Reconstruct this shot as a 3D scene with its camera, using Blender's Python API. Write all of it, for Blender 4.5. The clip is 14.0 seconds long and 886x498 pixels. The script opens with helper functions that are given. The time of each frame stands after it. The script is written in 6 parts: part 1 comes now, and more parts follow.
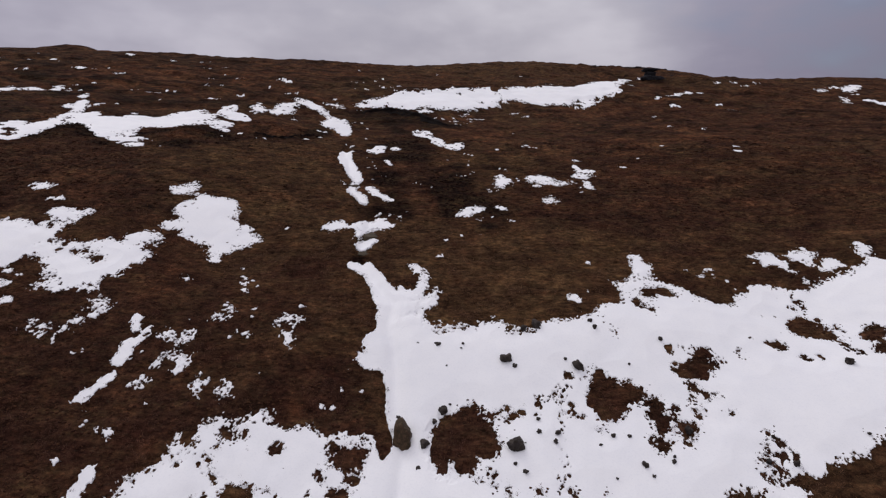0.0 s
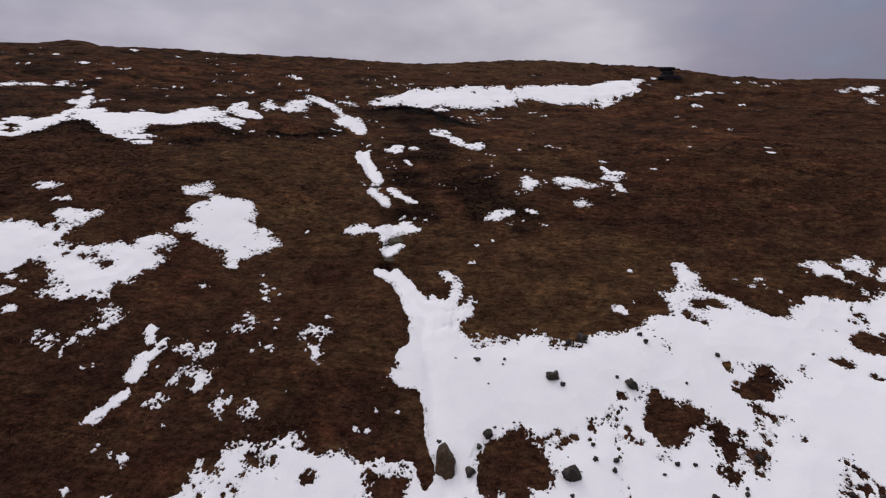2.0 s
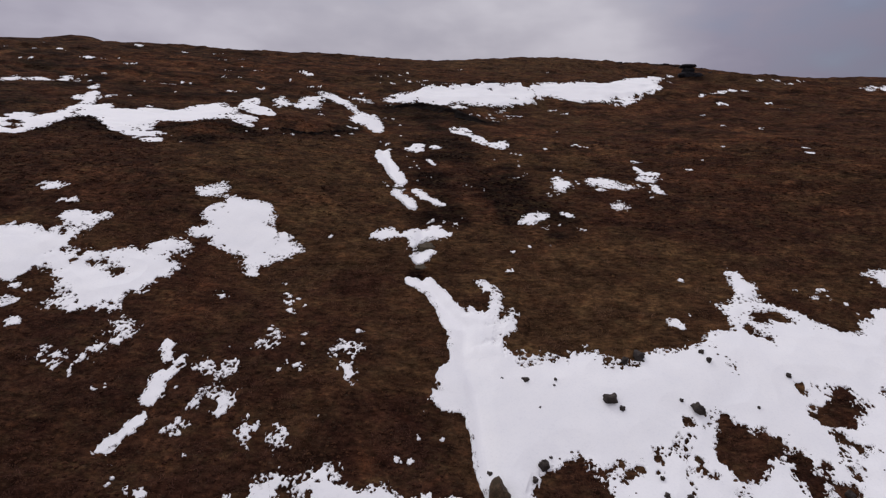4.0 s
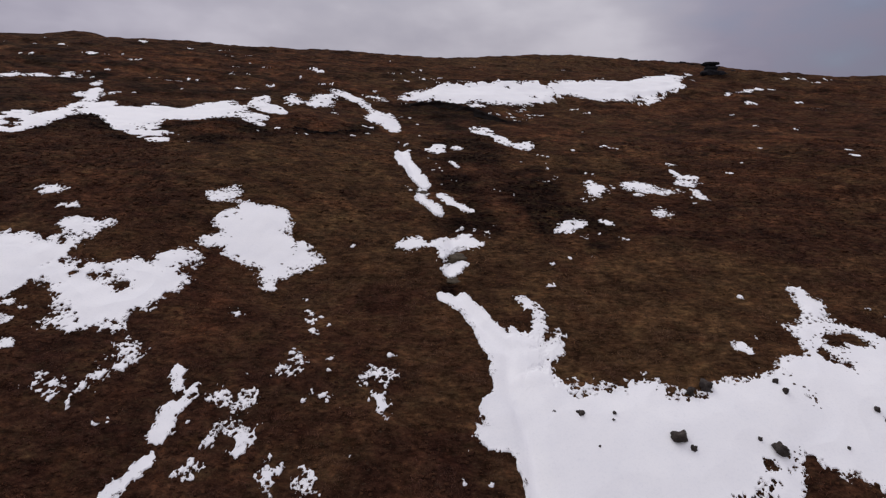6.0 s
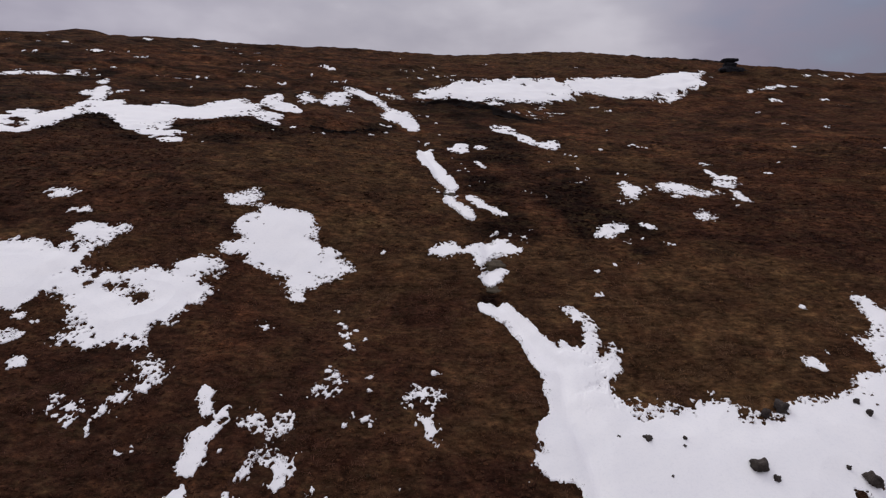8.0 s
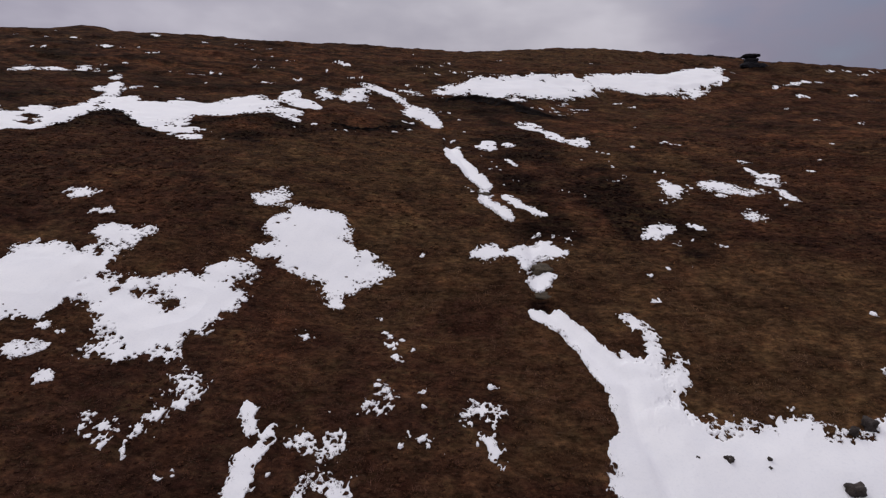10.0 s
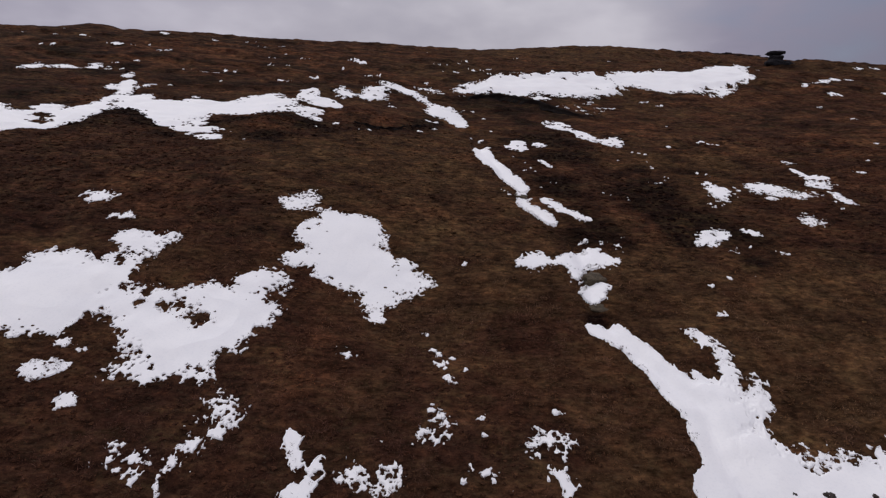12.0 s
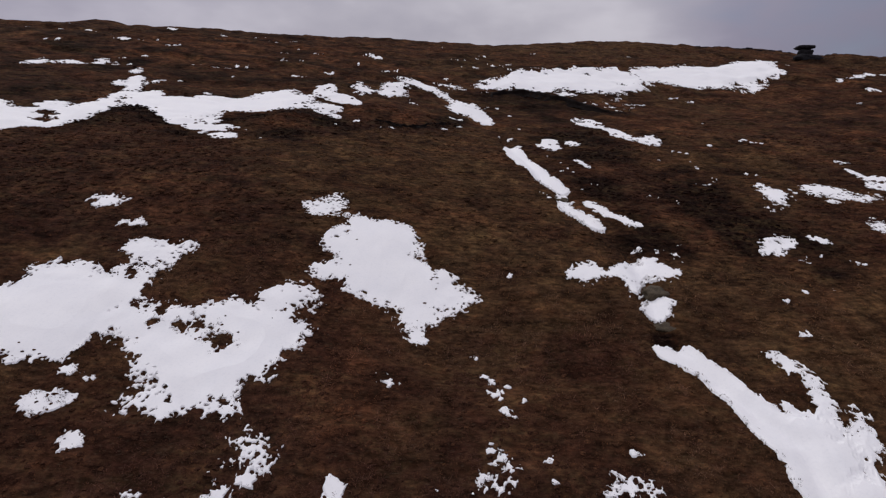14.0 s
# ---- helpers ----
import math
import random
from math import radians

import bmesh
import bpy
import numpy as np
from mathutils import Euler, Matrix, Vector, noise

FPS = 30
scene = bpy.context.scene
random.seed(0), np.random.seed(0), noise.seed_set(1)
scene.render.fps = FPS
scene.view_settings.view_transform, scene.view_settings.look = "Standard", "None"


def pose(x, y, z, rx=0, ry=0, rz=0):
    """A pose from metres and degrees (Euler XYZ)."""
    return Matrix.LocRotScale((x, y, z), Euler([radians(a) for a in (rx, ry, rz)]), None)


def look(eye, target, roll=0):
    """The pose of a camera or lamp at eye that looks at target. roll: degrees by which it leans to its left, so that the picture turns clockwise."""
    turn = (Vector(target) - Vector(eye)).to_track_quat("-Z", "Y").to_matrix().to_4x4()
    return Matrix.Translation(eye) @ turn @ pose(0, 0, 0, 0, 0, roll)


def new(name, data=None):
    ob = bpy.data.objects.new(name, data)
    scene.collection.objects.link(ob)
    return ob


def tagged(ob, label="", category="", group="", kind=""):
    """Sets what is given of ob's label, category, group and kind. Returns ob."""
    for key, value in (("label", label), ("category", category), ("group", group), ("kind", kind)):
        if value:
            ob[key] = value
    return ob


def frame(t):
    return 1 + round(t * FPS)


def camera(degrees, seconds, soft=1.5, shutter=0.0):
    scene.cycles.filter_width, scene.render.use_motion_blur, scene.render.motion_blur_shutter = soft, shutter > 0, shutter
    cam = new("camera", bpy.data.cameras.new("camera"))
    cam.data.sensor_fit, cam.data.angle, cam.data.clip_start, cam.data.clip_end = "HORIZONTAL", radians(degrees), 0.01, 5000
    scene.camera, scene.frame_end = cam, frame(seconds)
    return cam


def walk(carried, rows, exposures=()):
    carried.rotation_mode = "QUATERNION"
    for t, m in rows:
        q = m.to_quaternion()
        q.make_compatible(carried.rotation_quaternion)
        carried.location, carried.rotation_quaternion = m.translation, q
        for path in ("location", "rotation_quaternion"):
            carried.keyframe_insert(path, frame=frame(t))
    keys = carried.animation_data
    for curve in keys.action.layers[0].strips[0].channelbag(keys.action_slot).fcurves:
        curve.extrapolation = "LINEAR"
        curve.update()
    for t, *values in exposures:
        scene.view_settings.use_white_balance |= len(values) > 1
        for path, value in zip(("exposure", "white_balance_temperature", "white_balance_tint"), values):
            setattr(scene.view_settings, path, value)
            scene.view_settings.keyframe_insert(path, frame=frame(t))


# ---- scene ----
cam = camera(70.1, 14.0, soft=1.25)
METRES, EYE, TILT, LEAN, TURN = 40.0, 20.0, -7.7, 0.0, 0.0
ROWS = [
    (0.0, 0.0, 0.0, 0.0, -0.0, 0.0, -0.0),
    (0.5, -0.022, 0.0279, 0.0045, -0.05, -0.0, -0.06),
    (1.0, -0.0447, 0.0561, 0.0084, -0.08, -0.01, -0.13),
    (1.5, -0.0677, 0.0842, 0.0125, -0.09, -0.03, -0.24),
    (2.0, -0.0912, 0.1135, 0.0169, -0.1, -0.01, -0.33),
    (2.5, -0.1149, 0.1426, 0.0202, -0.12, -0.01, -0.39),
    (3.0, -0.1381, 0.1709, 0.0244, -0.12, -0.09, -0.43),
    (5.5, -0.2385, 0.3445, 0.0617, 0.11, -0.21, -0.72),
    (6.0, -0.2574, 0.3782, 0.0681, 0.15, -0.28, -0.73),
    (6.5, -0.2775, 0.4081, 0.0733, 0.17, -0.33, -0.7),
    (7.0, -0.2994, 0.4347, 0.0773, 0.15, -0.37, -0.64),
    (7.5, -0.3221, 0.4562, 0.0809, 0.14, -0.39, -0.6),
    (8.0, -0.3449, 0.4754, 0.0848, 0.14, -0.38, -0.58),
    (10.5, -0.4628, 0.5767, 0.097, 0.26, -0.58, -0.52),
    (11.0, -0.4853, 0.5988, 0.1004, 0.33, -0.57, -0.53),
    (11.5, -0.5063, 0.6237, 0.1055, 0.4, -0.59, -0.55),
    (12.0, -0.5262, 0.6511, 0.1106, 0.49, -0.61, -0.54),
    (12.5, -0.5454, 0.68, 0.1167, 0.58, -0.66, -0.55),
    (13.0, -0.5648, 0.7106, 0.1223, 0.67, -0.74, -0.55),
    (13.5, -0.5836, 0.7431, 0.1269, 0.79, -0.76, -0.55),
    (14.0, -0.6014, 0.7766, 0.1326, 0.9, -0.81, -0.53),
]
walk(cam, [(t, pose(0, 0, EYE, TILT, LEAN, TURN) @ pose(METRES * x, METRES * y, METRES * z, 90 + pitch, roll, yaw)) for t, x, y, z, yaw, pitch, roll in ROWS], [(0.0, 0.0), (14.0, -0.05)])

# ---- light: a bright overcast sky, one broad soft sun behind the cloud ----
SUN_ELEVATION, SUN_TURN = radians(48), radians(-35)
world = bpy.data.worlds.new("overcast_sky")
scene.world = world
world.use_nodes = True


def node(tree, kind, **inputs):
    n = tree.nodes.new(kind)
    for key, value in inputs.items():
        slot = n.inputs[int(key[1:])] if key[0] == "i" and key[1:].isdigit() else n.inputs[key.replace("_", " ")]
        if hasattr(value, "links"):
            tree.links.new(value, slot)
        else:
            slot.default_value = value
    return n


def calc(tree, op, a, b=0.0, clamp=False):
    n = tree.nodes.new("ShaderNodeMath")
    n.operation, n.use_clamp = op, clamp
    for slot, value in ((0, a), (1, b)):
        if hasattr(value, "links"):
            tree.links.new(value, n.inputs[slot])
        else:
            n.inputs[slot].default_value = value
    return n.outputs[0]


def blend(tree, fac, a, b, mode="MIX"):
    n = tree.nodes.new("ShaderNodeMix")
    n.data_type, n.blend_type = "RGBA", mode
    for slot, value in ((0, fac), (6, a), (7, b)):
        if hasattr(value, "links"):
            tree.links.new(value, n.inputs[slot])
        else:
            n.inputs[slot].default_value = value if slot == 0 else (*value, 1)
    return n.outputs[2]


def ramp(tree, fac, *stops):
    n = tree.nodes.new("ShaderNodeValToRGB")
    tree.links.new(fac, n.inputs[0])
    n.color_ramp.elements[0].position, n.color_ramp.elements[0].color = stops[0][0], (*stops[0][1], 1)
    n.color_ramp.elements[1].position, n.color_ramp.elements[1].color = stops[-1][0], (*stops[-1][1], 1)
    for at, colour in stops[1:-1]:
        n.color_ramp.elements.new(at).color = (*colour, 1)
    return n.outputs[0]


def build_sky():
    tree = world.node_tree
    tree.nodes.clear()
    way = node(tree, "ShaderNodeTexCoord").outputs["Generated"]
    split = node(tree, "ShaderNodeSeparateXYZ", Vector=way)
    up = calc(tree, "MAXIMUM", split.outputs[2], 0.0)
    stretch = node(tree, "ShaderNodeMapping", Vector=way)
    stretch.inputs["Scale"].default_value = (1.0, 1.0, 2.3)
    stretch.inputs["Location"].default_value = (0.35, 0.1, 0.2)
    big = node(tree, "ShaderNodeTexNoise", Vector=stretch.outputs[0], Scale=3.1, Detail=4.0, Roughness=0.48)
    small = node(tree, "ShaderNodeTexNoise", Vector=stretch.outputs[0], Scale=9.0, Detail=5.0, Roughness=0.5)
    both = calc(tree, "ADD", calc(tree, "MULTIPLY", big.outputs[0], 0.75), calc(tree, "MULTIPLY", small.outputs[0], 0.25))
    cloud = ramp(tree, both, (0.36, (0.310, 0.307, 0.358)), (0.5, (0.392, 0.384, 0.428)), (0.64, (0.507, 0.498, 0.536)))
    # an overcast dome is about three times as bright overhead as near the horizon
    east = ramp(tree, calc(tree, "ADD", calc(tree, "MULTIPLY", split.outputs[0], 0.5), 0.5, True), (0.25, (0.93, 0.925, 0.97)), (0.43, (1.03, 1.03, 1.03)), (0.55, (1.0, 1.0, 1.0)), (0.635, (1.05, 1.05, 1.05)), (0.69, (0.735, 0.725, 0.80)), (0.8, (0.575, 0.57, 0.65)))
    low = ramp(tree, up, (0.0, (1.03, 0.985, 1.06)), (0.4, (1.0, 1.0, 1.0)))
    lift = calc(tree, "ADD", 0.74, calc(tree, "MULTIPLY", up, 1.75))
    grey = blend(tree, 1.0, blend(tree, 1.0, cloud, low, "MULTIPLY"), east, "MULTIPLY")
    grey_mul = node(tree, "ShaderNodeVectorMath", i0=grey)
    grey_mul.operation = "SCALE"
    tree.links.new(lift, grey_mul.inputs["Scale"])
    sky = tree.nodes.new("ShaderNodeTexSky")
    sky.sky_type, sky.sun_disc = "NISHITA", False
    sky.sun_elevation, sky.sun_rotation = SUN_ELEVATION, SUN_TURN
    clear = node(tree, "ShaderNodeVectorMath", i0=sky.outputs[0])
    clear.operation = "SCALE"
    clear.inputs["Scale"].default_value = 0.1
    gap = ramp(tree, both, (0.33, (0.22, 0.22, 0.22)), (0.46, (0.0, 0.0, 0.0)))
    shade = blend(tree, gap, grey_mul.outputs[0], clear.outputs[0])
    back = node(tree, "ShaderNodeBackground", Color=shade, Strength=1.0)
    tree.links.new(back.outputs[0], node(tree, "ShaderNodeOutputWorld").inputs[0])


build_sky()
sun = new("sun", bpy.data.lights.new("sun", "SUN"))
sun.data.energy, sun.data.angle, sun.data.color = 0.75, radians(25), (1.0, 0.97, 0.93)
sun.matrix_world = look((0, 0, 0), (-math.sin(SUN_TURN) * math.cos(SUN_ELEVATION), -math.cos(SUN_TURN) * math.cos(SUN_ELEVATION), -math.sin(SUN_ELEVATION)))


# ---- the lie of the land ----
HILL_Y = [-3000, -600, -150, 20, 50, 60, 70, 80, 90, 105, 120, 140, 160, 185, 210, 265, 320, 420, 800, 3000]
HILL_Z = [-130, -120, -80, -15.71, -1.01, 3.85, 7.84, 11.73, 15.09, 19.6, 23.7, 29.32, 35.68, 42.77, 47.99, 60.74, 60.34, 56.74, 40, -60]
CROSS = [-1.476, 2.045, -0.961, -0.959, -0.145, 0.255]
# knolls and hollows: x, y, radius, rise
HUMMOCKS = [(-41, 93, 14, 1), (-26, 73, 8, -0.99), (51, 187, 22, 1.39), (36, 62, 8, -1.34), (75, 240, 32, -2.58), (-18, 129, 14, -0.78), (90, 205, 22, 2.38), (115, 235, 32, -1.35), (27, 161, 22, -1.68), (-40, 132, 14, 1.01), (-16, 58, 8, 0.24), (45, 84, 14, -0.66), (-79, 157, 22, 0.51), (-1, 73, 8, 0.19), (15, 63, 8, 0.37), (53, 114, 14, 0.48), (-44, 62, 8, -0.43), (-3, 50, 8, -0.67), (9, 61, 8, 0.22), (22, 55, 8, -0.3), (75, 240, 32, -0.97), (90, 205, 22, 1.31)]
RIDGE_KNOLLS = [(-148, 262, 24, 0.37), (-70, 262, 24, -1.11), (-44, 262, 24, -0.65), (-18, 262, 24, -2.38), (34, 262, 24, 1.64), (60, 262, 24, 2.1), (86, 262, 24, 3.88), (90, 212, 20, 1.81), (112, 212, 20, -0.83), (134, 212, 20, -1.09), (-184, 215, 24, 0.44), (-158, 215, 24, 0.46), (-132, 215, 24, 0.38), (-80, 215, 24, -1.01), (-168, 262, 11, 0.41), (-157, 262, 11, 0.41), (-146, 262, 11, 2.64), (-135, 262, 11, -1.23), (-124, 262, 11, -0.59), (-113, 262, 11, -0.61), (72, 197, 10, 2.41), (84, 200, 12, -0.98), (146, 290, 34, 2.08), (182, 290, 34, 3.81)]
RIDGE_KNOBS = [(218, 290, 34, 1.67), (180, 330, 40, 0.7)]
KNOLLS = [*HUMMOCKS, *RIDGE_KNOLLS, *RIDGE_KNOBS, (-63.5, 109.0, 4.5, 0.6), (-45, 114.5, 5, 0.7), (-33, 124, 5, 0.7), (61.5, 193, 7, 0.7)]
GULLY = [(-17.8, 124.2), (-17, 109.5), (-14.8, 102.6), (-13.5, 96.6), (-12.9, 91.8), (-11, 87.8), (-9.5, 84), (-9.5, 79.5), (-9.6, 75.6), (-9.7, 72.8), (-7.5, 67.9), (-5.7, 63.9), (-5.2, 59.6), (-3.9, 52.9), (-3.2, 47.6), (-3.5, 43.7)]


def value_noise(x, y, seed):
    """Smooth noise between -1 and 1 on a lattice of 1 m."""
    i, j = np.floor(x).astype(np.int64), np.floor(y).astype(np.int64)
    u, v = x - i, y - j
    u, v = u * u * (3 - 2 * u), v * v * (3 - 2 * v)

    def knot(a, b):
        h = (a * 374761393 + b * 668265263 + seed * 974634777) & 0x7FFFFFFF
        h = ((h ^ (h >> 13)) * 1274126177) & 0x7FFFFFFF
        return ((h ^ (h >> 16)) & 0xFFFF) / 32767.5 - 1

    return (knot(i, j) * (1 - u) + knot(i + 1, j) * u) * (1 - v) + (knot(i, j + 1) * (1 - u) + knot(i + 1, j + 1) * u) * v


def turned_noise(x, y, size, seed):
    a = 0.6 + seed * 1.7
    return value_noise((x * math.cos(a) - y * math.sin(a)) / size + 91.3, (x * math.sin(a) + y * math.cos(a)) / size + 57.1, seed)


def profile(y):
    yk, zk = np.array(HILL_Y, float), np.array(HILL_Z, float)
    d = np.diff(zk) / np.diff(yk)
    m = np.r_[d[0], (d[:-1] + d[1:]) / 2, d[-1]]
    i = np.clip(np.searchsorted(yk, y) - 1, 0, len(yk) - 2)
    h = yk[i + 1] - yk[i]
    t = np.clip((y - yk[i]) / h, 0, 1)
    return ((2 * t**3 - 3 * t**2 + 1) * zk[i] + (t**3 - 2 * t**2 + t) * h * m[i]
            + (3 * t**2 - 2 * t**3) * zk[i + 1] + (t**3 - t**2) * h * m[i + 1])


def gully_distance(x, y):
    near = np.full(np.shape(x), 1e9)
    for (ax, ay), (bx, by) in zip(GULLY, GULLY[1:]):
        dx, dy = bx - ax, by - ay
        t = np.clip(((x - ax) * dx + (y - ay) * dy) / (dx * dx + dy * dy), 0, 1)
        near = np.minimum(near, np.hypot(x - ax - t * dx, y - ay - t * dy))
    return near


def gully_side(x, y):
    """Distance from the stream's line, negative on its west bank."""
    near, side = np.full(np.shape(x), 1e9), np.ones(np.shape(x))
    for (ax, ay), (bx, by) in zip(GULLY, GULLY[1:]):
        dx, dy = bx - ax, by - ay
        t = np.clip(((x - ax) * dx + (y - ay) * dy) / (dx * dx + dy * dy), 0, 1)
        d = np.hypot(x - ax - t * dx, y - ay - t * dy)
        east = np.where(dx * (y - ay) - dy * (x - ax) > 0, 1.0, -1.0)
        side = np.where(d < near, east, side)
        near = np.minimum(near, d)
    return near * side


def smooth_land(x, y):
    """The hillside without its tussocks and without the stream's gully."""
    x, y = np.asarray(x, float), np.asarray(y, float)
    u, v = 2.6 * np.tanh(x / 130), np.clip((y - 100) / 60, -1.3, 2.75)
    z = profile(y)
    for k, term in zip(CROSS, (u, u * u, u * v, u * u * v, u**3, u * v * v)):
        z = z + k * term
    for kx, ky, radius, rise in KNOLLS:
        z = z + rise * np.exp(-((x - kx) ** 2 + (y - ky) ** 2) / radius**2)
    return z


def ledge_height(x, y):
    """Peat ledges on the upper slope, strongest towards the west."""
    west = np.clip(0.25 - x / 70, 0.12, 1)
    return 0.55 * np.clip((y - 100) / 80, 0, 1) * west * np.clip(3 * turned_noise(x * 0.22, y, 5.0, 15), -0.6, 0.6)


def land(x, y):
    """The ground's surface: slope, gully, hummocks and tussocks."""
    x, y = np.asarray(x, float), np.asarray(y, float)
    d = gully_distance(x + 0.5 * turned_noise(x, y, 4.0, 31), y)
    z = smooth_land(x, y) - 0.5 * np.exp(-(d / 0.8) ** 2)
    far = np.clip((y - 100) / 80, 0, 1)
    z = z + (0.10 + 0.3 * far) * turned_noise(x, y, 7.0, 1) * np.clip((y - 60) / 60, 0.2, 1)
    z = z - 0.75 * np.exp(-((x + 10.2) ** 2 + ((y - 72.0) * 1.2) ** 2) / 0.62**2)
    z = z + ledge_height(x, y)
    z = z + (0.07 + 0.26 * far) * turned_noise(x, y, 2.4, 2) + 0.08 * turned_noise(x, y, 1.1, 3) + 0.045 * turned_noise(x, y, 0.5, 4)
    return z


def lobe_field(x, y, lobes, soft=0.22):
    """Metres inside (+) or outside (-) the smooth union of round lobes (x, y, radius), worked out strip by strip."""
    f = np.full(np.shape(x), -900.0)
    l = np.array(lobes)
    for k in range(0, len(x), 48 if np.ndim(x) > 1 else max(len(x), 1)):
        xs, ys, strip = x[k:k + 48], y[k:k + 48], f[k:k + 48]
        if np.ndim(x) == 1:
            xs, ys, strip = x, y, f
        wide = l[:, 2] + 3.0
        near = l[(l[:, 0] > xs.min() - wide) & (l[:, 0] < xs.max() + wide) & (l[:, 1] > ys.min() - wide) & (l[:, 1] < ys.max() + wide)]
        for lx, ly, r in near:
            strip[...] = np.logaddexp(strip, (r - np.hypot(xs - lx, ys - ly)) / soft)
    return f * soft - 0.1


# ---- materials ----
def material(name):
    m = bpy.data.materials.new(name)
    m.use_nodes = True
    m.node_tree.nodes.clear()
    return m, m.node_tree


def finish(tree, colour, rough, bump=None, strength=0.5, distance=0.05, spec=0.3):
    b = node(tree, "ShaderNodeBsdfPrincipled", Base_Color=colour, Roughness=rough)
    b.inputs["Specular IOR Level"].default_value = spec
    if bump is not None:
        n = node(tree, "ShaderNodeBump", Strength=strength, Distance=distance, Height=bump)
        tree.links.new(n.outputs[0], b.inputs["Normal"])
    tree.links.new(b.outputs[0], node(tree, "ShaderNodeOutputMaterial").inputs[0])


def place(tree):
    return node(tree, "ShaderNodeNewGeometry").outputs["Position"]


def tex(tree, where, scale, detail=4.0, rough=0.6):
    return node(tree, "ShaderNodeTexNoise", Vector=where, Scale=scale, Detail=detail, Roughness=rough).outputs[0]


# moor colours: dark heather, straw-green grass, rusty bent grass, wet peat
HEATHER, GRASS, RUST, PEAT = (0.0425, 0.0194, 0.0128), (0.0680, 0.0366, 0.0192), (0.0900, 0.0372, 0.0200), (0.0126, 0.0062, 0.0049)


def moor_colour(tree):
    """Colour of the moor by its plant cover, held as attributes on the mesh."""
    grass = node(tree, "ShaderNodeAttribute")
    grass.attribute_name = "grass"
    rust = node(tree, "ShaderNodeAttribute")
    rust.attribute_name = "rust"
    peat = node(tree, "ShaderNodeAttribute")
    peat.attribute_name = "peat"
    c = blend(tree, grass.outputs["Fac"], HEATHER, GRASS)
    c = blend(tree, rust.outputs["Fac"], c, RUST)
    return blend(tree, peat.outputs["Fac"], c, PEAT)


def moor_material():
    m, tree = material("moor_turf")
    p = place(tree)
    flat = node(tree, "ShaderNodeMapping", Vector=p)
    flat.inputs["Scale"].default_value = (0.85, 1.0, 1.0)
    grain = tex(tree, flat.outputs[0], 3.2, 7.0, 0.7)
    clump = tex(tree, p, 0.8, 6.0, 0.68)
    stain = tex(tree, p, 0.16, 4.0, 0.6)
    long = node(tree, "ShaderNodeMapping", Vector=p)
    long.inputs["Scale"].default_value = (0.14, 1.0, 1.0)
    band = tex(tree, long.outputs[0], 0.75, 5.0, 0.68)
    # combed tussocks: short streaks along the contour
    comb = node(tree, "ShaderNodeMapping", Vector=p)
    comb.inputs["Scale"].default_value = (0.5, 1.0, 1.0)
    streak = tex(tree, comb.outputs[0], 2.1, 5.0, 0.62)
    apart = node(tree, "ShaderNodeMapping", Vector=p)
    apart.inputs["Location"].default_value = (37.0, 11.0, 5.0)
    green, red = tex(tree, comb.outputs[0], 0.7, 6.0, 0.7), tex(tree, apart.outputs[0], 0.9, 6.0, 0.7)
    c = moor_colour(tree)
    c = blend(tree, ramp(tree, green, (0.44, (0, 0, 0)), (0.66, (0.5, 0.5, 0.5))), c, (0.0520, 0.0352, 0.0172))
    c = blend(tree, ramp(tree, red, (0.52, (0, 0, 0)), (0.72, (0.6, 0.6, 0.6))), c, (0.0680, 0.0265, 0.0135))
    c = blend(tree, 1.0, c, ramp(tree, grain, (0.34, (0.6, 0.59, 0.61)), (0.5, (0.96, 0.96, 0.96)), (0.67, (1.45, 1.42, 1.34))), "MULTIPLY")
    # clump and stain: plant mottling, with shading of hummocky relief painted in
    c = blend(tree, 1.0, c, ramp(tree, clump, (0.3, (0.44, 0.42, 0.44)), (0.5, (0.98, 0.98, 0.98)), (0.7, (1.45, 1.44, 1.38))), "MULTIPLY")
    c = blend(tree, 1.0, c, ramp(tree, streak, (0.36, (0.5, 0.5, 0.51)), (0.5, (0.98, 0.98, 0.98)), (0.66, (1.55, 1.55, 1.46))), "MULTIPLY")
    c = blend(tree, 1.0, c, ramp(tree, band, (0.34, (0.75, 0.73, 0.74)), (0.5, (1.0, 1.0, 1.0)), (0.68, (1.22, 1.2, 1.15))), "MULTIPLY")
    c = blend(tree, 1.0, c, ramp(tree, stain, (0.35, (0.8, 0.76, 0.78)), (0.65, (1.18, 1.2, 1.14))), "MULTIPLY")
    wide = tex(tree, apart.outputs[0], 0.27, 3.0, 0.55)
    c = blend(tree, 1.0, c, ramp(tree, wide, (0.36, (0.7, 0.66, 0.72)), (0.48, (0.98, 0.98, 0.98)), (0.64, (1.3, 1.3, 1.2))), "MULTIPLY")
    # pale dead stems, in drifts
    stems = calc(tree, "MULTIPLY", ramp(tree, tex(tree, comb.outputs[0], 6.5, 3.0, 0.6), (0.57, (0, 0, 0)), (0.68, (1, 1, 1))), ramp(tree, red, (0.4, (0.32, 0.32, 0.32)), (0.55, (0.06, 0.06, 0.06))))
    c = blend(tree, stems, c, (0.1250, 0.0880, 0.0560))
    grain = calc(tree, "ADD", grain, streak)
    finish(tree, c, 1.0, calc(tree, "ADD", grain, clump), 0.8, 0.18, 0.02)
    return m


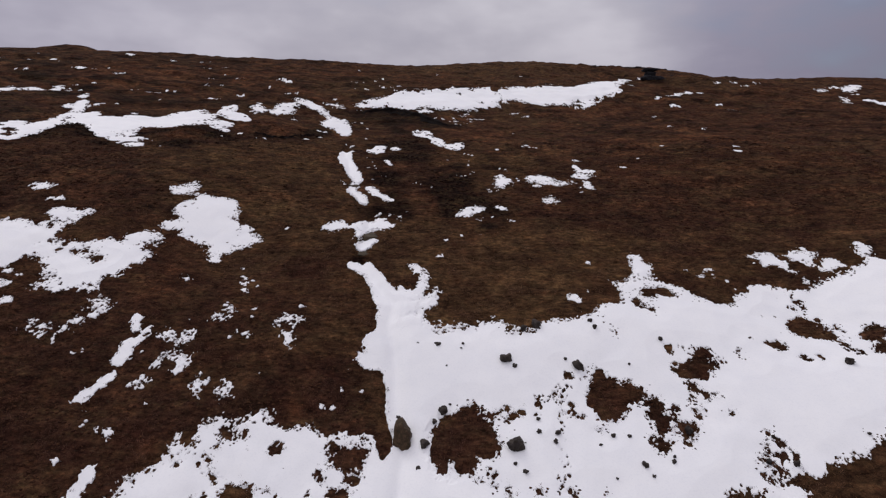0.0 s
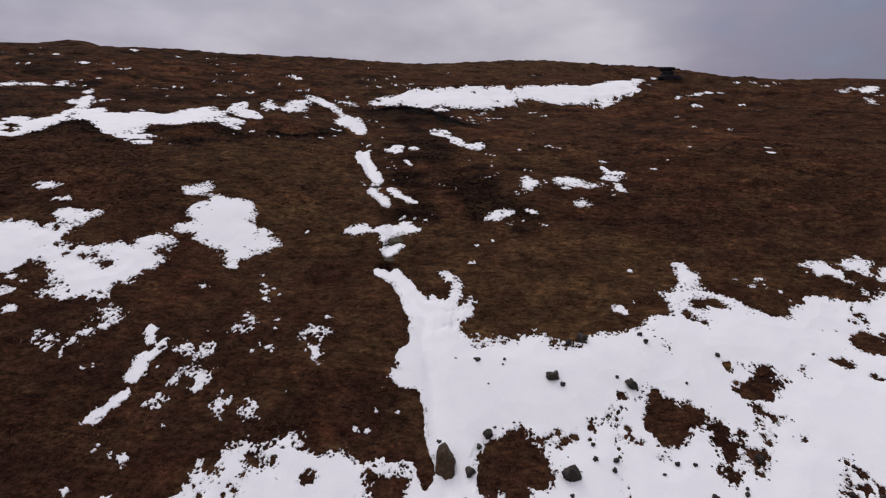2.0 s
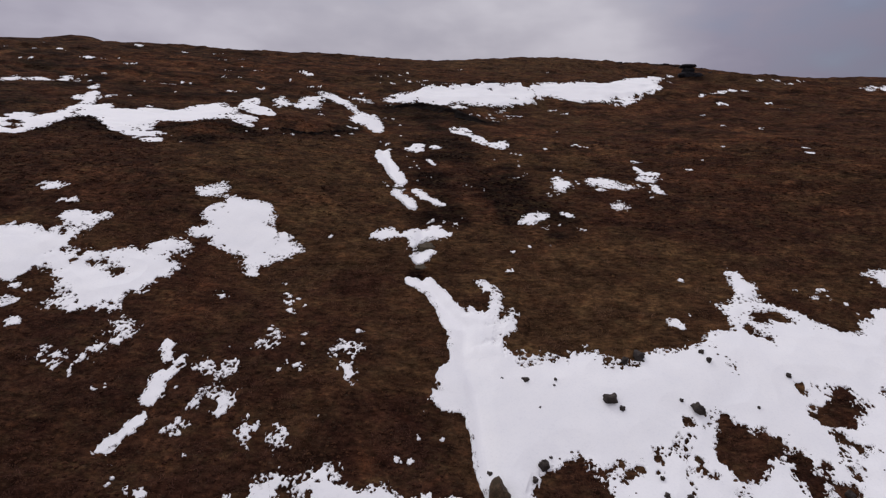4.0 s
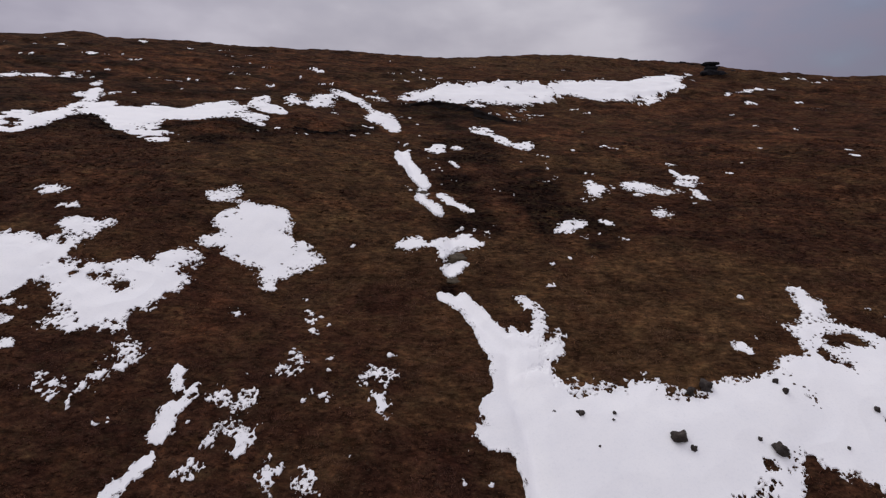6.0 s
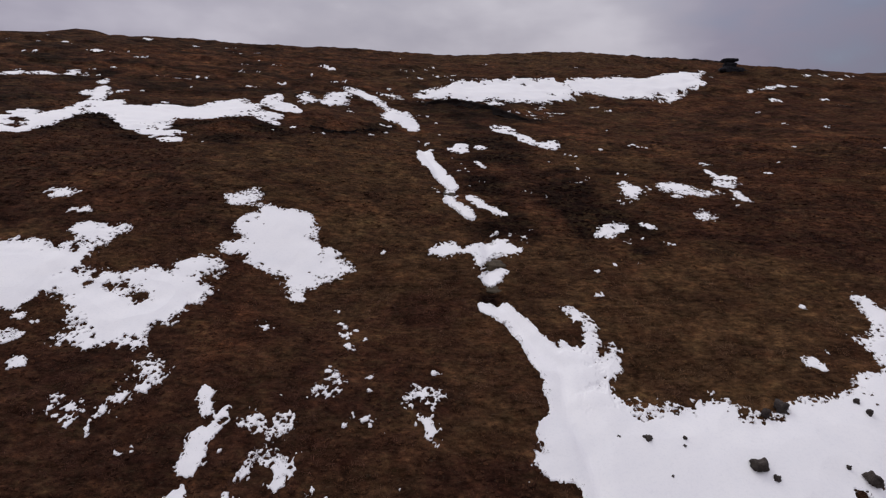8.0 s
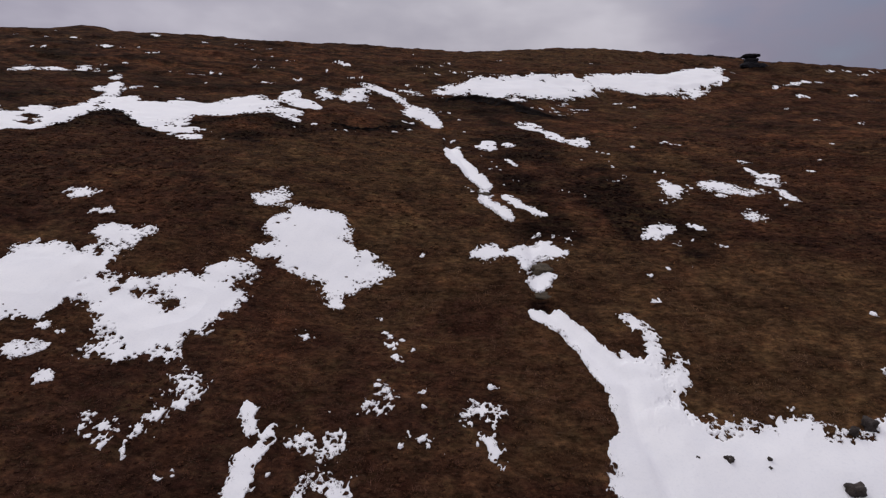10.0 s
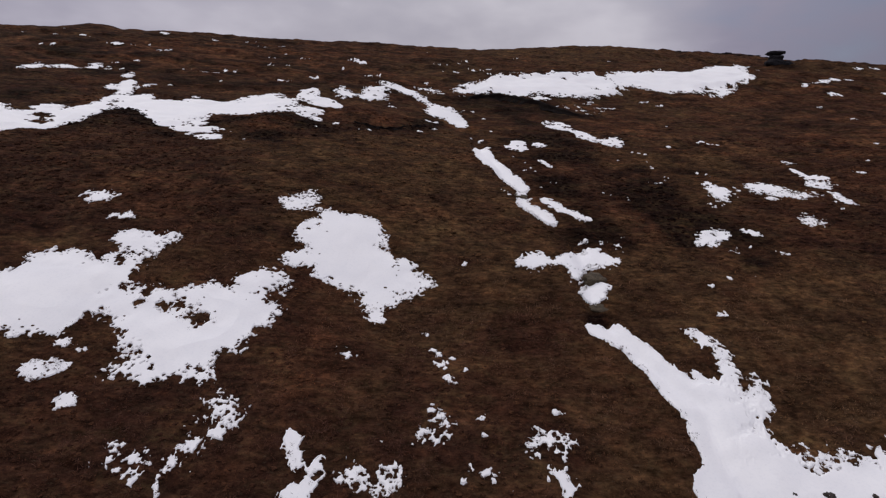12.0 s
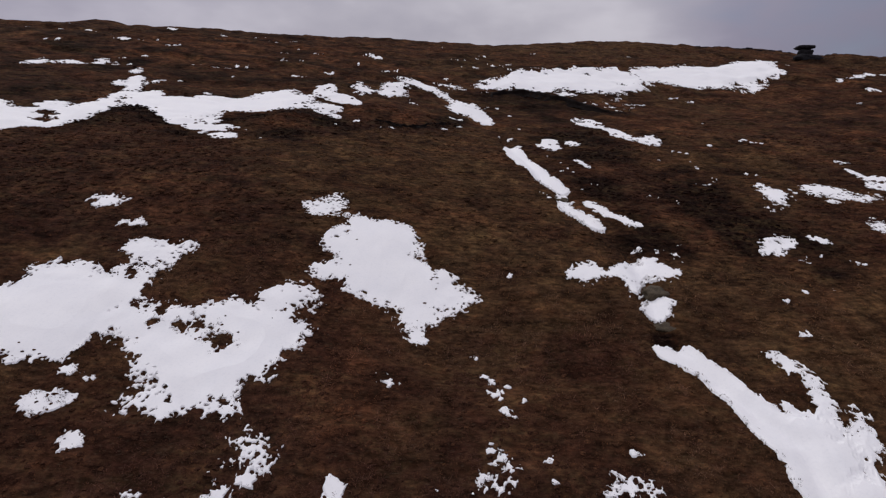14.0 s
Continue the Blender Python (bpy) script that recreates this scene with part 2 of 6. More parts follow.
def tuft_material(name, low, mid, high):
    m, tree = material(name)
    c = moor_colour(tree)
    pick = node(tree, "ShaderNodeNewGeometry").outputs["Random Per Island"]
    c = blend(tree, 1.0, c, ramp(tree, pick, (0.0, low), (0.6, mid), (1.0, high)), "MULTIPLY")
    leaf = tex(tree, place(tree), 11.0, 3.0, 0.7)
    c = blend(tree, 1.0, c, ramp(tree, leaf, (0.36, (0.45, 0.44, 0.46)), (0.5, (0.95, 0.95, 0.95)), (0.66, (1.6, 1.56, 1.4))), "MULTIPLY")
    finish(tree, c, 1.0, spec=0.02)
    return m


def snow_material():
    m, tree = material("old_snow")
    p = place(tree)
    soft = tex(tree, p, 0.35, 5.0, 0.6)
    fine = tex(tree, p, 6.0, 5.0, 0.65)
    down = node(tree, "ShaderNodeMapping", Vector=p)
    down.inputs["Scale"].default_value = (2.2, 0.22, 0.22)
    rill = tex(tree, down.outputs[0], 1.0, 4.0, 0.6)
    c = ramp(tree, soft, (0.3, (0.880, 0.874, 0.868)), (0.65, (0.920, 0.909, 0.890)))
    c = blend(tree, 1.0, c, ramp(tree, fine, (0.25, (0.93, 0.935, 0.945)), (0.5, (1, 1, 1))), "MULTIPLY")
    h = calc(tree, "ADD", calc(tree, "MULTIPLY", rill, 1.3), calc(tree, "MULTIPLY", fine, 0.35))
    finish(tree, c, 0.7, h, 0.25, 0.08, 0.2)
    return m


def rock_material(name, dark, light, moss=0.0, spec=0.3):
    m, tree = material(name)
    p = place(tree)
    a, b, g = tex(tree, p, 1.6, 6.0, 0.65), tex(tree, p, 14.0, 6.0, 0.7), tex(tree, p, 3.7, 4.0, 0.6)
    c = ramp(tree, a, (0.3, dark), (0.7, light))
    c = blend(tree, ramp(tree, g, (0.48, (0, 0, 0)), (0.6, (moss, moss, moss))), c, (0.042, 0.030, 0.014))
    c = blend(tree, 1.0, c, ramp(tree, b, (0.3, (0.6, 0.6, 0.6)), (0.7, (1.35, 1.35, 1.35))), "MULTIPLY")
    finish(tree, c, 0.85, calc(tree, "ADD", a, b), 0.7, 0.08, spec)
    return m


MOSSY = rock_material("mossy_brown_gritstone", (0.034, 0.020, 0.012), (0.120, 0.072, 0.038), 0.8)
MOOR, SNOW = moor_material(), snow_material()
TUFT = tuft_material("moor_grass", (0.8, 0.77, 0.77), (1.15, 1.12, 1.08), (1.8, 1.72, 1.5))
STRAW = tuft_material("bleached_grass", (1.2, 1.25, 1.35), (1.9, 2.0, 2.2), (3.0, 3.2, 3.6))
BUSH = tuft_material("heather_leaf", (0.75, 0.76, 0.76), (1.0, 1.02, 0.97), (1.35, 1.35, 1.2))
GRIT = rock_material("dark_gritstone", (0.020, 0.016, 0.0145), (0.085, 0.070, 0.062), 0.3, 0.15)
WET_GRIT = rock_material("wet_grey_gritstone", (0.030, 0.022, 0.013), (0.110, 0.082, 0.050), 0.6)
TOR = rock_material("tor_gritstone", (0.014, 0.0135, 0.016), (0.038, 0.036, 0.040), 0.1, 0.08)
PEAT_EARTH = rock_material("bare_peat", (0.0034, 0.0022, 0.0020), (0.0090, 0.0056, 0.0047), 0.0, 0.03)


# ---- meshes ----
def mesh_from(name, verts, faces, mat, smooth=False):
    me = bpy.data.meshes.new(name)
    verts, faces = np.asarray(verts, np.float32), np.asarray(faces, np.int32)
    k = faces.shape[1]
    me.vertices.add(len(verts))
    me.vertices.foreach_set("co", verts.ravel())
    me.loops.add(faces.size)
    me.loops.foreach_set("vertex_index", faces.ravel())
    me.polygons.add(len(faces))
    me.polygons.foreach_set("loop_start", np.arange(0, faces.size, k, dtype=np.int32))
    me.polygons.foreach_set("use_smooth", np.full(len(faces), smooth))
    me.materials.append(mat)
    me.update(calc_edges=True)
    return me


def part(name, bm, mat, parent=None, label="", smooth=False):
    me = bpy.data.meshes.new(name)
    bm.to_mesh(me)
    bm.free()
    me.materials.append(mat)
    me.polygons.foreach_set("use_smooth", np.full(len(me.polygons), smooth))
    ob = new(name, me)
    ob.parent = parent
    return tagged(ob, label)


# plant cover: rounds of grass, heather and rusty grass (x, y, radius)
GRASS_ROUNDS = [(-26, 101.2, 5), (-20.3, 80.1, 6), (-2.8, 76.1, 5), (3.4, 71.2, 6), (16.1, 78, 6), (-18.3, 121.8, 6), (10.2, 69.7, 6), (7.9, 103.2, 7), (0.5, 225, 25), (44.8, 123.1, 8), (27.2, 42.8, 3), (9.3, 70.2, 6), (8, 76.6, 6), (-35.8, 104.2, 8), (-39, 94.9, 7), (-28.4, 164.6, 8), (-39.7, 159.1, 7)] + [(-49.5, 160.8, 5), (-29.5, 99.3, 7), (17.7, 232, 9), (46, 236.2, 9), (8.8, 113.5, 6), (1.1, 104.6, 5), (-2.8, 204.7, 8), (-32, 179.5, 7), (-50.6, 178.3, 5), (-64.9, 157.4, 7), (-56.2, 168.6, 6)]
HEATHER_ROUNDS = [(-37, 49.5, 6), (-43, 57, 5), (-28, 47, 4), (-42, 59, 4), (-40, 56, 3), (-22, 62, 2.5), (1.5, 48.3, 2.6), (14.5, 51.8, 2.2), (23.6, 55.3, 1.6), (41.5, 58.3, 1.6), (-7.5, 46.4, 2), (-12, 52.6, 3), (48, 138, 8), (62, 132, 8), (81, 139, 9), (99, 156, 11), (31, 127.5, 5), (24, 121.5, 4), (40, 137, 6), (-11.2, 50.6, 2.4), (-46.3, 89.2, 7), (-59.1, 90.4, 8), (23.9, 91.6, 6), (-3.4, 104.3, 6), (-59.8, 102.4, 7), (-8.7, 140.6, 6), (27.6, 84.1, 6), (-32.3, 54.4, 4), (-32.7, 67, 5), (-1.4, 95.7, 5), (-44.4, 112.2, 5), (-33.2, 122.7, 6), (30.4, 122, 6), (-25.5, 51.2, 4), (-30.6, 47.6, 4), (-9.8, 50.2, 2.4), (-33.9, 53.5, 4), (-49.2, 84.4, 6), (26.4, 46.1, 2), (17.6, 48.5, 1)] + [(48.2, 142, 7), (52.9, 136.5, 7), (28.7, 97.7, 6), (45, 150, 4), (-7.6, 121.8, 3), (-0.1, 94.5, 3), (-11.4, 142.8, 4), (60.2, 153, 7), (50.9, 117.9, 6), (41.4, 150.1, 5), (-96.6, 145.2, 7), (-90.7, 151.8, 7), (-73.7, 134.7, 5), (-80.3, 124.7, 6), (35, 111.3, 5), (21.7, 85.4, 5), (18.2, 87.9, 4)]
RUST_ROUNDS = [(53, 125, 7), (36.7, 124, 5), (37.2, 97.4, 7), (-72.6, 159.9, 18), (-57.1, 179.8, 18), (-33.7, 195.5, 18), (-21.7, 54, 2), (8.1, 125.8, 7), (1.3, 87.4, 3), (-29.6, 64.7, 3), (-30.1, 64.4, 2), (-29.6, 68.7, 2), (-19.7, 67.4, 2), (-48.1, 114.1, 3), (-31.7, 122.3, 4)]
# bare peat; also paints shade in the gully pit and under the bank
PEAT_ROUNDS = [(-18.4, 139.6, 2), (-16.6, 142.4, 3), (-14.4, 144, 3.8), (-11.4, 145, 4), (-8.4, 143.8, 3.8), (-5, 141, 3.2), (-1.6, 138.4, 3), (1.2, 136, 2.6), (3.4, 135.6, 2), (-66, 104.2, 2), (-65.9, 109.4, 2), (-65.2, 111.9, 2), (-63.1, 111, 2), (-59.6, 107.4, 2), (-55.4, 103.6, 2), (-52.6, 110.6, 2), (-49.5, 113.5, 2), (-46.1, 116.2, 2), (-44, 117.6, 2), (-9.8, 72.7, 0.8), (-9.8, 72.5, 0.8), (-9.7, 77.6, 0.7), (62.5, 189.5, 3.5)]
# small spots of red-brown dead fern
RED_ROUNDS = [(-30, 64.3, 1.1), (-29.2, 64.9, 0.8), (-29.9, 69, 0.9), (-23, 46.8, 0.8), (-12.4, 50.8, 1)]
# dark heather and peat, with shading of the gully's sides painted in
DARK_ROUNDS = [(-28.3, 68.2, 0.9), (-24.3, 126.6, 2), (-8.5, 100.1, 1.3), (-7.6, 95.1, 1.6), (-0.6, 93.2, 2), (-6.5, 86.9, 1.4), (-7.5, 84, 1.4), (-7.2, 89.5, 1.1), (-8, 108.4, 2), (-10.9, 99.5, 2), (-8.4, 97.4, 2), (-3.4, 107.9, 2), (1.8, 105.2, 2), (1, 98.5, 2), (0.2, 92.4, 2), (2.6, 99.5, 2), (3, 88.8, 2), (0.7, 86.9, 2), (-11.8, 107.7, 1), (-2.2, 96.5, 2), (0.3, 83.8, 1), (-9, 118.6, 3), (-11.4, 138.3, 4), (-11.8, 123.3, 2), (-10.1, 117.6, 3), (-4.8, 123.2, 3), (-1.2, 124.2, 2), (-9, 109.5, 3), (0.9, 98.2, 3), (2.2, 104.7, 2), (-11.8, 137.1, 2), (-24, 123.8, 2), (-39.2, 115.2, 2), (-42.6, 108.3, 2), (-45, 106.5, 2), (-27.2, 119.5, 2), (-98.4, 155.4, 3), (-81.7, 135.2, 3), (-70.3, 150.6, 3), (-60.3, 165.4, 3), (-16, 169.8, 3)]


# dark peaty hollows and channels beside the gully and below the high banks, in colour only; the first list also paints
# shadow lines under a mound
PEAT_AND_SHADE_A = [(-9.6, 132.3, 2.2), (-8.1, 130.1, 2), (-2.7, 135.1, 2.4), (-4.1, 117.8, 1.8), (-8, 120.9, 2.2), (-6, 115.9, 1.8), (-12.5, 117.2, 1.6), (-1.6, 114.9, 1.8), (-25.8, 123.8, 1.8), (-24.1, 121.8, 1.4), (-23.1, 126.3, 1.6), (-34.4, 118.3, 1), (-32.3, 117.2, 1), (-29.5, 117.3, 1), (-26.9, 119.5, 1.2), (-40.1, 115.1, 1.8), (-44.6, 106.5, 2), (-41.9, 104, 2), (-37.3, 112.4, 1.8), (-41.1, 112.7, 1.6)]
HOLLOWS_B = [(-9.4, 96.1, 1.3), (-8.8, 99.5, 1.2), (-4.7, 110.7, 2), (-6.3, 87.2, 1.3), (2.1, 97.5, 2), (1.3, 89.8, 1.7), (1.9, 85.4, 1.5), (4.5, 89.9, 2), (3.4, 87.4, 2), (5.8, 81, 1.3), (7.9, 85.7, 1.5), (7.5, 105.1, 2), (-8.8, 85.7, 1.1), (-4.9, 83.9, 1.1), (-7.6, 91.5, 1.1), (-65.2, 109.9, 1), (-64.5, 112.2, 1), (-62, 110.8, 1), (-59.8, 109.2, 1), (-57, 107.6, 1)]
HOLLOWS_C = [(-97.7, 152.4, 3.5), (-92.9, 149.8, 3.5), (-79, 145.1, 2.6), (-79, 141.8, 2.6), (-81.1, 134.7, 3), (-86.6, 125.1, 3), (-70.8, 140.2, 2.6), (-65.9, 135.2, 3), (-57, 137.1, 3), (-57.5, 156.5, 2.4), (-50.9, 139.4, 3), (-45.5, 141.6, 3), (-40.8, 137.4, 2), (-43.6, 185.9, 4), (-18.1, 160.2, 2.6), (-81, 115.3, 2.6), (-78.2, 119.6, 2.6), (-41.7, 155.9, 3), (-8.9, 174, 3), (4.9, 180.4, 3.5)]
ORANGE_ROUNDS = [(-77.5, 170.6, 9), (-61.9, 152.5, 5), (-69.1, 157.4, 6), (-77.6, 156.4, 5), (-49.6, 161.7, 6), (-34.2, 159.6, 6), (-96.1, 142.9, 4), (-87.8, 144.3, 3), (-29.8, 121, 2.2), (-45.8, 110.6, 2.4), (-57.1, 113.2, 1)]
OLIVE_ROUNDS = [(-13.8, 138.7, 2.5), (-10.1, 136.6, 2.5), (14.7, 157.5, 4), (18.5, 148.6, 5), (13.8, 232, 14), (36.6, 250, 14), (68.6, 188.6, 6), (77.6, 187.5, 7), (-27.6, 166, 6), (-19, 178, 8)]


def cover(x, y):
    """Shares of grass, rusty grass and bare peat at a place; the peat share also carries painted shade."""
    def share(rounds, soft):
        s = np.zeros(np.shape(x))
        for rx, ry, r in rounds:
            s = s + np.exp(-((x - rx) ** 2 + (y - ry) ** 2) / (soft * r) ** 2)
        return s
    patchy = 0.3 * turned_noise(x * 0.8, y, 4.5, 11) + 0.42 * turned_noise(x * 0.6, y, 1.8, 12) + 0.12 * turned_noise(x, y, 13.0, 13)
    # shading of hummocky relief put into the peat share: blotches about 3 m wide, dotted over the slope
    hummock_shade = np.clip(1.7 * (turned_noise(x * 0.8, y, 3.6, 23) + 0.6 * turned_noise(x, y, 1.5, 24) + 0.4 * turned_noise(x, y, 0.7, 49)) - 0.6, 0, 0.75) * np.clip((y - 62) / 45, 0.12, 1)
    olive = np.clip(share(OLIVE_ROUNDS, 1.1), 0, 1)
    grass = np.clip(0.42 + olive + 0.8 * share(GRASS_ROUNDS, 1.25) - 1.0 * share(HEATHER_ROUNDS, 1.2) + 1.0 * patchy + 0.2 * turned_noise(x, y, 0.8, 17), 0, 1)
    streak = 0.65 * turned_noise(x * 0.3, y, 2.4, 14) + 0.55 * turned_noise(x * 0.4, y, 1.1, 18)
    rust = np.clip(0.05 - 0.6 * olive + 0.9 * share(ORANGE_ROUNDS, 1.0) + 0.3 * np.clip((y - 105) / 50, 0, 1) + 0.6 * share(RUST_ROUNDS, 1.15) * np.clip((y - 40) / 60, 0.35, 1) + 0.5 * turned_noise(x * 0.7, y, 3.8, 45) * np.clip((y - 55) / 40, 0.3, 1) + 0.3 * turned_noise(x, y, 1.5, 46) * np.clip((y - 55) / 40, 0.3, 1) + 0.3 * streak * np.clip((y - 100) / 60, 0, 1) + 0.9 * share(RED_ROUNDS, 0.8), 0, 0.95)
    peat = np.clip(1.4 * share(PEAT_ROUNDS, 1.0) + 0.8 * share(DARK_ROUNDS, 1.0) + 1.2 * share(PEAT_AND_SHADE_A + HOLLOWS_C, 1.1) + 1.3 * share(HOLLOWS_B, 1.4) + 0.4 * patchy - 0.15, 0, 1)
    high = np.clip((y - 112) / 25, 0, 1) * np.clip(0.35 - x / 70, 0.2, 1) * np.clip(0.9 + 0.9 * turned_noise(x, y, 6.0, 16), 0, 1)
    ledge = 0.7 * turned_noise(x * 0.22, y, 5.0, 15) + 0.5 * turned_noise(x * 0.5, y, 1.6, 19)
    peat = np.maximum(peat, high * np.clip(3.6 * np.maximum(streak, ledge) - 1.15, 0, 0.9))
    hag = 0.65 * turned_noise(x * 0.28, y, 3.6, 63) + 0.5 * turned_noise(x * 0.4, y, 1.5, 64)
    peat = np.maximum(peat, np.clip((y - 112) / 20, 0, 1) * np.clip(0.6 - x / 90, 0.3, 1) * np.clip(3.0 * (hag - 0.32), 0, 0.95))
    peat = np.maximum(peat, hummock_shade)
    return grass, rust, peat


def set_cover(me, x, y):
    for key, values in zip(("grass", "rust", "peat"), cover(x, y)):
        me.attributes.new(key, "FLOAT", "POINT").data.foreach_set("value", values.astype(np.float32))


def tongue(*nodes):
    """Lobes close together along a tongue of snow, from nodes (x, y, half width)."""
    out = []
    for (ax, ay, ar), (bx, by, br) in zip(nodes, nodes[1:]):
        n = max(2, int(math.hypot(bx - ax, by - ay) / (0.5 * min(ar, br) + 0.1)))
        out += [(ax + (bx - ax) * k / n, ay + (by - ay) * k / n, ar + (br - ar) * k / n) for k in range(n)]
    return out + [nodes[-1]]


# ---- the snow's plan: lobes of each patch (x, y, radius) ----
# dry heather islands that stand out of the snow
BARE_A = [(1.6, 48.9, 2.2), (1.7, 46.9, 1.1), (-0.2, 47.5, 1), (3.6, 47.8, 0.9), (2, 50.7, 1.1), (0.2, 48.4, 1.4), (-0.1, 46.3, 0.4), (2.6, 49.9, 1.1), (1.8, 46.4, 0.9), (3.2, 48.4, 1.1), (0.1, 46, 0.4), (1.1, 49, 1.9), (2.5, 51.3, 0.6), (4, 47.2, 0.4), (14.3, 52.3, 1.6), (13.7, 51.1, 1.3), (16.5, 52.5, 0.9), (14.2, 53.4, 1.2), (13.9, 54.2, 0.5), (14, 51.7, 1.5), (13.9, 51, 1.2), (16.3, 53.1, 0.4), (16, 52.4, 0.8), (13.3, 51.4, 0.9), (14.8, 52.2, 1.2), (18.1, 49.2, 0.7), (17.6, 50.2, 0.6), (17.9, 51.4, 0.6), (17.4, 47.5, 0.4), (17.6, 48.2, 0.4), (17.6, 50.9, 0.5), (17.3, 47.6, 0.4)]
BARE_B = [(17.9, 48.8, 0.5), (18, 49.8, 0.6), (18.1, 51.5, 0.4), (17.3, 47.4, 0.4), (17.6, 51.8, 0.2), (23.6, 55.7, 1.1), (22, 54.8, 0.6), (24, 56.8, 0.7), (22.6, 52.6, 0.4), (24.4, 55.3, 0.6), (22.7, 55.4, 0.5), (21.8, 53, 0.3), (22.8, 52.1, 0.3), (24.1, 57.1, 0.5), (21.7, 53.4, 0.3), (22.2, 52.8, 0.4), (23.6, 54.6, 0.3), (23.8, 56.2, 0.9), (24.5, 57.4, 0.3), (21.7, 54.5, 0.4), (21.6, 55.2, 0.3), (22.6, 54.8, 0.2), (23.5, 55, 0.5), (35.9, 61, 1.4), (36.1, 61.5, 1.3), (37.1, 60.3, 0.6), (35.4, 60.8, 1.1), (37.7, 59.7, 0.4), (37.9, 59.5, 0.3), (35.9, 61.3, 1.4), (36.4, 62.5, 0.4), (37.3, 59.8, 0.3)]
BARE_C = [(36.5, 60.8, 1), (41.5, 59, 1), (41, 57.3, 0.5), (42.1, 59.5, 0.8), (40.8, 59.1, 0.7), (40.8, 56.5, 0.3), (41.5, 57.8, 0.4), (40.6, 56, 0.2), (40.9, 57, 0.5), (-7.4, 46.7, 0.9), (-7.7, 46.8, 0.9), (-6.5, 47.3, 0.4), (-7, 46.2, 0.6), (-8.8, 47.3, 0.3), (-8.5, 46.6, 0.4), (-9.1, 47.4, 0.3), (-7, 47.1, 0.7), (-6.1, 47.7, 0.2), (-8.3, 47.3, 0.4), (-6.3, 47.4, 0.3), (-8.7, 47.4, 0.3), (23.6, 66.2, 0.8), (21.8, 66, 0.7), (22.7, 66.4, 0.6), (24.1, 65.8, 0.6), (21.4, 65.4, 0.4), (23.2, 66.3, 0.8), (22.1, 66.3, 0.6), (21.7, 65.9, 0.7), (24.1, 65.7, 0.5), (24.7, 65.7, 0.1), (31.9, 58.2, 0.6)]
BARE_D = [(31.6, 58.6, 0.5), (31.7, 57.5, 0.3), (32, 58.1, 0.6), (31.1, 58.9, 0.2), (31.9, 58.6, 0.5), (19.9, 49.1, 0.5), (19.9, 49.2, 0.4), (19.9, 48.9, 0.3), (19.7, 49.4, 0.3), (20.2, 49, 0.3), (-6.9, 45.1, 0.3), (-6.6, 45.1, 0.3), (-7.2, 45.1, 0.2), (-6.6, 45, 0.2), (-7, 41.7, 0.9), (-7.3, 42.9, 0.9), (-6.9, 41.1, 0.9), (-7.8, 43.6, 0.6), (-6.5, 41, 0.7), (-8.4, 44, 0.3), (-9.4, 45, 0.2), (-9.3, 44.6, 0.2), (-7.1, 42.1, 0.9), (-7.6, 43.4, 0.8), (-6.1, 40.8, 0.4), (-9.5, 45.2, 0.2), (-17.4, 48.2, 0.4), (-17.2, 48, 0.4), (-17.5, 48.4, 0.3), (-17.4, 48.4, 0.4), (-15.4, 43.2, 0.9), (-14.9, 43.1, 0.8)]
BARE_E = [(-15.7, 43.1, 0.8), (-14.7, 43.7, 0.4), (-15.8, 43.3, 0.7), (-14.6, 42.7, 0.4), (-41.5, 70.2, 0.5), (-38.5, 69.3, 0.58), (-38.1, 68.7, 0.31), (-43, 70.2, 0.31), (-40, 70.9, 0.33), (-39.3, 70.2, 0.3), (-33.5, 73.2, 0.37), (-34.1, 71.9, 0.23), (-15.9, 48.1, 0.27), (-16.4, 47.9, 0.14), (-13.5, 47.3, 0.2), (-12.9, 47.6, 0.26), (-13, 46.7, 0.26), (-12.6, 47, 0.16), (-13.5, 46.6, 0.14), (-18.2, 45.9, 0.23), (-17.7, 46, 0.16), (-18.6, 45.4, 0.14), (-17.6, 44.8, 0.22), (-16.8, 44.4, 0.26), (-17.1, 44.1, 0.18), (-17.6, 43.1, 0.2), (-18.2, 42.9, 0.16), (-13.1, 43.7, 0.2), (-15.3, 46.7, 0.16), (-17.8, 46.8, 0.17), (-17.7, 49.2, 0.13), (-16.7, 48, 0.13)]
BARE_F = [(-12.4, 43.3, 0.12), (-9.9, 43.5, 0.15), (-20.3, 45.4, 0.17), (-20.8, 46, 0.17), (20.2, 64.1, 0.21), (20.5, 63.3, 0.2), (20.1, 64.6, 0.16), (37.9, 58.8, 0.25), (38.1, 58.1, 0.3), (38.4, 57.3, 0.27), (38.8, 56.7, 0.21), (38.9, 60.8, 0.28), (39.1, 59.9, 0.26), (39.1, 58.9, 0.25), (37, 67.1, 0.2), (37.2, 66.2, 0.3), (37.3, 65.2, 0.35), (36.3, 64.2, 0.31), (37.3, 64.4, 0.23), (37.3, 63.5, 0.23), (37.8, 62.3, 0.23), (35.5, 65.8, 0.17), (33.4, 56.8, 0.23), (33.7, 56.3, 0.2), (35, 56.7, 0.26), (27.8, 57.3, 0.28), (28, 56.2, 0.2), (29.7, 59.2, 0.18), (34.1, 63, 0.17), (32.6, 62.9, 0.16), (21.3, 57.5, 0.29), (21.4, 56.9, 0.2)]
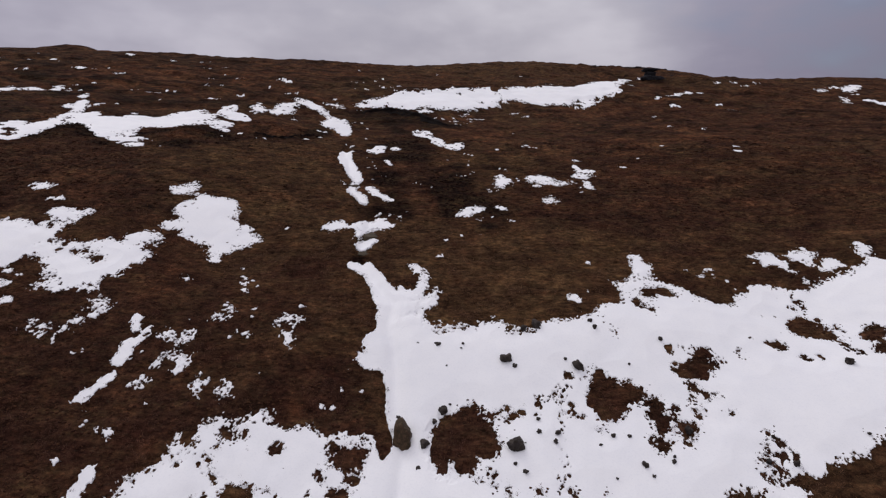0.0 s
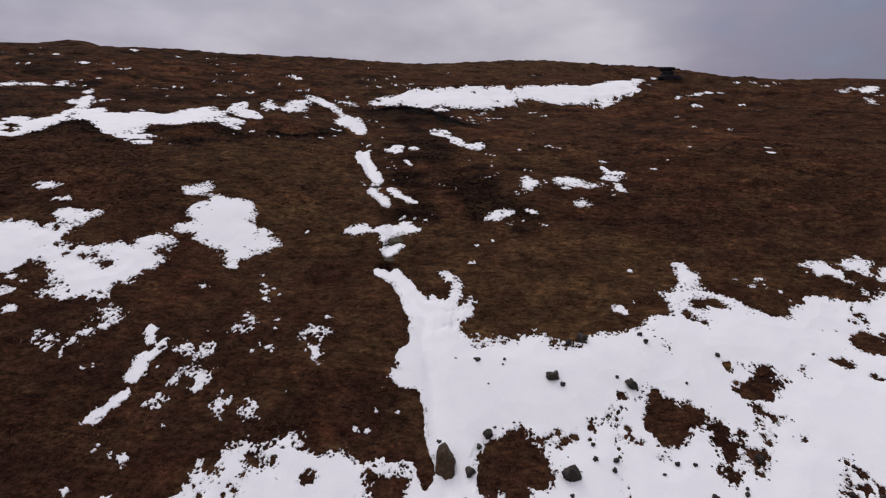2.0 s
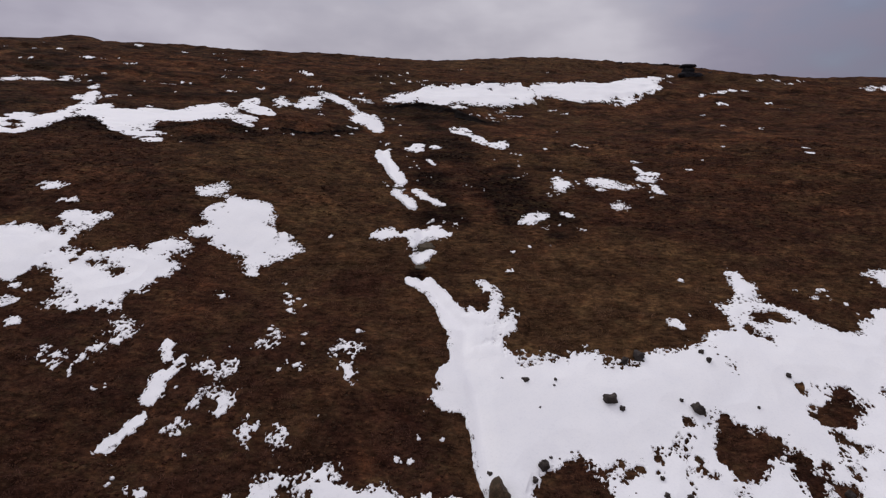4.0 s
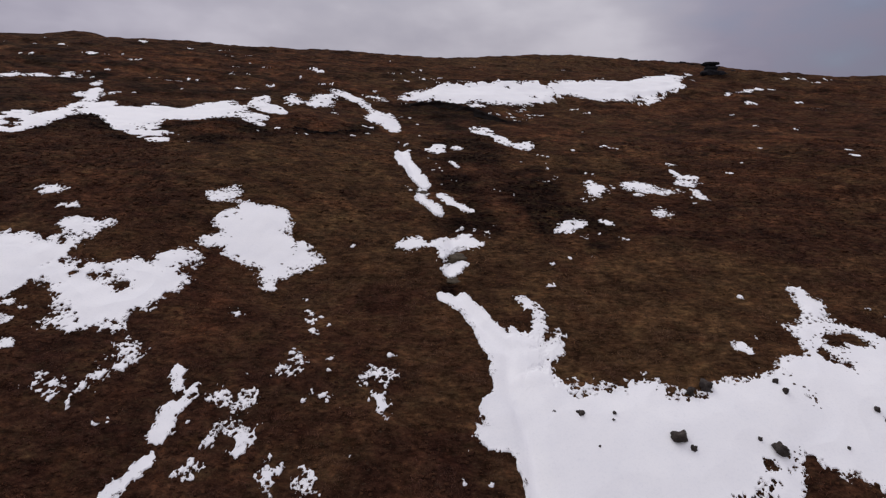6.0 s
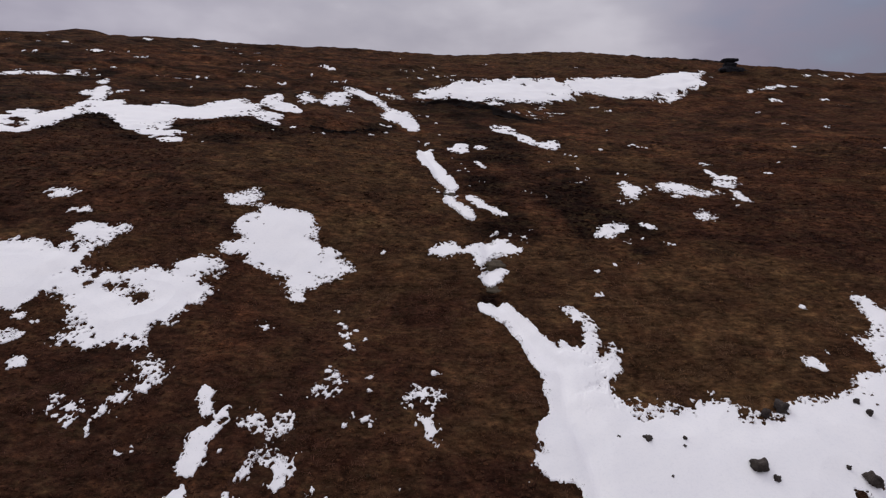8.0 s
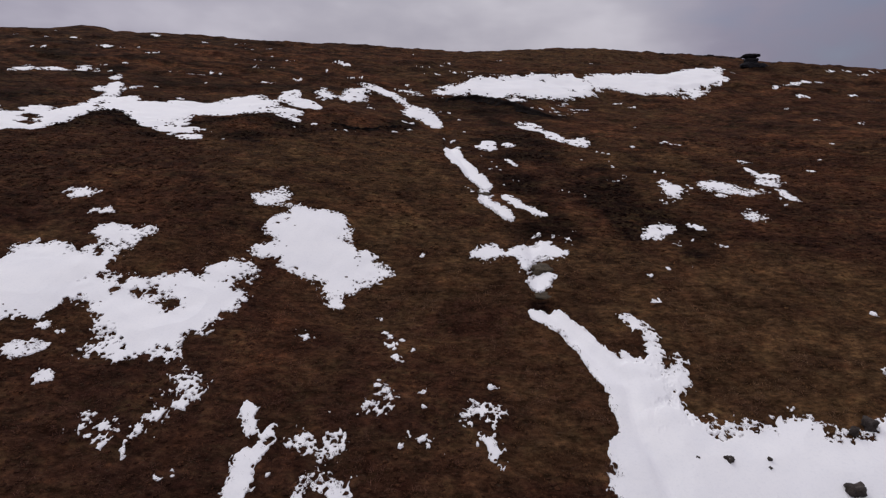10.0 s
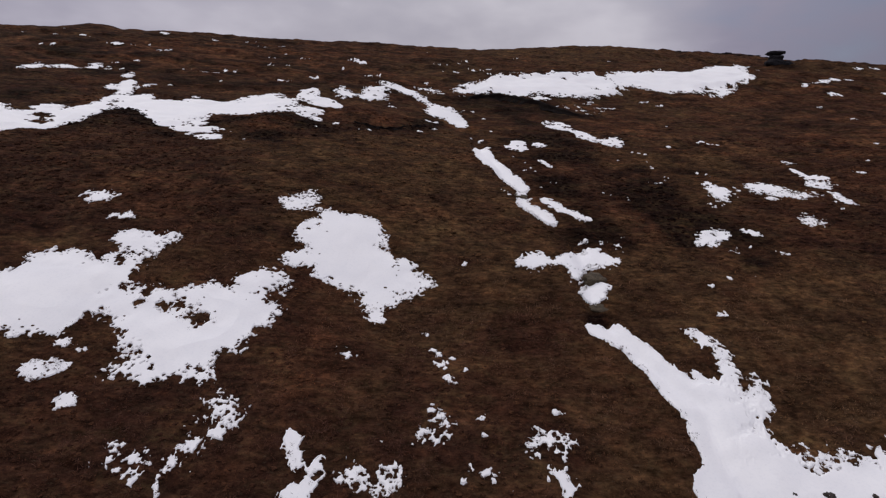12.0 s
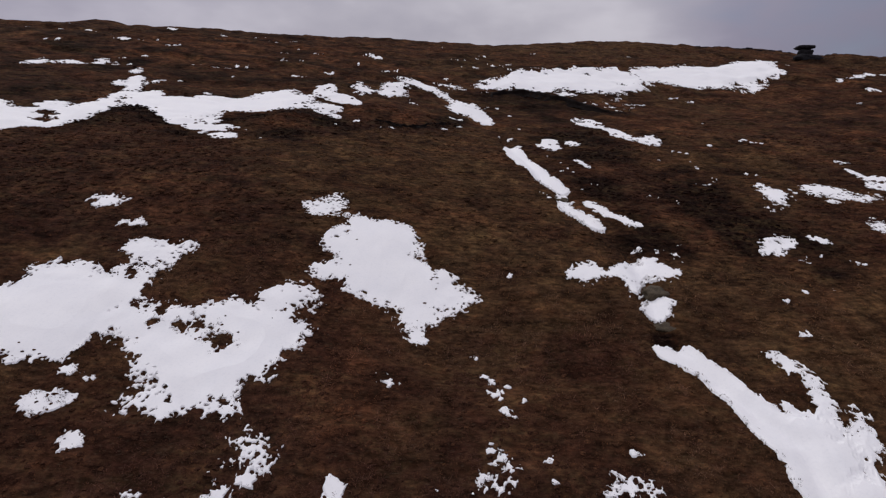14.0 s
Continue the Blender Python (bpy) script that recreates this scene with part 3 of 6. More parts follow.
BARE_G = [(22.4, 57.6, 0.14), (21.1, 55.7, 0.26), (20.7, 55.1, 0.19), (25.3, 56.6, 0.2), (25.7, 56.1, 0.2), (21.4, 52, 0.18), (21.3, 51.5, 0.18), (21.1, 50.7, 0.22), (21.3, 50.1, 0.26), (21.9, 50.7, 0.14), (23.8, 52.1, 0.14), (24.1, 50.4, 0.14), (19.5, 48.3, 0.24), (19.5, 47.6, 0.24), (19.1, 50.2, 0.18), (19.7, 50.9, 0.14), (26.1, 48.3, 0.14), (26.5, 47.6, 0.26), (26.8, 47.3, 0.18), (25.4, 46.6, 0.28), (26.3, 46.3, 0.37), (27, 45.9, 0.33), (24.6, 45.9, 0.21), (26.8, 46.8, 0.14), (25.4, 45.5, 0.26), (25.6, 44.9, 0.35), (24, 44.8, 0.17), (24.2, 44.3, 0.21), (27.6, 45.1, 0.13), (33.8, 47.1, 0.19), (33.2, 46.6, 0.14), (11.1, 54.5, 0.29)]
BARE_H = [(11.4, 54.1, 0.18), (10.8, 51.5, 0.2), (10.8, 50.8, 0.21), (11.2, 50.5, 0.14), (11.4, 50, 0.13), (8.2, 52.1, 0.21), (8.2, 51.6, 0.17), (7.9, 50.5, 0.17), (9.1, 52.1, 0.26), (9.8, 52.3, 0.17), (12.8, 48.9, 0.19), (4.2, 50.6, 0.27), (4.6, 50.8, 0.17), (5.3, 51.2, 0.21), (5.7, 50.3, 0.31), (6.2, 50.6, 0.17), (6.7, 50.8, 0.17), (3.7, 45.9, 0.15), (3.9, 45.2, 0.26), (4.1, 44.4, 0.15), (4.9, 44, 0.21), (5, 43.6, 0.19), (7.3, 43.8, 0.25), (9.4, 43.9, 0.26), (9.8, 43.6, 0.2), (12.1, 43.4, 0.2), (2.8, 45.1, 0.15), (6.4, 59.7, 0.19), (6.6, 59.2, 0.16), (8.5, 60, 0.19), (4.5, 47.3, 0.16), (4, 86.3, 0.23)]
BARE_I = [(2.8, 86.3, 0.18), (-13.2, 94.8, 0.25), (-38.5, 121, 0.19), (9.3, 161.7, 0.27), (4.5, 171.3, 0.23), (5.9, 117.6, 0.11), (-68.9, 118.1, 0.2), (-45.5, 122.7, 0.27), (-44.7, 122.6, 0.23), (-44.3, 123.7, 0.24), (-40.8, 126.7, 0.16), (-72.5, 105.6, 0.3), (-71.8, 105.3, 0.33), (-71.8, 106.6, 0.26), (-71.2, 104, 0.18), (-70.7, 104.3, 0.18), (-71.1, 106.4, 0.14), (-76, 113, 0.24), (0.2, 61.3, 0.15), (0.6, 60.7, 0.15), (0.2, 60.1, 0.15), (1.2, 61.2, 0.14), (1.8, 60.6, 0.11), (2.1, 60.3, 0.11), (2.2, 61, 0.14), (3, 60.8, 0.11), (6.7, 60.2, 0.17), (7.1, 59.9, 0.15), (7.7, 60.2, 0.18), (7.1, 61, 0.14)]
GULLY_LOW = [(-5.4, 58.2, 2), (-5.1, 60.8, 1.3), (-5.3, 62.1, 1.1), (-7.1, 56.3, 0.8), (-5.1, 63.6, 0.6), (-5.4, 57, 1.2), (-5.1, 59.4, 1.6), (-5.3, 64.4, 0.4), (-6.6, 56, 0.7), (-5.4, 63, 0.8), (-4.8, 58.1, 1.5), (-5.5, 63.9, 0.4), (-4.9, 55.9, 0.3), (-5.1, 63.2, 0.7), (-7.7, 56.5, 0.3), (-5.3, 65.3, 0.2), (-5.4, 61.5, 1), (-5.4, 62.3, 1), (-6.2, 56.5, 1), (-5, 61.7, 0.9), (-6.7, 58.5, 0.7), (-5.4, 57.8, 1.8)]
EAST_FIELD_A = [(2.9, 53, 7.7), (2.9, 47.6, 6.8), (12.5, 57.8, 3.2), (-2.5, 58.9, 2.5), (-3.7, 63.2, 1.9), (1.2, 45.8, 5.5), (14.6, 59.3, 2.3), (8.9, 56.4, 3.7), (5.6, 43.3, 3.1), (-4.4, 64.9, 1.5), (-0.6, 55.7, 4.8), (-1.9, 42.2, 1.8), (5, 58.4, 2.8), (13.7, 57.6, 2.9), (10.8, 55.9, 3), (3.5, 47.2, 6.5), (8.1, 41.4, 0.9), (-3.1, 61, 1.7), (16.2, 60.1, 1.2), (-3.5, 64.7, 1.5), (-1.3, 64.7, 0.5), (5.4, 49.7, 4.9), (-2.5, 45.6, 2.2), (11, 58.2, 2.7), (2.5, 52.4, 7.4), (1.5, 55.5, 5.4), (3.1, 45.5, 5.2), (-4.4, 66.6, 0.4), (-4.4, 61.4, 0.9), (15.2, 58.7, 1.9), (-5.8, 66.1, 0.4), (0, 44.3, 4)]
EAST_FIELD_B = [(11.6, 56.8, 3.4), (-4.4, 60.1, 0.8)]
EAST_FIELD = [*EAST_FIELD_A, *EAST_FIELD_B]
FAR_EAST_FIELD_A = [(25.5, 55, 10.1), (39.7, 57.5, 8.4), (15.3, 46.6, 6.2), (48.9, 65.5, 5.3), (22.6, 64.1, 4.1), (35, 63, 4.6), (17.8, 49.9, 7.4), (45.6, 63, 6.3), (53.6, 68.1, 2.8), (31.7, 52.8, 6.3), (17.5, 60.8, 2.4), (10.2, 42.2, 1.9), (42.7, 60.1, 7.5), (28.8, 49.9, 5), (23, 51, 7.1), (35, 54.6, 6.9), (16.7, 49.1, 7.1), (21.1, 66.3, 2.2), (13.1, 44, 4), (55.8, 68.8, 1.4), (17.1, 41.8, 1.9), (34.6, 66.6, 1.7), (20.4, 52, 7.8), (47.8, 61.9, 4.3), (22.2, 67.7, 1.4), (43.7, 53.1, 3), (48.9, 69.9, 1.6), (16.4, 62.3, 1.2), (30.6, 55.7, 9.1), (12, 44, 3.4), (51.8, 67.7, 3.3), (23.3, 58.6, 7.4)]
FAR_EAST_FIELD_B = [(53.2, 66.3, 2.1), (42.7, 57.2, 6.1), (48.5, 72.8, 0.4), (44.1, 60.8, 6.8), (31.3, 48.4, 2.8), (40.5, 65.9, 1.5), (57.6, 71, 0.4), (23.7, 44.4, 1), (41.9, 67.4, 0.9), (31.7, 65.9, 0.7), (18.9, 41.5, 0.6), (54.3, 70.7, 0.6), (39.7, 68.1, 0.4), (37.5, 57.9, 8.9), (24.8, 57.2, 8.3), (37.2, 55, 6.7), (49.6, 64.5, 4.2), (18.6, 61.2, 2.7), (12.4, 50.6, 2.7), (20, 66.3, 1.5), (28.1, 45.8, 1.2), (43.7, 59, 6.1), (20.8, 49.1, 5.7), (42.7, 55.3, 5.1), (23.7, 62.3, 4.5), (12.7, 45.5, 3.9), (13.8, 51, 3.8), (52.9, 67.4, 3), (35.4, 65.5, 2.4), (47.8, 68.8, 1.9), (23, 44.4, 0.9), (10.5, 52, 0.6)]
FAR_EAST_FIELD_C = [(48.9, 71.4, 0.5)]
FAR_EAST_FIELD = [*FAR_EAST_FIELD_A, *FAR_EAST_FIELD_B, *FAR_EAST_FIELD_C]
SOUTH_FIELD_A = [(-15.6, 44.6, 4.6), (-7.8, 44.1, 3.9), (-19.6, 43, 3), (-11, 44.6, 4.2), (-22, 41.6, 2), (-15.9, 46.5, 3.3), (-5.4, 42.1, 1.7), (-7.7, 47, 1.9), (-15, 49.4, 1.1), (-12.5, 44.1, 4.1), (-21.7, 42.7, 2.1), (-18.4, 47.9, 1.2), (-18.9, 43.1, 3.3), (-6.2, 47.7, 0.8), (-23.2, 40.3, 0.7), (-9.8, 44.1, 4), (-20.9, 46.7, 0.4), (-11, 46.2, 2.8), (-5, 45.8, 1), (-17.1, 43.6, 3.7), (-19.6, 42.4, 2.6), (-17.7, 48.8, 0.9), (-19.6, 49.2, 0.3), (-21.1, 47.6, 0.3), (-4.8, 41.6, 1.1), (-18.6, 44.6, 2.5), (-23.5, 40.9, 0.7), (-6, 48.3, 0.5), (-20.8, 46.4, 0.4), (-14.7, 44.3, 4.3), (-6.2, 46.5, 1.4), (-8, 47.9, 1.2)]
SOUTH_FIELD_B = [(-6.3, 42.5, 2.3), (-20.6, 41.2, 1.5), (-6.2, 43.6, 2.3), (-10.8, 47.9, 1.2), (-22.9, 43.1, 0.9), (-18.4, 48.3, 0.9), (-19.2, 48, 0.6), (-11.7, 44.1, 4.1), (-16.2, 45.3, 3.8), (-8.7, 43.8, 3.7), (-15.7, 41.5, 1.6), (-14.5, 48.9, 0.9), (-5, 40.9, 0.6), (-23.3, 43.8, 0.3), (-9.9, 44.4, 4.1), (-7.5, 43.4, 3.2), (-20.4, 43.1, 2.5), (-21.1, 46.7, 0.3), (-20.8, 46.1, 0.3)]
SOUTH_FIELD = [*SOUTH_FIELD_A, *SOUTH_FIELD_B]
GULLY_TONGUE = tongue((-10.4, 71.2, 0.5), (-9.8, 70.9, 0.62), (-9.0, 70.4, 0.66), (-8.2, 69.8, 0.68), (-7.5, 68.9, 0.72), (-7, 67.6, 0.78), (-6.5, 66.2, 0.92), (-5.7, 64.5, 1.36), (-4.6, 62.8, 1.83))
G_ARM = tongue((-3.6, 71.6, 0.3), (-3.2, 70.7, 0.5), (-2.7, 70.1, 0.42), (-2.3, 69.5, 0.36), (-2.1, 68.7, 0.42), (-2.3, 67.4, 0.5), (-2.6, 66.2, 0.7))
G_ARM2 = tongue((-0.8, 66, 0.24), (-1.2, 65.1, 0.36), (-2, 64, 0.88))
G_SPUR = tongue((22.3, 73.8, 0.2), (22.5, 72.2, 0.6), (22.7, 70.6, 1.15), (21.4, 68.4, 1), (21.3, 65.6, 1.57))
G_FORK = tongue((-8.7, 71.6, 0.16), (-8.7, 70.9, 0.3), (-8.3, 70, 0.6))
LOWER_SLOPE = [(-19, 41, 2.2), (-15, 38.5, 2.8), (-9, 37, 3.2), (-7, 33, 2), (-3, 38, 3), (2, 37, 3.4), (4, 32.5, 2.4), (8, 36.5, 3.8), (13, 39, 3), (17, 36.5, 3.2), (19, 32, 1.8), (22, 39.5, 2.6), (25, 42, 2)]
GREAT_FIELD = [*GULLY_TONGUE, *G_ARM, *G_ARM2, *G_SPUR, *G_FORK, *GULLY_LOW, *EAST_FIELD, *FAR_EAST_FIELD, *SOUTH_FIELD, *LOWER_SLOPE]
WEST_FIELD_SNOW_A = [(-49.8, 70.5, 4.2), (-38.8, 68.9, 3.6), (-39.3, 67, 3.1), (-36.9, 70.1, 2.9), (-43.3, 69.6, 1.5), (-35.9, 73.5, 1.4), (-47.2, 72.3, 2.3), (-46.5, 77, 1.1), (-34.4, 74.4, 1.1), (-51.5, 73.4, 1.8), (-45.1, 76.8, 1), (-40.5, 64.5, 1.3), (-45.3, 70.6, 1.2), (-54.5, 71, 0.8), (-37.3, 68.1, 2.6), (-40, 68.2, 3.3), (-38.7, 72.3, 1.2), (-34.4, 71.3, 0.9), (-43.3, 71.2, 0.8), (-50.4, 73.2, 2.2), (-47.5, 77.5, 0.7), (-36.3, 64, 0.6), (-52.3, 70.1, 2.1), (-39.5, 63.6, 0.7), (-48.7, 69.1, 2.8), (-36.4, 73.7, 1.3), (-35.4, 74.9, 0.8), (-50.8, 69.4, 3), (-42.2, 71, 0.8), (-37.1, 64.1, 0.5), (-41.7, 63.8, 0.5), (-35.1, 66.4, 0.5)]
WEST_FIELD_SNOW_B = [(-33.5, 73.5, 0.4), (-33.4, 71.2, 0.4), (-45.8, 70.1, 1.2), (-49.2, 67.7, 1.7), (-34.5, 74.9, 0.9), (-35.1, 72, 0.9), (-51.8, 66.9, 0.7), (-37.6, 65.9, 1.3), (-45.7, 75.9, 0.4), (-36.8, 68.6, 2.4), (-47.2, 74.6, 0.5), (-42.1, 64.3, 0.3), (-44.5, 78.5, 0.3), (-44, 70, 1.4), (-33.7, 69.8, 0.3), (-41.6, 68.8, 2.2), (-35.2, 70.5, 1.4), (-36.4, 64.7, 0.3), (-53.4, 70.8, 1.3), (-51.1, 66.4, 0.3), (-47.2, 66.7, 0.3), (-39.2, 66.7, 2.8), (-39, 70.8, 2.1), (-49.1, 73.2, 1.6), (-35.1, 74.1, 1.3), (-45.3, 74.1, 0.2), (-33, 74.1, 0.2), (-54.5, 70, 0.2), (-45.6, 77.4, 1.2), (-46.8, 77.6, 1), (-44.4, 78.3, 0.5), (-44.7, 76.2, 0.6)]
WEST_FIELD_SNOW_C = [(-43.9, 78.7, 0.5), (-47.5, 77.6, 0.6), (-45.3, 77.3, 1.1), (-44.6, 75.6, 0.4), (-46.3, 77.4, 1.1), (-44.4, 75.3, 0.3), (-48, 77.6, 0.3), (-45.2, 77.5, 1), (-44.7, 76.7, 0.6), (-45.9, 77.4, 1.1), (-47, 77.7, 0.8)]
WEST_FIELD_SNOW = [*WEST_FIELD_SNOW_A, *WEST_FIELD_SNOW_B, *WEST_FIELD_SNOW_C]
WEST_FIELD_SNOW += tongue((-45.8, 75.6, 0.67), (-45.5, 74.3, 0.65))
MIDDLE_FIELD_SNOW = [(-30, 80.9, 3.72), (-26.7, 76.6, 2.52), (-29, 78.4, 3.42), (-24.2, 76.5, 1.72), (-33.4, 77.6, 1.02), (-24.9, 78.3, 1.22), (-29.7, 82.4, 2.82), (-26.3, 74.2, 1.02), (-33, 81.2, 1.52), (-26.2, 72.3, 0.52), (-30.3, 76.7, 1.62), (-26.6, 73.2, 0.62), (-23, 76.1, 0.92), (-30.5, 83.1, 2.02), (-32.2, 82, 1.82), (-25, 75.8, 1.42), (-32.7, 77.8, 1.12), (-28.7, 77.4, 2.72), (-22.5, 76.6, 0.52), (-26.4, 72, 0.42), (-32.2, 84.2, 0.42), (-33.8, 77.7, 0.82), (-26.8, 74.1, 0.82), (-26.1, 74.8, 1.32), (-29.7, 80.7, 3.52), (-28.6, 83.6, 1.32), (-24.2, 77.3, 1.22), (-33.2, 81.8, 1.22), (-33.9, 80.6, 0.62)]
MIDDLE_FIELD_SNOW += tongue((-26.5, 74.4, 0.91), (-26.4, 73, 0.54), (-26.4, 71.8, 0.42))
MIDDLE_FIELD_SNOW += tongue((-33.3, 85.4, 0.25), (-31.8, 84.7, 0.34), (-30.4, 84.6, 0.29))
M2_SNOW = [(-35.2, 86.3, 1.62), (-34.5, 88.1, 0.82), (-35.9, 86.1, 1.32), (-34.7, 87.3, 1.12), (-34.5, 88.6, 0.52), (-37, 86.3, 0.52), (-34.7, 85.8, 1.02)]
WA_SNOW = [(-53, 84, 1.12), (-52, 84.5, 0.62), (-52.8, 84.1, 1.12), (-53.3, 84, 1.02), (-53.4, 82.9, 0.32), (-54, 84.3, 0.42)]
WB_SNOW = [(-49.2, 80.7, 0.52), (-49.6, 80.8, 0.32), (-48.8, 80.5, 0.22), (-49.8, 80.9, 0.22), (-49, 80.8, 0.32), (-50, 80.9, 0.22)]
WC_SNOW = [(-46.5, 63.4, 0.8), (-45.7, 63.6, 0.7), (-44.9, 64, 0.5), (-46, 63.5, 0.7), (-46.8, 64, 0.21), (-46.8, 63.2, 0.31)]
WD_SNOW = [(-43.3, 61.6, 0.21), (-43.7, 61.2, 0.11), (-43.2, 61.5, 0.21), (-43.5, 61.6, 0.21), (-43.5, 61.5, 0.21), (-43.1, 61.3, 0.11), (-43.6, 61.8, 0.01)]
WF_SNOW = tongue((-29.8, 60, 0.47), (-29.3, 59, 0.46), (-28.9, 58.3, 0.28))
WF2_SNOW = tongue((-28, 58.7, 0.1), (-28, 57.7, 0.18), (-28.4, 57.1, 0.22), (-28.9, 56.6, 0.46), (-29.1, 55.7, 0.67), (-28.8, 54.8, 0.54), (-29.2, 54.3, 0.21))
WI1_SNOW = tongue((-26.6, 57.4, 0.1), (-26, 58.1, 0.31), (-25.2, 57.5, 0.14))
WI2_SNOW = tongue((-24.8, 57.5, 0.1), (-24.2, 57.7, 0.22), (-23.6, 58.1, 0.1))
WI3_SNOW = tongue((-24.5, 55.9, 0.17), (-24.8, 55.3, 0.35), (-25.3, 54.9, 0.26), (-25.7, 54.2, 0.1), (-26, 53.6, 0.13))
WI5_SNOW = tongue((-26.1, 53.1, 0.21), (-26.6, 52.5, 0.25), (-25.6, 52.6, 0.1))
WI6_SNOW = tongue((-20.7, 52.8, 0.06), (-21.3, 52.2, 0.05), (-21.2, 51.6, 0.06))
WJ_SNOW = tongue((-21.3, 61.8, 0.08), (-21.7, 61.3, 0.17), (-22, 60.7, 0.25), (-22.3, 60.3, 0.1))
WK1_SNOW = tongue((-16.2, 60.3, 0.06), (-15.5, 60.9, 0.17), (-14.5, 61, 0.07), (-14.2, 59.9, 0.06))
WK2_SNOW = tongue((-15.2, 58.8, 0.15), (-14.6, 57.9, 0.3), (-14.2, 57.3, 0.08))
WL_SNOW = [(-20.9, 65.3, 0.32), (-21.3, 64.9, 0.22), (-20.9, 65.2, 0.32), (-20.5, 65.3, 0.12), (-21, 65.2, 0.32)]
WDOT_SNOW = [(-27.8, 67.6, 0.22), (-27.8, 67.3, 0.12), (-27.8, 67.7, 0.12), (-27.8, 67.5, 0.12)]
WN2_SNOW = tongue((-18.6, 52.5, 0.05), (-18.8, 51.9, 0.12), (-19.5, 52, 0.05), (-18.3, 51.5, 0.05))
QA_SNOW = [(38, 72.7, 1.12), (37.4, 72.8, 1.02), (38.9, 71.1, 0.62), (37.1, 72.1, 0.72), (38.4, 72.1, 0.72), (36.6, 73.2, 0.62), (39, 70.4, 0.42), (38.3, 73.3, 0.62), (36.8, 71.5, 0.32), (39.2, 70, 0.22), (38.8, 71.5, 0.62), (36.2, 73.4, 0.32), (38.7, 73.8, 0.22), (37.8, 72.8, 1.12)]
QB_SNOW = [(41.8, 72.7, 1.12), (40.6, 73.1, 0.62), (43, 73.4, 0.62), (41.8, 71.6, 0.52), (42.4, 73, 0.82), (41, 73, 0.82), (43.5, 73.5, 0.32), (41.8, 72.5, 1.12), (40.3, 73.1, 0.42), (41.8, 71.3, 0.42), (42, 71.8, 0.62)]
QC_SNOW = [(44, 71, 1.02), (43.2, 70.1, 0.52), (44.6, 70.7, 0.72), (44.3, 71.6, 0.62), (45, 70.7, 0.52), (43, 69.6, 0.32), (43.4, 70.4, 0.62), (44, 71.3, 0.92), (44.4, 70.8, 0.92)]
QD_SNOW = [(49.3, 73.6, 0.62), (49.6, 74.6, 0.62), (48.9, 73.1, 0.42), (48.5, 72.8, 0.22), (49.3, 73.5, 0.62), (49.5, 74.1, 0.62)]
QE_SNOW = [(13.9, 64.5, 0.52), (13.5, 64.8, 0.32), (14.1, 64.1, 0.32), (14.2, 64.6, 0.32), (13.6, 64.6, 0.52)]
U3_SNOW = tongue((-14.6, 79.2, 0.6), (-13.5, 80.1, 1.15), (-11.9, 80, 0.9), (-10.4, 80.4, 1.0), (-9.1, 80.9, 1.15), (-7.8, 80.4, 0.9), (-6.9, 80.7, 0.35))
U3_SNOW += tongue((-10.2, 79.7, 0.68), (-10.3, 78.4, 0.36), (-10.5, 77.3, 0.15))
U3_SNOW += tongue((-8.4, 82.6, 0.24), (-8.2, 82, 0.48), (-7.2, 80.7, 0.71))
U4_SNOW = [(-9.3, 75.6, 1.12), (-9, 76.1, 0.92), (-9.8, 75.4, 0.82), (-8.6, 76.6, 0.42), (-9.3, 76.4, 0.72)]
LONG_BAND_SNOW_A = [(4.2, 163.9, 10.4), (33.6, 175.3, 9.4), (-6.5, 158.9, 8.8), (22.1, 174.6, 7.9), (42.9, 181.1, 6.7), (52.9, 201.1, 5.2), (47.9, 189.7, 5.2), (57.9, 211.8, 4.9), (64.3, 226.2, 4.6), (11.4, 174.6, 4.3), (34.3, 169.6, 6.9), (-15.8, 152.4, 3.5), (69.4, 236.9, 3.2), (54.3, 204.7, 5.1), (60.1, 221.9, 3.4), (0.6, 158.9, 9), (64.3, 230.5, 3.9), (24.3, 168.9, 4.9), (7.8, 167.5, 8.3), (21.4, 181.1, 4.2), (48.6, 196.8, 3.1), (40.7, 177.5, 6.9), (30.7, 183.2, 3.6), (64.3, 219.7, 2.1), (-6.5, 153.9, 5.3), (51.5, 192.5, 3.1), (-4.4, 147.4, 1.8), (70.1, 234.8, 2.8), (-18, 150.3, 2.5), (65.1, 235.5, 2), (4.9, 173.2, 3.7), (56.5, 216.1, 2.4)]
LONG_BAND_SNOW_B = [(-10.1, 155.3, 6), (-0.8, 170.3, 3.7), (11.4, 176.8, 3.3), (-8.7, 162.5, 5.8), (12.1, 181.8, 1.5), (53.6, 196.1, 2.5), (47.2, 183.9, 3.8), (66.5, 228.3, 3.5), (33.6, 164.6, 3), (73.7, 241.2, 1.3), (53.6, 209, 2.7), (31.4, 177.5, 7.8), (62.2, 225.4, 3.9), (57.9, 207.6, 3.2), (20.7, 164.6, 1), (19.3, 176.1, 5.6), (37.1, 163.9, 1.8), (43.6, 184.6, 4.7), (32.1, 182.5, 4.1), (17.1, 169.6, 2.4), (4.9, 176.1, 2), (-17.2, 157.4, 1), (31.4, 190.4, 0.9), (-18.7, 144.6, 0.9), (41.4, 181.1, 6.3), (21.4, 183.2, 2.7), (57.2, 214, 4), (65.8, 222.6, 1.9), (6.4, 176.1, 1.9), (2.8, 163.9, 9.8), (27.1, 172.5, 7.7), (-11.5, 156.7, 4.6)]
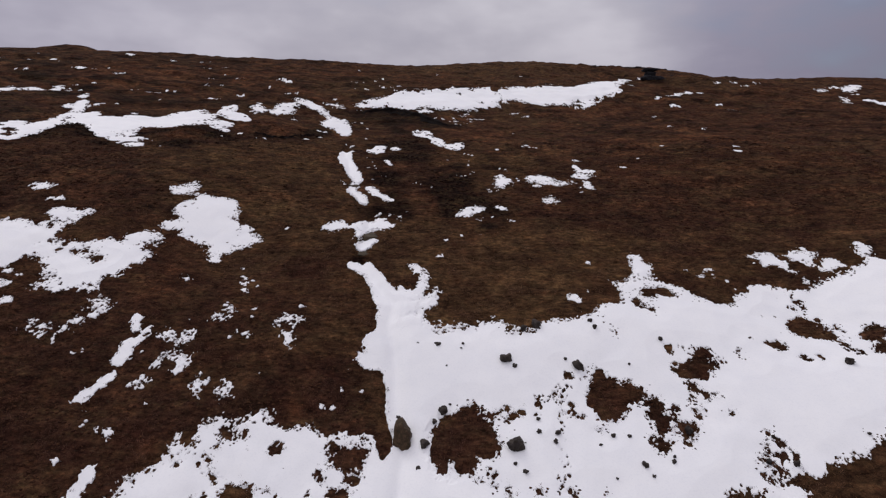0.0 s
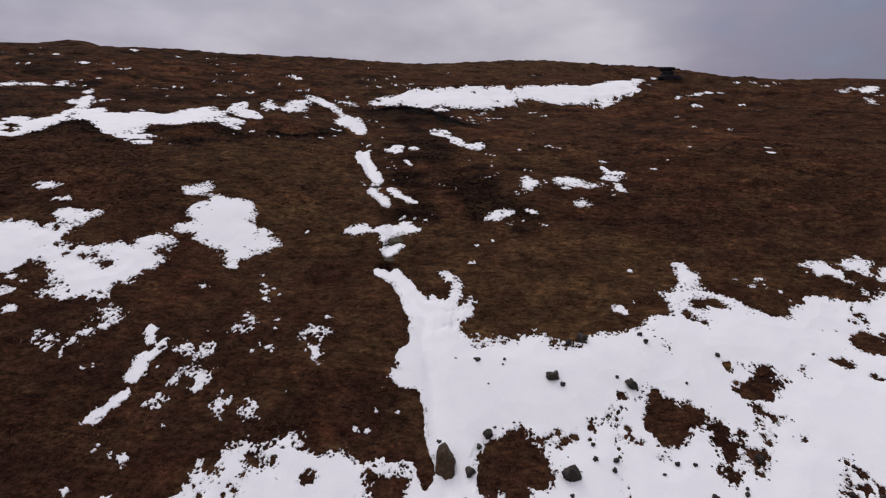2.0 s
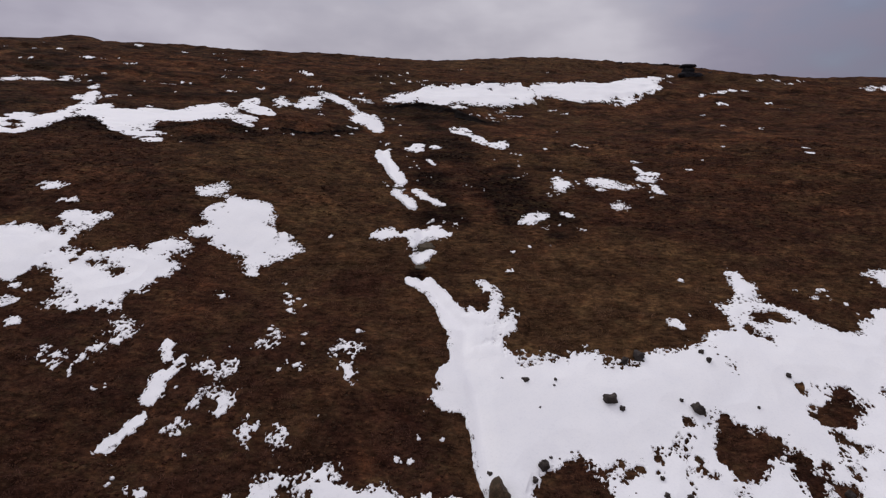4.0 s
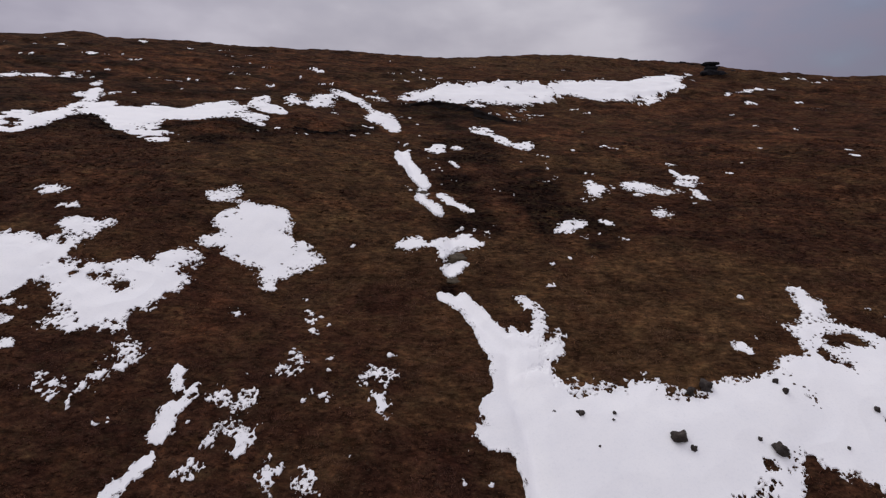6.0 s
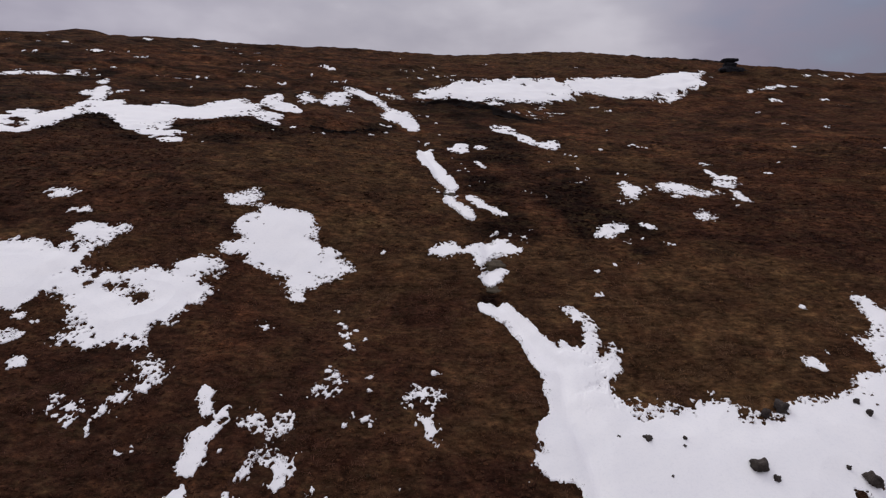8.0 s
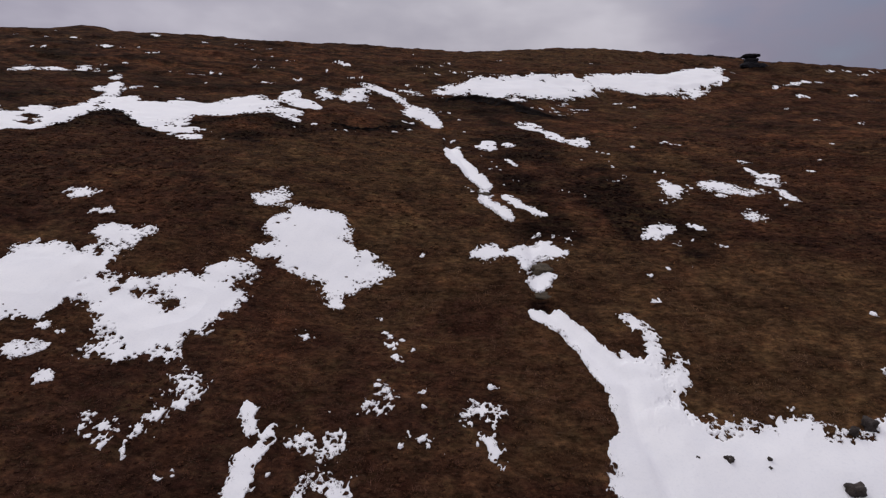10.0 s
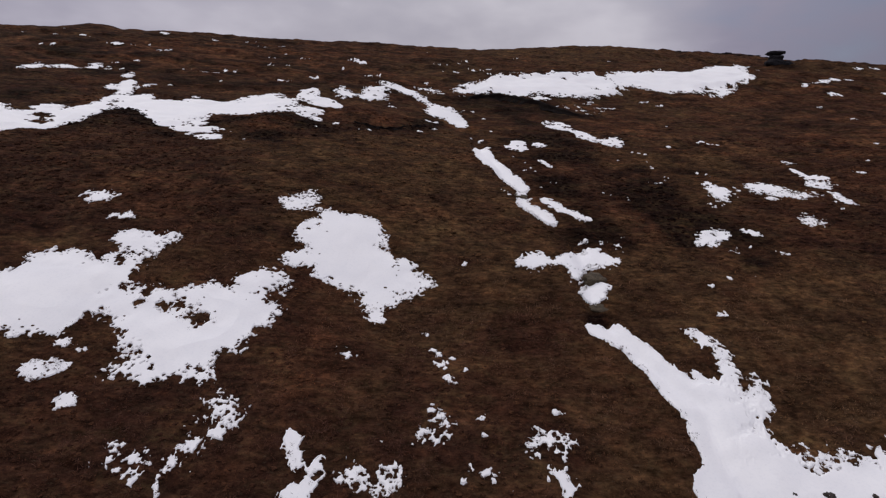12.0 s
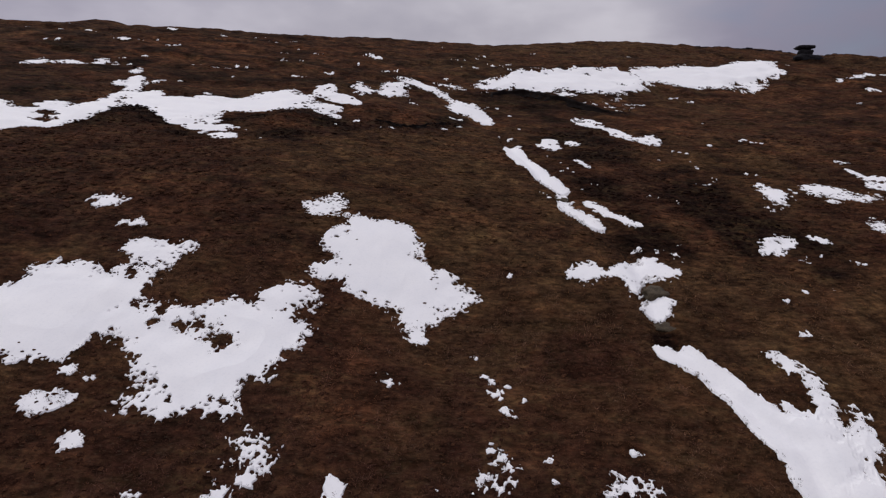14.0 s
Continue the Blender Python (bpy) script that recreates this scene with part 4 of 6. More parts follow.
LONG_BAND_SNOW_C = [(51.5, 199.7, 4.5), (22.8, 168.2, 4.1), (63.6, 228.3, 4.1), (46.5, 191.8, 3.1), (-0.8, 152.4, 2.9), (-17.2, 153.9, 1.9), (71.5, 235.5, 1.8), (34.3, 162.5, 1.6), (13.5, 160.3, 1.2), (66.5, 237.6, 1.1), (32.1, 191.1, 0.7), (34.3, 177.5, 7.4), (23.5, 176.8, 7.2), (42.9, 179.6, 6.2), (44.3, 176.1, 3.5), (37.1, 166.8, 3.3), (53.6, 194.7, 2), (-18.7, 151, 1.7), (12.8, 178.9, 1.4), (33.6, 185.4, 1.4), (9.9, 178.9, 1.3), (55.8, 217.6, 1.2), (20, 184.6, 1.1), (-1.5, 150.3, 0.8), (56.5, 220.4, 0.7), (33.6, 186.8, 0.7), (9.9, 181.1, 0.6)]
LONG_BAND_SNOW = [*LONG_BAND_SNOW_A, *LONG_BAND_SNOW_B, *LONG_BAND_SNOW_C]
WEST_BAND_SNOW_A = [(-58.6, 116.4, 5.5), (-48.8, 124.8, 4.8), (-73.7, 102.9, 4.5), (-67.3, 119.4, 3.6), (-51.5, 120.4, 4.7), (-69, 108, 2.9), (-78.8, 106, 2.9), (-56.9, 109, 2.3), (-68.3, 113, 2.2), (-57.9, 121.8, 2.7), (-42.1, 128.5, 1.9), (-53.9, 107, 1.8), (-63, 116.4, 3.5), (-40.4, 126.8, 1.9), (-44.5, 132.2, 1.5), (-73.4, 111, 1.5), (-70.4, 103.6, 3), (-75.1, 100.3, 2.9), (-79.8, 107.7, 2.4), (-43.4, 122.8, 1.5), (-50.2, 104, 1.4), (-51.5, 107.3, 1.5), (-67.7, 117.7, 3.2), (-71.4, 106, 3.7), (-55.9, 112, 2.2), (-49.2, 131.2, 1.1), (-75.7, 102.6, 3.8), (-43.8, 130.5, 1.7), (-47.5, 122.1, 3.1), (-59.6, 110.7, 1.4), (-50.2, 124.8, 4.3), (-53.9, 110, 1.2)]
WEST_BAND_SNOW_B = [(-81.8, 107, 1.6), (-68.7, 112, 2.3), (-70, 121.8, 1.4), (-66.3, 122.8, 1.2), (-40.4, 117.7, 0.9), (-49.8, 128.5, 1.8), (-63, 120.1, 1.2), (-81.1, 108.7, 1.5), (-74.1, 109, 0.9), (-70.4, 123.1, 0.8), (-56.9, 122.8, 1.9), (-69.3, 106.6, 2.9), (-78.4, 103.6, 2.3), (-42.1, 129.5, 1.6), (-59.9, 113.7, 3), (-67.3, 122.1, 1.7), (-72, 109, 1.3), (-59.9, 125.5, 0.5), (-66, 115.4, 1.7), (-69, 115.7, 1.6), (-71, 123.8, 0.7), (-49.2, 120.8, 3.4), (-73.7, 99.9, 2.3), (-58.2, 110.3, 2.3), (-60.6, 117.4, 4.1), (-45.1, 123.1, 2.2), (-69.7, 110.7, 1.5), (-81.4, 105.3, 0.8), (-51.5, 104, 0.6), (-52.9, 104.6, 0.4), (-69, 120.4, 2.2), (-54.5, 107, 1.6)]
WEST_BAND_SNOW_C = [(-49.5, 129.8, 1.3), (-67, 109.3, 0.9), (-50.2, 107.7, 0.6), (-73, 97.6, 0.4), (-39.7, 129.2, 0.3), (-51.9, 124.5, 2.8), (-69.3, 102.3, 1.7), (-80.8, 109, 1.5), (-43.1, 132.5, 0.7), (-52.9, 128.2, 0.5), (-56.6, 113.4, 3), (-69.7, 104.3, 2.6), (-49.2, 128.5, 1.8), (-76.4, 106, 1.6), (-69.3, 114.7, 1.1), (-49.5, 104, 0.9), (-65.3, 114.4, 0.9), (-38.7, 126.5, 0.5), (-46.1, 128.5, 0.5), (-75.4, 102.3, 3.9), (-49.5, 126.1, 3.7), (-47.5, 125.8, 3.2), (-59.9, 113, 2.6), (-71.4, 102.3, 2.5), (-51.5, 126.1, 2.5), (-69, 109.3, 2.4), (-77.4, 101.9, 2.1), (-53.2, 122.8, 2), (-68.7, 105.6, 2), (-69.3, 121.1, 1.8), (-45.5, 122.1, 1.7), (-50.2, 103.6, 1.1)]
WEST_BAND_SNOW = [*WEST_BAND_SNOW_A, *WEST_BAND_SNOW_B, *WEST_BAND_SNOW_C]
WBB_SNOW = [(-38.3, 134.5, 1.44), (-39.1, 136.5, 1.44), (-39.5, 138.3, 1.04), (-39.8, 139.4, 0.64), (-37.1, 133.2, 0.54), (-38.5, 135.2, 1.34), (-40.1, 140.1, 0.44), (-39.4, 137.6, 1.14), (-38, 134.2, 1.34), (-40.1, 140.6, 0.34)]
WBC_SNOW = [(-71.4, 127.6, 1.54), (-72.4, 129.9, 1.04), (-70.8, 125.5, 1.04), (-73.4, 126.4, 0.84), (-70.3, 124, 0.84), (-69.3, 129, 0.74), (-72, 126.1, 0.94), (-72.2, 129.1, 1.24), (-70.3, 123.3, 0.74), (-74, 127.4, 0.54), (-72.8, 130, 1.04), (-69, 130.2, 0.44), (-69.9, 128.1, 0.54), (-71.1, 126.7, 1.44), (-72.7, 130.8, 0.74), (-70.5, 124.4, 0.94), (-69.8, 123.1, 0.54), (-73.6, 126.4, 0.84), (-73.2, 126.2, 0.84), (-69, 131.6, 0.34)]
WBD_SNOW = [(-74.5, 133.7, 0.84), (-74.5, 135.1, 0.64), (-74.7, 135.7, 0.44), (-75.6, 134, 0.34), (-74, 133.4, 0.64), (-75, 136.3, 0.34), (-74.4, 134.3, 0.74), (-75.1, 133.9, 0.64)]
WBE_SNOW = [(-33.9, 138.8, 2.14), (-34.5, 135.5, 1.84), (-33.9, 141.4, 1.74), (-33.8, 143.5, 1.04), (-33.9, 136.8, 1.94), (-35.3, 134.2, 1.14), (-33.9, 139.9, 2.04), (-33.8, 142.8, 1.34), (-34.2, 133.7, 0.64), (-34.7, 137.2, 1.44), (-33.5, 143.9, 0.94), (-33.9, 136.3, 1.84), (-34, 137.9, 2.14), (-34.4, 140.6, 1.54)]
S1_SNOW = [(-91.5, 135.3, 1.44), (-91.8, 136.9, 1.04), (-91.6, 134, 1.14), (-91.8, 133.2, 0.64), (-92.2, 137.9, 0.54), (-91.6, 135.9, 1.34), (-91, 134.9, 1.04), (-91.6, 132.8, 0.54), (-91.2, 136.4, 0.94), (-92.4, 138.5, 0.24)]
S2_SNOW = [(-87.8, 138.8, 1.54), (-88.6, 137.1, 0.84), (-88, 138.2, 1.34), (-86.5, 139.1, 0.64), (-89.1, 136.4, 0.44), (-87.8, 138.9, 1.54), (-87.8, 140, 0.54), (-87.8, 138.4, 1.44), (-89.2, 136, 0.24), (-87.3, 138.9, 1.24)]
S3_SNOW = [(-84.1, 140.7, 0.94), (-84.7, 142.5, 0.84), (-84.1, 139.3, 0.54), (-84.5, 141.8, 0.84), (-85, 143.1, 0.64), (-84.1, 140.3, 0.84), (-84.7, 143.7, 0.34), (-84.3, 141, 0.94)]
R1_SNOW = [(-12, 113.7, 1.54), (-11.5, 115.8, 1.04), (-12, 112.4, 1.04), (-11.4, 116.7, 0.74), (-11.8, 114.8, 1.24), (-10.9, 117.1, 0.44), (-12.2, 112.5, 1.04), (-11.6, 111.4, 0.34), (-11.3, 116.4, 0.84), (-12, 113.5, 1.44)]
R3_SNOW = [(9.2, 97.3, 1.12), (9.3, 98.3, 1.02), (8.8, 96.1, 0.82), (8.8, 100.1, 0.74), (8.6, 95.2, 0.52), (8.9, 99.7, 0.62), (9, 96.7, 1.02), (9.2, 100.7, 0.34), (9.5, 98.6, 0.82), (8.7, 95.6, 0.72), (9.3, 97.9, 1.02), (8.7, 94.7, 0.22), (10.1, 98.8, 0.32), (9.2, 98.7, 0.82), (9.3, 96.9, 0.92)]
R4_SNOW = [(15.1, 98.8, 1.92), (16, 97.2, 1.12), (18, 97.1, 0.82), (15, 96.4, 0.52), (13.6, 98.1, 0.82), (18.3, 97, 0.72), (15.9, 98.6, 1.32), (14.5, 96, 0.42), (14.6, 99, 1.52), (16.9, 97.1, 0.82), (15.1, 99.5, 1.32), (18.9, 96.6, 0.32), (18.6, 97.5, 0.42), (14, 95.8, 0.22), (13.9, 99.8, 0.62), (17.4, 97, 0.72), (13.8, 95.6, 0.12), (15.7, 96.9, 0.92), (14.7, 98.7, 1.62)]
R5_SNOW = [(22.5, 101.2, 1.34), (22.8, 102.7, 1.34), (21.9, 100.1, 1.14), (23.7, 103.6, 0.94), (21.9, 105.7, 0.54), (20.9, 100.2, 0.64), (21.9, 104.5, 0.44), (23.7, 100.9, 0.54), (22, 105.1, 0.44), (22, 106.4, 0.34), (22, 100.7, 1.24), (21.9, 103.4, 0.44), (24.1, 100.7, 0.34), (22.1, 99.2, 0.52), (21.7, 104, 0.34), (21.9, 106.8, 0.24), (22.5, 102.6, 1.04), (21.7, 105.1, 0.44), (20.5, 99.8, 0.32), (23.2, 103.1, 1.14)]
R6_SNOW = [(15.1, 89.6, 0.92), (15.3, 90.1, 0.62), (15, 89.5, 0.92), (15.3, 90.5, 0.42), (15.6, 89, 0.32), (14.7, 89.3, 0.62)]
R8_SNOW = [(4, 85.9, 1.02), (2.9, 84.8, 0.92), (4.9, 86.4, 0.82), (2.3, 84.6, 0.72), (3.5, 85.5, 1.02), (5.3, 87.1, 0.32), (4.4, 86.1, 0.92), (3.1, 85.2, 0.92), (2, 84.2, 0.42)]
R9_SNOW = [(8, 86.9, 0.52), (8.3, 86.6, 0.32), (7.8, 87.1, 0.42), (7.6, 87.4, 0.22), (8.6, 86.3, 0.12)]
R10_SNOW = [(64.7, 174.2, 1.34), (62.9, 172.5, 1.24), (61.5, 171.2, 1.04), (60, 170.3, 0.64), (63.9, 173.5, 1.24), (65.9, 174.6, 0.74), (59.3, 169.9, 0.44), (62.3, 171.9, 1.14), (60.6, 170.7, 0.84), (66.4, 174.7, 0.54)]
R16_SNOW = [(-8.5, 115.3, 0.74), (-8.8, 115.7, 0.64), (-8.5, 114.9, 0.54), (-8.6, 116.3, 0.34), (-8.6, 114.3, 0.24), (-8.2, 115.1, 0.44)]
U1_SNOW = tongue((-17, 111.8, 0.5), (-16.8, 109.6, 1.0), (-16.4, 107, 1.1), (-15.7, 104.4, 1.05), (-14.6, 101.4, 0.9), (-13.5, 98.5, 0.76), (-12.9, 96.4, 0.6))
U5_SNOW = [(-22, 132.3, 3.04), (-30.6, 146.8, 2.04), (-22.9, 136.2, 1.94), (-28.3, 143.9, 1.64), (-31.8, 148.7, 1.74), (-19.8, 128.1, 1.44), (-24.3, 138.5, 1.14), (-26.8, 142.3, 1.14), (-19.1, 126.3, 0.94), (-25.6, 140, 0.94), (-20.8, 131.1, 2.14), (-21.6, 135, 2.04), (-29.1, 144.8, 1.74), (-33.7, 150.2, 0.74), (-26.4, 141.4, 1.04), (-22.5, 131.9, 2.74), (-20, 129.4, 1.64), (-31.4, 147.9, 1.94), (-23.3, 137.5, 1.34), (-30.2, 146, 1.94), (-21, 134, 1.84), (-22.7, 133.8, 2.14), (-27.7, 143.3, 1.34), (-32.9, 149.1, 1.14), (-24.5, 139.6, 0.74), (-23.1, 130.6, 1.64), (-23.9, 136.9, 1.14), (-29.5, 146.2, 1.54), (-19.6, 127.1, 1.14), (-25.8, 140.8, 0.84)]
R2_SNOW = [(1.9, 117.9, 1.84), (-4, 128.3, 1.74), (-4.3, 130.3, 1.34), (-0.7, 120.5, 1.14), (-1.2, 122.6, 1.04), (2.7, 119.5, 1.34), (-3.9, 127.1, 1.54), (0.2, 118.3, 1.14), (-1.8, 124, 0.94), (-2.7, 125.8, 0.84), (2.1, 115.8, 0.74), (-0.2, 119.7, 1.04), (-0.8, 123.9, 0.74), (-1.1, 121.5, 0.94), (2.9, 120.3, 0.94), (-4.3, 129.6, 1.64), (-1.9, 124.8, 0.64), (2.2, 116.6, 1.14), (3.1, 118.7, 1.04), (-4.9, 130.5, 1.04), (-3.8, 129.3, 1.44), (-3.5, 126, 0.94), (-0.8, 122.4, 0.94), (1, 117.8, 1.34), (-0.5, 119.1, 0.84), (-4.7, 127.5, 1.14), (-0.5, 121, 0.84), (-5.3, 131.3, 0.44)]
WT1_SNOW = [(-41.9, 121.2, 1.84), (-41.4, 118.8, 1.24), (-43.2, 122.9, 1.04), (-40.3, 117.5, 0.84), (-40.6, 121.7, 0.94), (-43.6, 123.7, 0.64), (-42.6, 122, 1.54), (-41.9, 119.6, 1.34), (-40.7, 118.1, 1.14), (-39.6, 117.5, 0.44), (-39.7, 122, 0.34), (-43.8, 124.2, 0.34), (-40, 117.8, 0.74), (-42.4, 118.7, 0.54), (-42, 121.1, 1.84), (-43.2, 121.8, 0.94)]
WT2_SNOW = [(-41.6, 128.8, 2.24), (-44, 131.8, 1.64), (-39.4, 126.1, 1.54), (-44.2, 134.3, 1.44), (-43.2, 129.4, 2.14), (-44.1, 135.9, 1.14), (-40.3, 126.9, 1.84), (-44.6, 137.1, 0.54), (-44.6, 133.2, 1.24), (-43.8, 133.1, 1.24), (-43.8, 136.7, 0.64), (-43.5, 130.1, 1.94), (-38.7, 125.9, 1.04), (-40.6, 127.6, 1.94), (-41.4, 127.7, 1.74), (-44.2, 134.9, 1.24)]
R11_SNOW = [(106.6, 182.1, 1.34), (107.8, 185, 1.34), (111.5, 191.2, 1.34), (109.9, 188.3, 1.34), (117.3, 201, 1.24), (120.5, 206.7, 1.24)]
R11B_SNOW = [(145.7, 231, 2.64), (142.6, 227.5, 2.34), (149.1, 235.7, 2.04), (137.9, 220.6, 1.84), (139.6, 223.2, 1.84), (134, 214.5, 1.74), (131, 209.8, 1.64), (147, 233.1, 2.34), (150.8, 237, 1.94), (128.8, 206.3, 1.54)]
R11D_SNOW = [(103, 164.1, 1.04), (103.7, 165.8, 0.94), (104.8, 167.9, 0.94), (105.6, 169.7, 0.94), (102.5, 163.1, 1.04), (106.1, 170.7, 0.84)]
R12_SNOW = [(111.3, 158.2, 3.44), (110.4, 162.6, 2.64), (110.6, 154.2, 2.14), (110.9, 166.6, 1.74), (110.4, 160.7, 3.14), (109.9, 151.5, 1.04), (110.6, 164.3, 2.24), (110.4, 168.6, 0.84), (111.3, 161.1, 2.64), (111.6, 157.5, 3.14), (110.3, 152.4, 1.24), (111.3, 163.4, 2.04), (111, 155.5, 2.44), (109.6, 150.6, 0.64)]
U1B_SNOW = tongue((-13.1, 95.4, 0.22), (-13.3, 93.6, 0.14), (-13.4, 92.1, 0.15), (-12.9, 91.3, 0.2), (-12, 90.5, 0.34), (-11.3, 89.2, 0.46), (-10.9, 87.9, 0.3))
U2_SNOW = tongue((-10.9, 93.4, 0.5), (-10.4, 92.4, 0.8), (-9.5, 91, 0.8), (-8.4, 89.7, 0.62), (-7.4, 88.6, 0.26))
U6_SNOW = tongue((-27.6, 149.7, 0.4), (-26.1, 149.9, 0.74), (-24.3, 148.3, 0.67), (-22.7, 145.4, 0.27))
WG_SNOW = tongue((-28.9, 53.4, 0.1), (-29, 52.7, 0.29), (-29.4, 52, 0.22), (-29.8, 51.4, 0.12), (-30.4, 50.9, 0.1), (-30.5, 50.4, 0.12))
R17_SNOW = tongue((-9.6, 107.4, 0.19), (-9.1, 106, 0.26), (-8.5, 104.4, 0.18))
WE_SNOW = tongue((-34.8, 62.6, 0.11), (-34.2, 61.8, 0.28), (-33.4, 61.2, 0.32), (-34, 60.4, 0.41), (-34.5, 59.7, 0.4), (-35, 59, 0.34), (-35.4, 58.3, 0.23), (-35.7, 57.8, 0.1))
WE3_SNOW = tongue((-39.3, 58, 0.13), (-39.1, 58.4, 0.25), (-38.7, 58.7, 0.17))
WE4_SNOW = tongue((-37.8, 57.8, 0.15), (-37.5, 57.5, 0.24), (-37.1, 57.2, 0.16))
WI4_SNOW = tongue((-23.6, 55.3, 0.08), (-23.2, 54.5, 0.16), (-23.4, 53.9, 0.08))
SL_SNOW = tongue((-26.3, 44.7, 0.3), (-26.3, 44.2, 0.35), (-26.3, 43.5, 0.25), (-26.4, 43, 0.4), (-26.7, 42.5, 0.55), (-26.9, 41.8, 0.64))
R5B_SNOW = tongue((21.8, 98.1, 0.19), (22, 96.6, 0.22), (21.7, 94.9, 0.48), (22.2, 94.4, 0.4))
FLECK_GRASS = [(-19.6, 79.2, 0.19), (-22.5, 70.4, 0.19), (-22.1, 68.6, 0.19), (-20.3, 67.3, 0.19), (-19.9, 66.5, 0.19), (-20.1, 66.9, 0.19), (-21.6, 68.2, 0.19), (-20.7, 67.7, 0.19), (-21.5, 66.9, 0.19), (-21.9, 62.6, 0.19), (-21.6, 61.5, 0.2), (-22.2, 60.9, 0.31), (-21.8, 60.4, 0.29), (-21.3, 61.7, 0.19), (-22.4, 61, 0.2), (-14.2, 62.8, 0.27), (-14.2, 61.9, 0.19), (-15, 61.1, 0.28), (-15.7, 60.8, 0.21), (-18.9, 62.2, 0.19), (-18.9, 60.8, 0.19), (-15.9, 60.5, 0.19), (-15.3, 60.4, 0.25), (-24.8, 60.1, 0.19)]
FLECK_LOW = [(-35, 54.5, 0.22), (-20.2, 57.9, 0.25), (-18.4, 58.3, 0.21), (-20.7, 65.5, 0.33), (-21.1, 67.3, 0.19), (-20.1, 67, 0.21), (-23, 70.6, 0.2), (-21.6, 62.2, 0.19), (-24.8, 56.8, 0.21), (-26.6, 47.7, 0.23), (-24.9, 50.4, 0.2), (-29.3, 45, 0.23), (-44.6, 65.5, 0.37), (-45.9, 65.8, 0.43), (-42.9, 61.5, 0.3), (-18.2, 50, 0.23), (-10.2, 51.1, 0.19), (-9.3, 51.2, 0.19), (-8.8, 52.9, 0.19), (-7.1, 53.1, 0.19), (-8.4, 54.9, 0.23), (-10.4, 58.1, 0.19), (-27.5, 55.8, 0.21)]
FLECK_THAW = [(-22.1, 54.3, 0.19), (-22.4, 55.9, 0.19), (-21.8, 53.4, 0.19), (-21.1, 52.9, 0.24), (-19.1, 53, 0.19), (-19.4, 52.1, 0.24), (-1.4, 65.8, 0.27), (-0.7, 66.6, 0.22), (-0.6, 72.9, 0.3), (-0.2, 59.7, 0.19), (-34.7, 57.2, 0.19), (-35.9, 56.6, 0.21), (-33.9, 59.8, 0.33), (-33.3, 55.1, 0.22), (-32.6, 55.2, 0.19), (-29.8, 50.3, 0.19), (-27.4, 47.9, 0.19), (-21.9, 52.5, 0.19), (16.7, 72, 0.3), (15.4, 65.9, 0.23), (27.5, 70.3, 0.3), (28.7, 69.3, 0.3), (29.8, 70.4, 0.26), (30.7, 68.9, 0.3)]
FLECK_COMB = [(-0.2, 61.1, 0.19), (0.3, 60.5, 0.19), (0.9, 61.4, 0.19), (1.6, 60.8, 0.19), (2.3, 61.3, 0.19), (2.8, 60.4, 0.19), (3.4, 61.1, 0.19), (4.1, 61.2, 0.19), (2, 60, 0.19), (0.5, 59.5, 0.19), (5, 61.7, 0.19), (18.4, 66, 0.21), (18.5, 67.7, 0.19), (19.3, 67.2, 0.19), (27.4, 70.1, 0.25), (28.1, 69, 0.22), (30.2, 70.6, 0.21), (30.2, 69.2, 0.23), (31.3, 68.6, 0.23), (31.6, 67.3, 0.2), (35.8, 71.8, 0.27), (37.5, 73.2, 0.24), (42.9, 74.7, 0.29), (43.6, 73.5, 0.26)]
FLECK_EAST = [(53.7, 116.8, 0.69), (52.1, 112.8, 0.81), (69.1, 154.1, 0.92), (79.7, 187.3, 0.91), (86.9, 186.3, 1.38), (49.2, 149.4, 0.77), (56.9, 158.4, 0.91), (49, 138.5, 0.47), (41, 120.1, 0.53), (69.3, 174.6, 0.94), (55.7, 166.9, 0.77), (68.3, 159.8, 0.66), (54.8, 135.4, 0.64), (52.7, 183.1, 1.04)]
FLECK_HOLLOW = [(0.3, 77.1, 0.19), (0.1, 74.6, 0.19), (2.3, 78.1, 0.19), (4.7, 78.7, 0.22), (22.6, 109.4, 0.6), (-8.4, 84.4, 0.26), (-7.6, 84.6, 0.21)]
FLECK_UPPER = [(-114.8, 186.1, 0.88), (-114.9, 170.1, 0.42), (-107.9, 180.1, 0.64), (-108.7, 166.6, 0.39), (-107.3, 169.6, 0.49), (-102.4, 173.2, 0.6), (-100.6, 173.4, 0.6), (-92, 162.9, 0.74), (-90.7, 162.7, 0.73), (-87.6, 163.9, 0.45), (-86.6, 168.9, 0.47), (-89, 177.8, 0.79), (-107.7, 224.2, 1.03), (-79.8, 159.2, 0.69), (-78.5, 158.3, 0.69), (-103.5, 157.9, 0.38), (-101, 157.5, 0.36), (-80.1, 149, 0.49), (-88.9, 214.7, 0.72), (-69.8, 145.9, 0.55), (-69.1, 146.3, 0.62), (-65.7, 144.5, 0.38), (-64.1, 145.4, 0.61), (-63, 148.3, 0.47), (-61.6, 148, 0.45), (-60.7, 138.1, 0.43), (-67.2, 132.9, 0.27), (-81.4, 141.3, 0.7), (-82.2, 145.5, 0.56), (-79.6, 141.8, 0.31)]
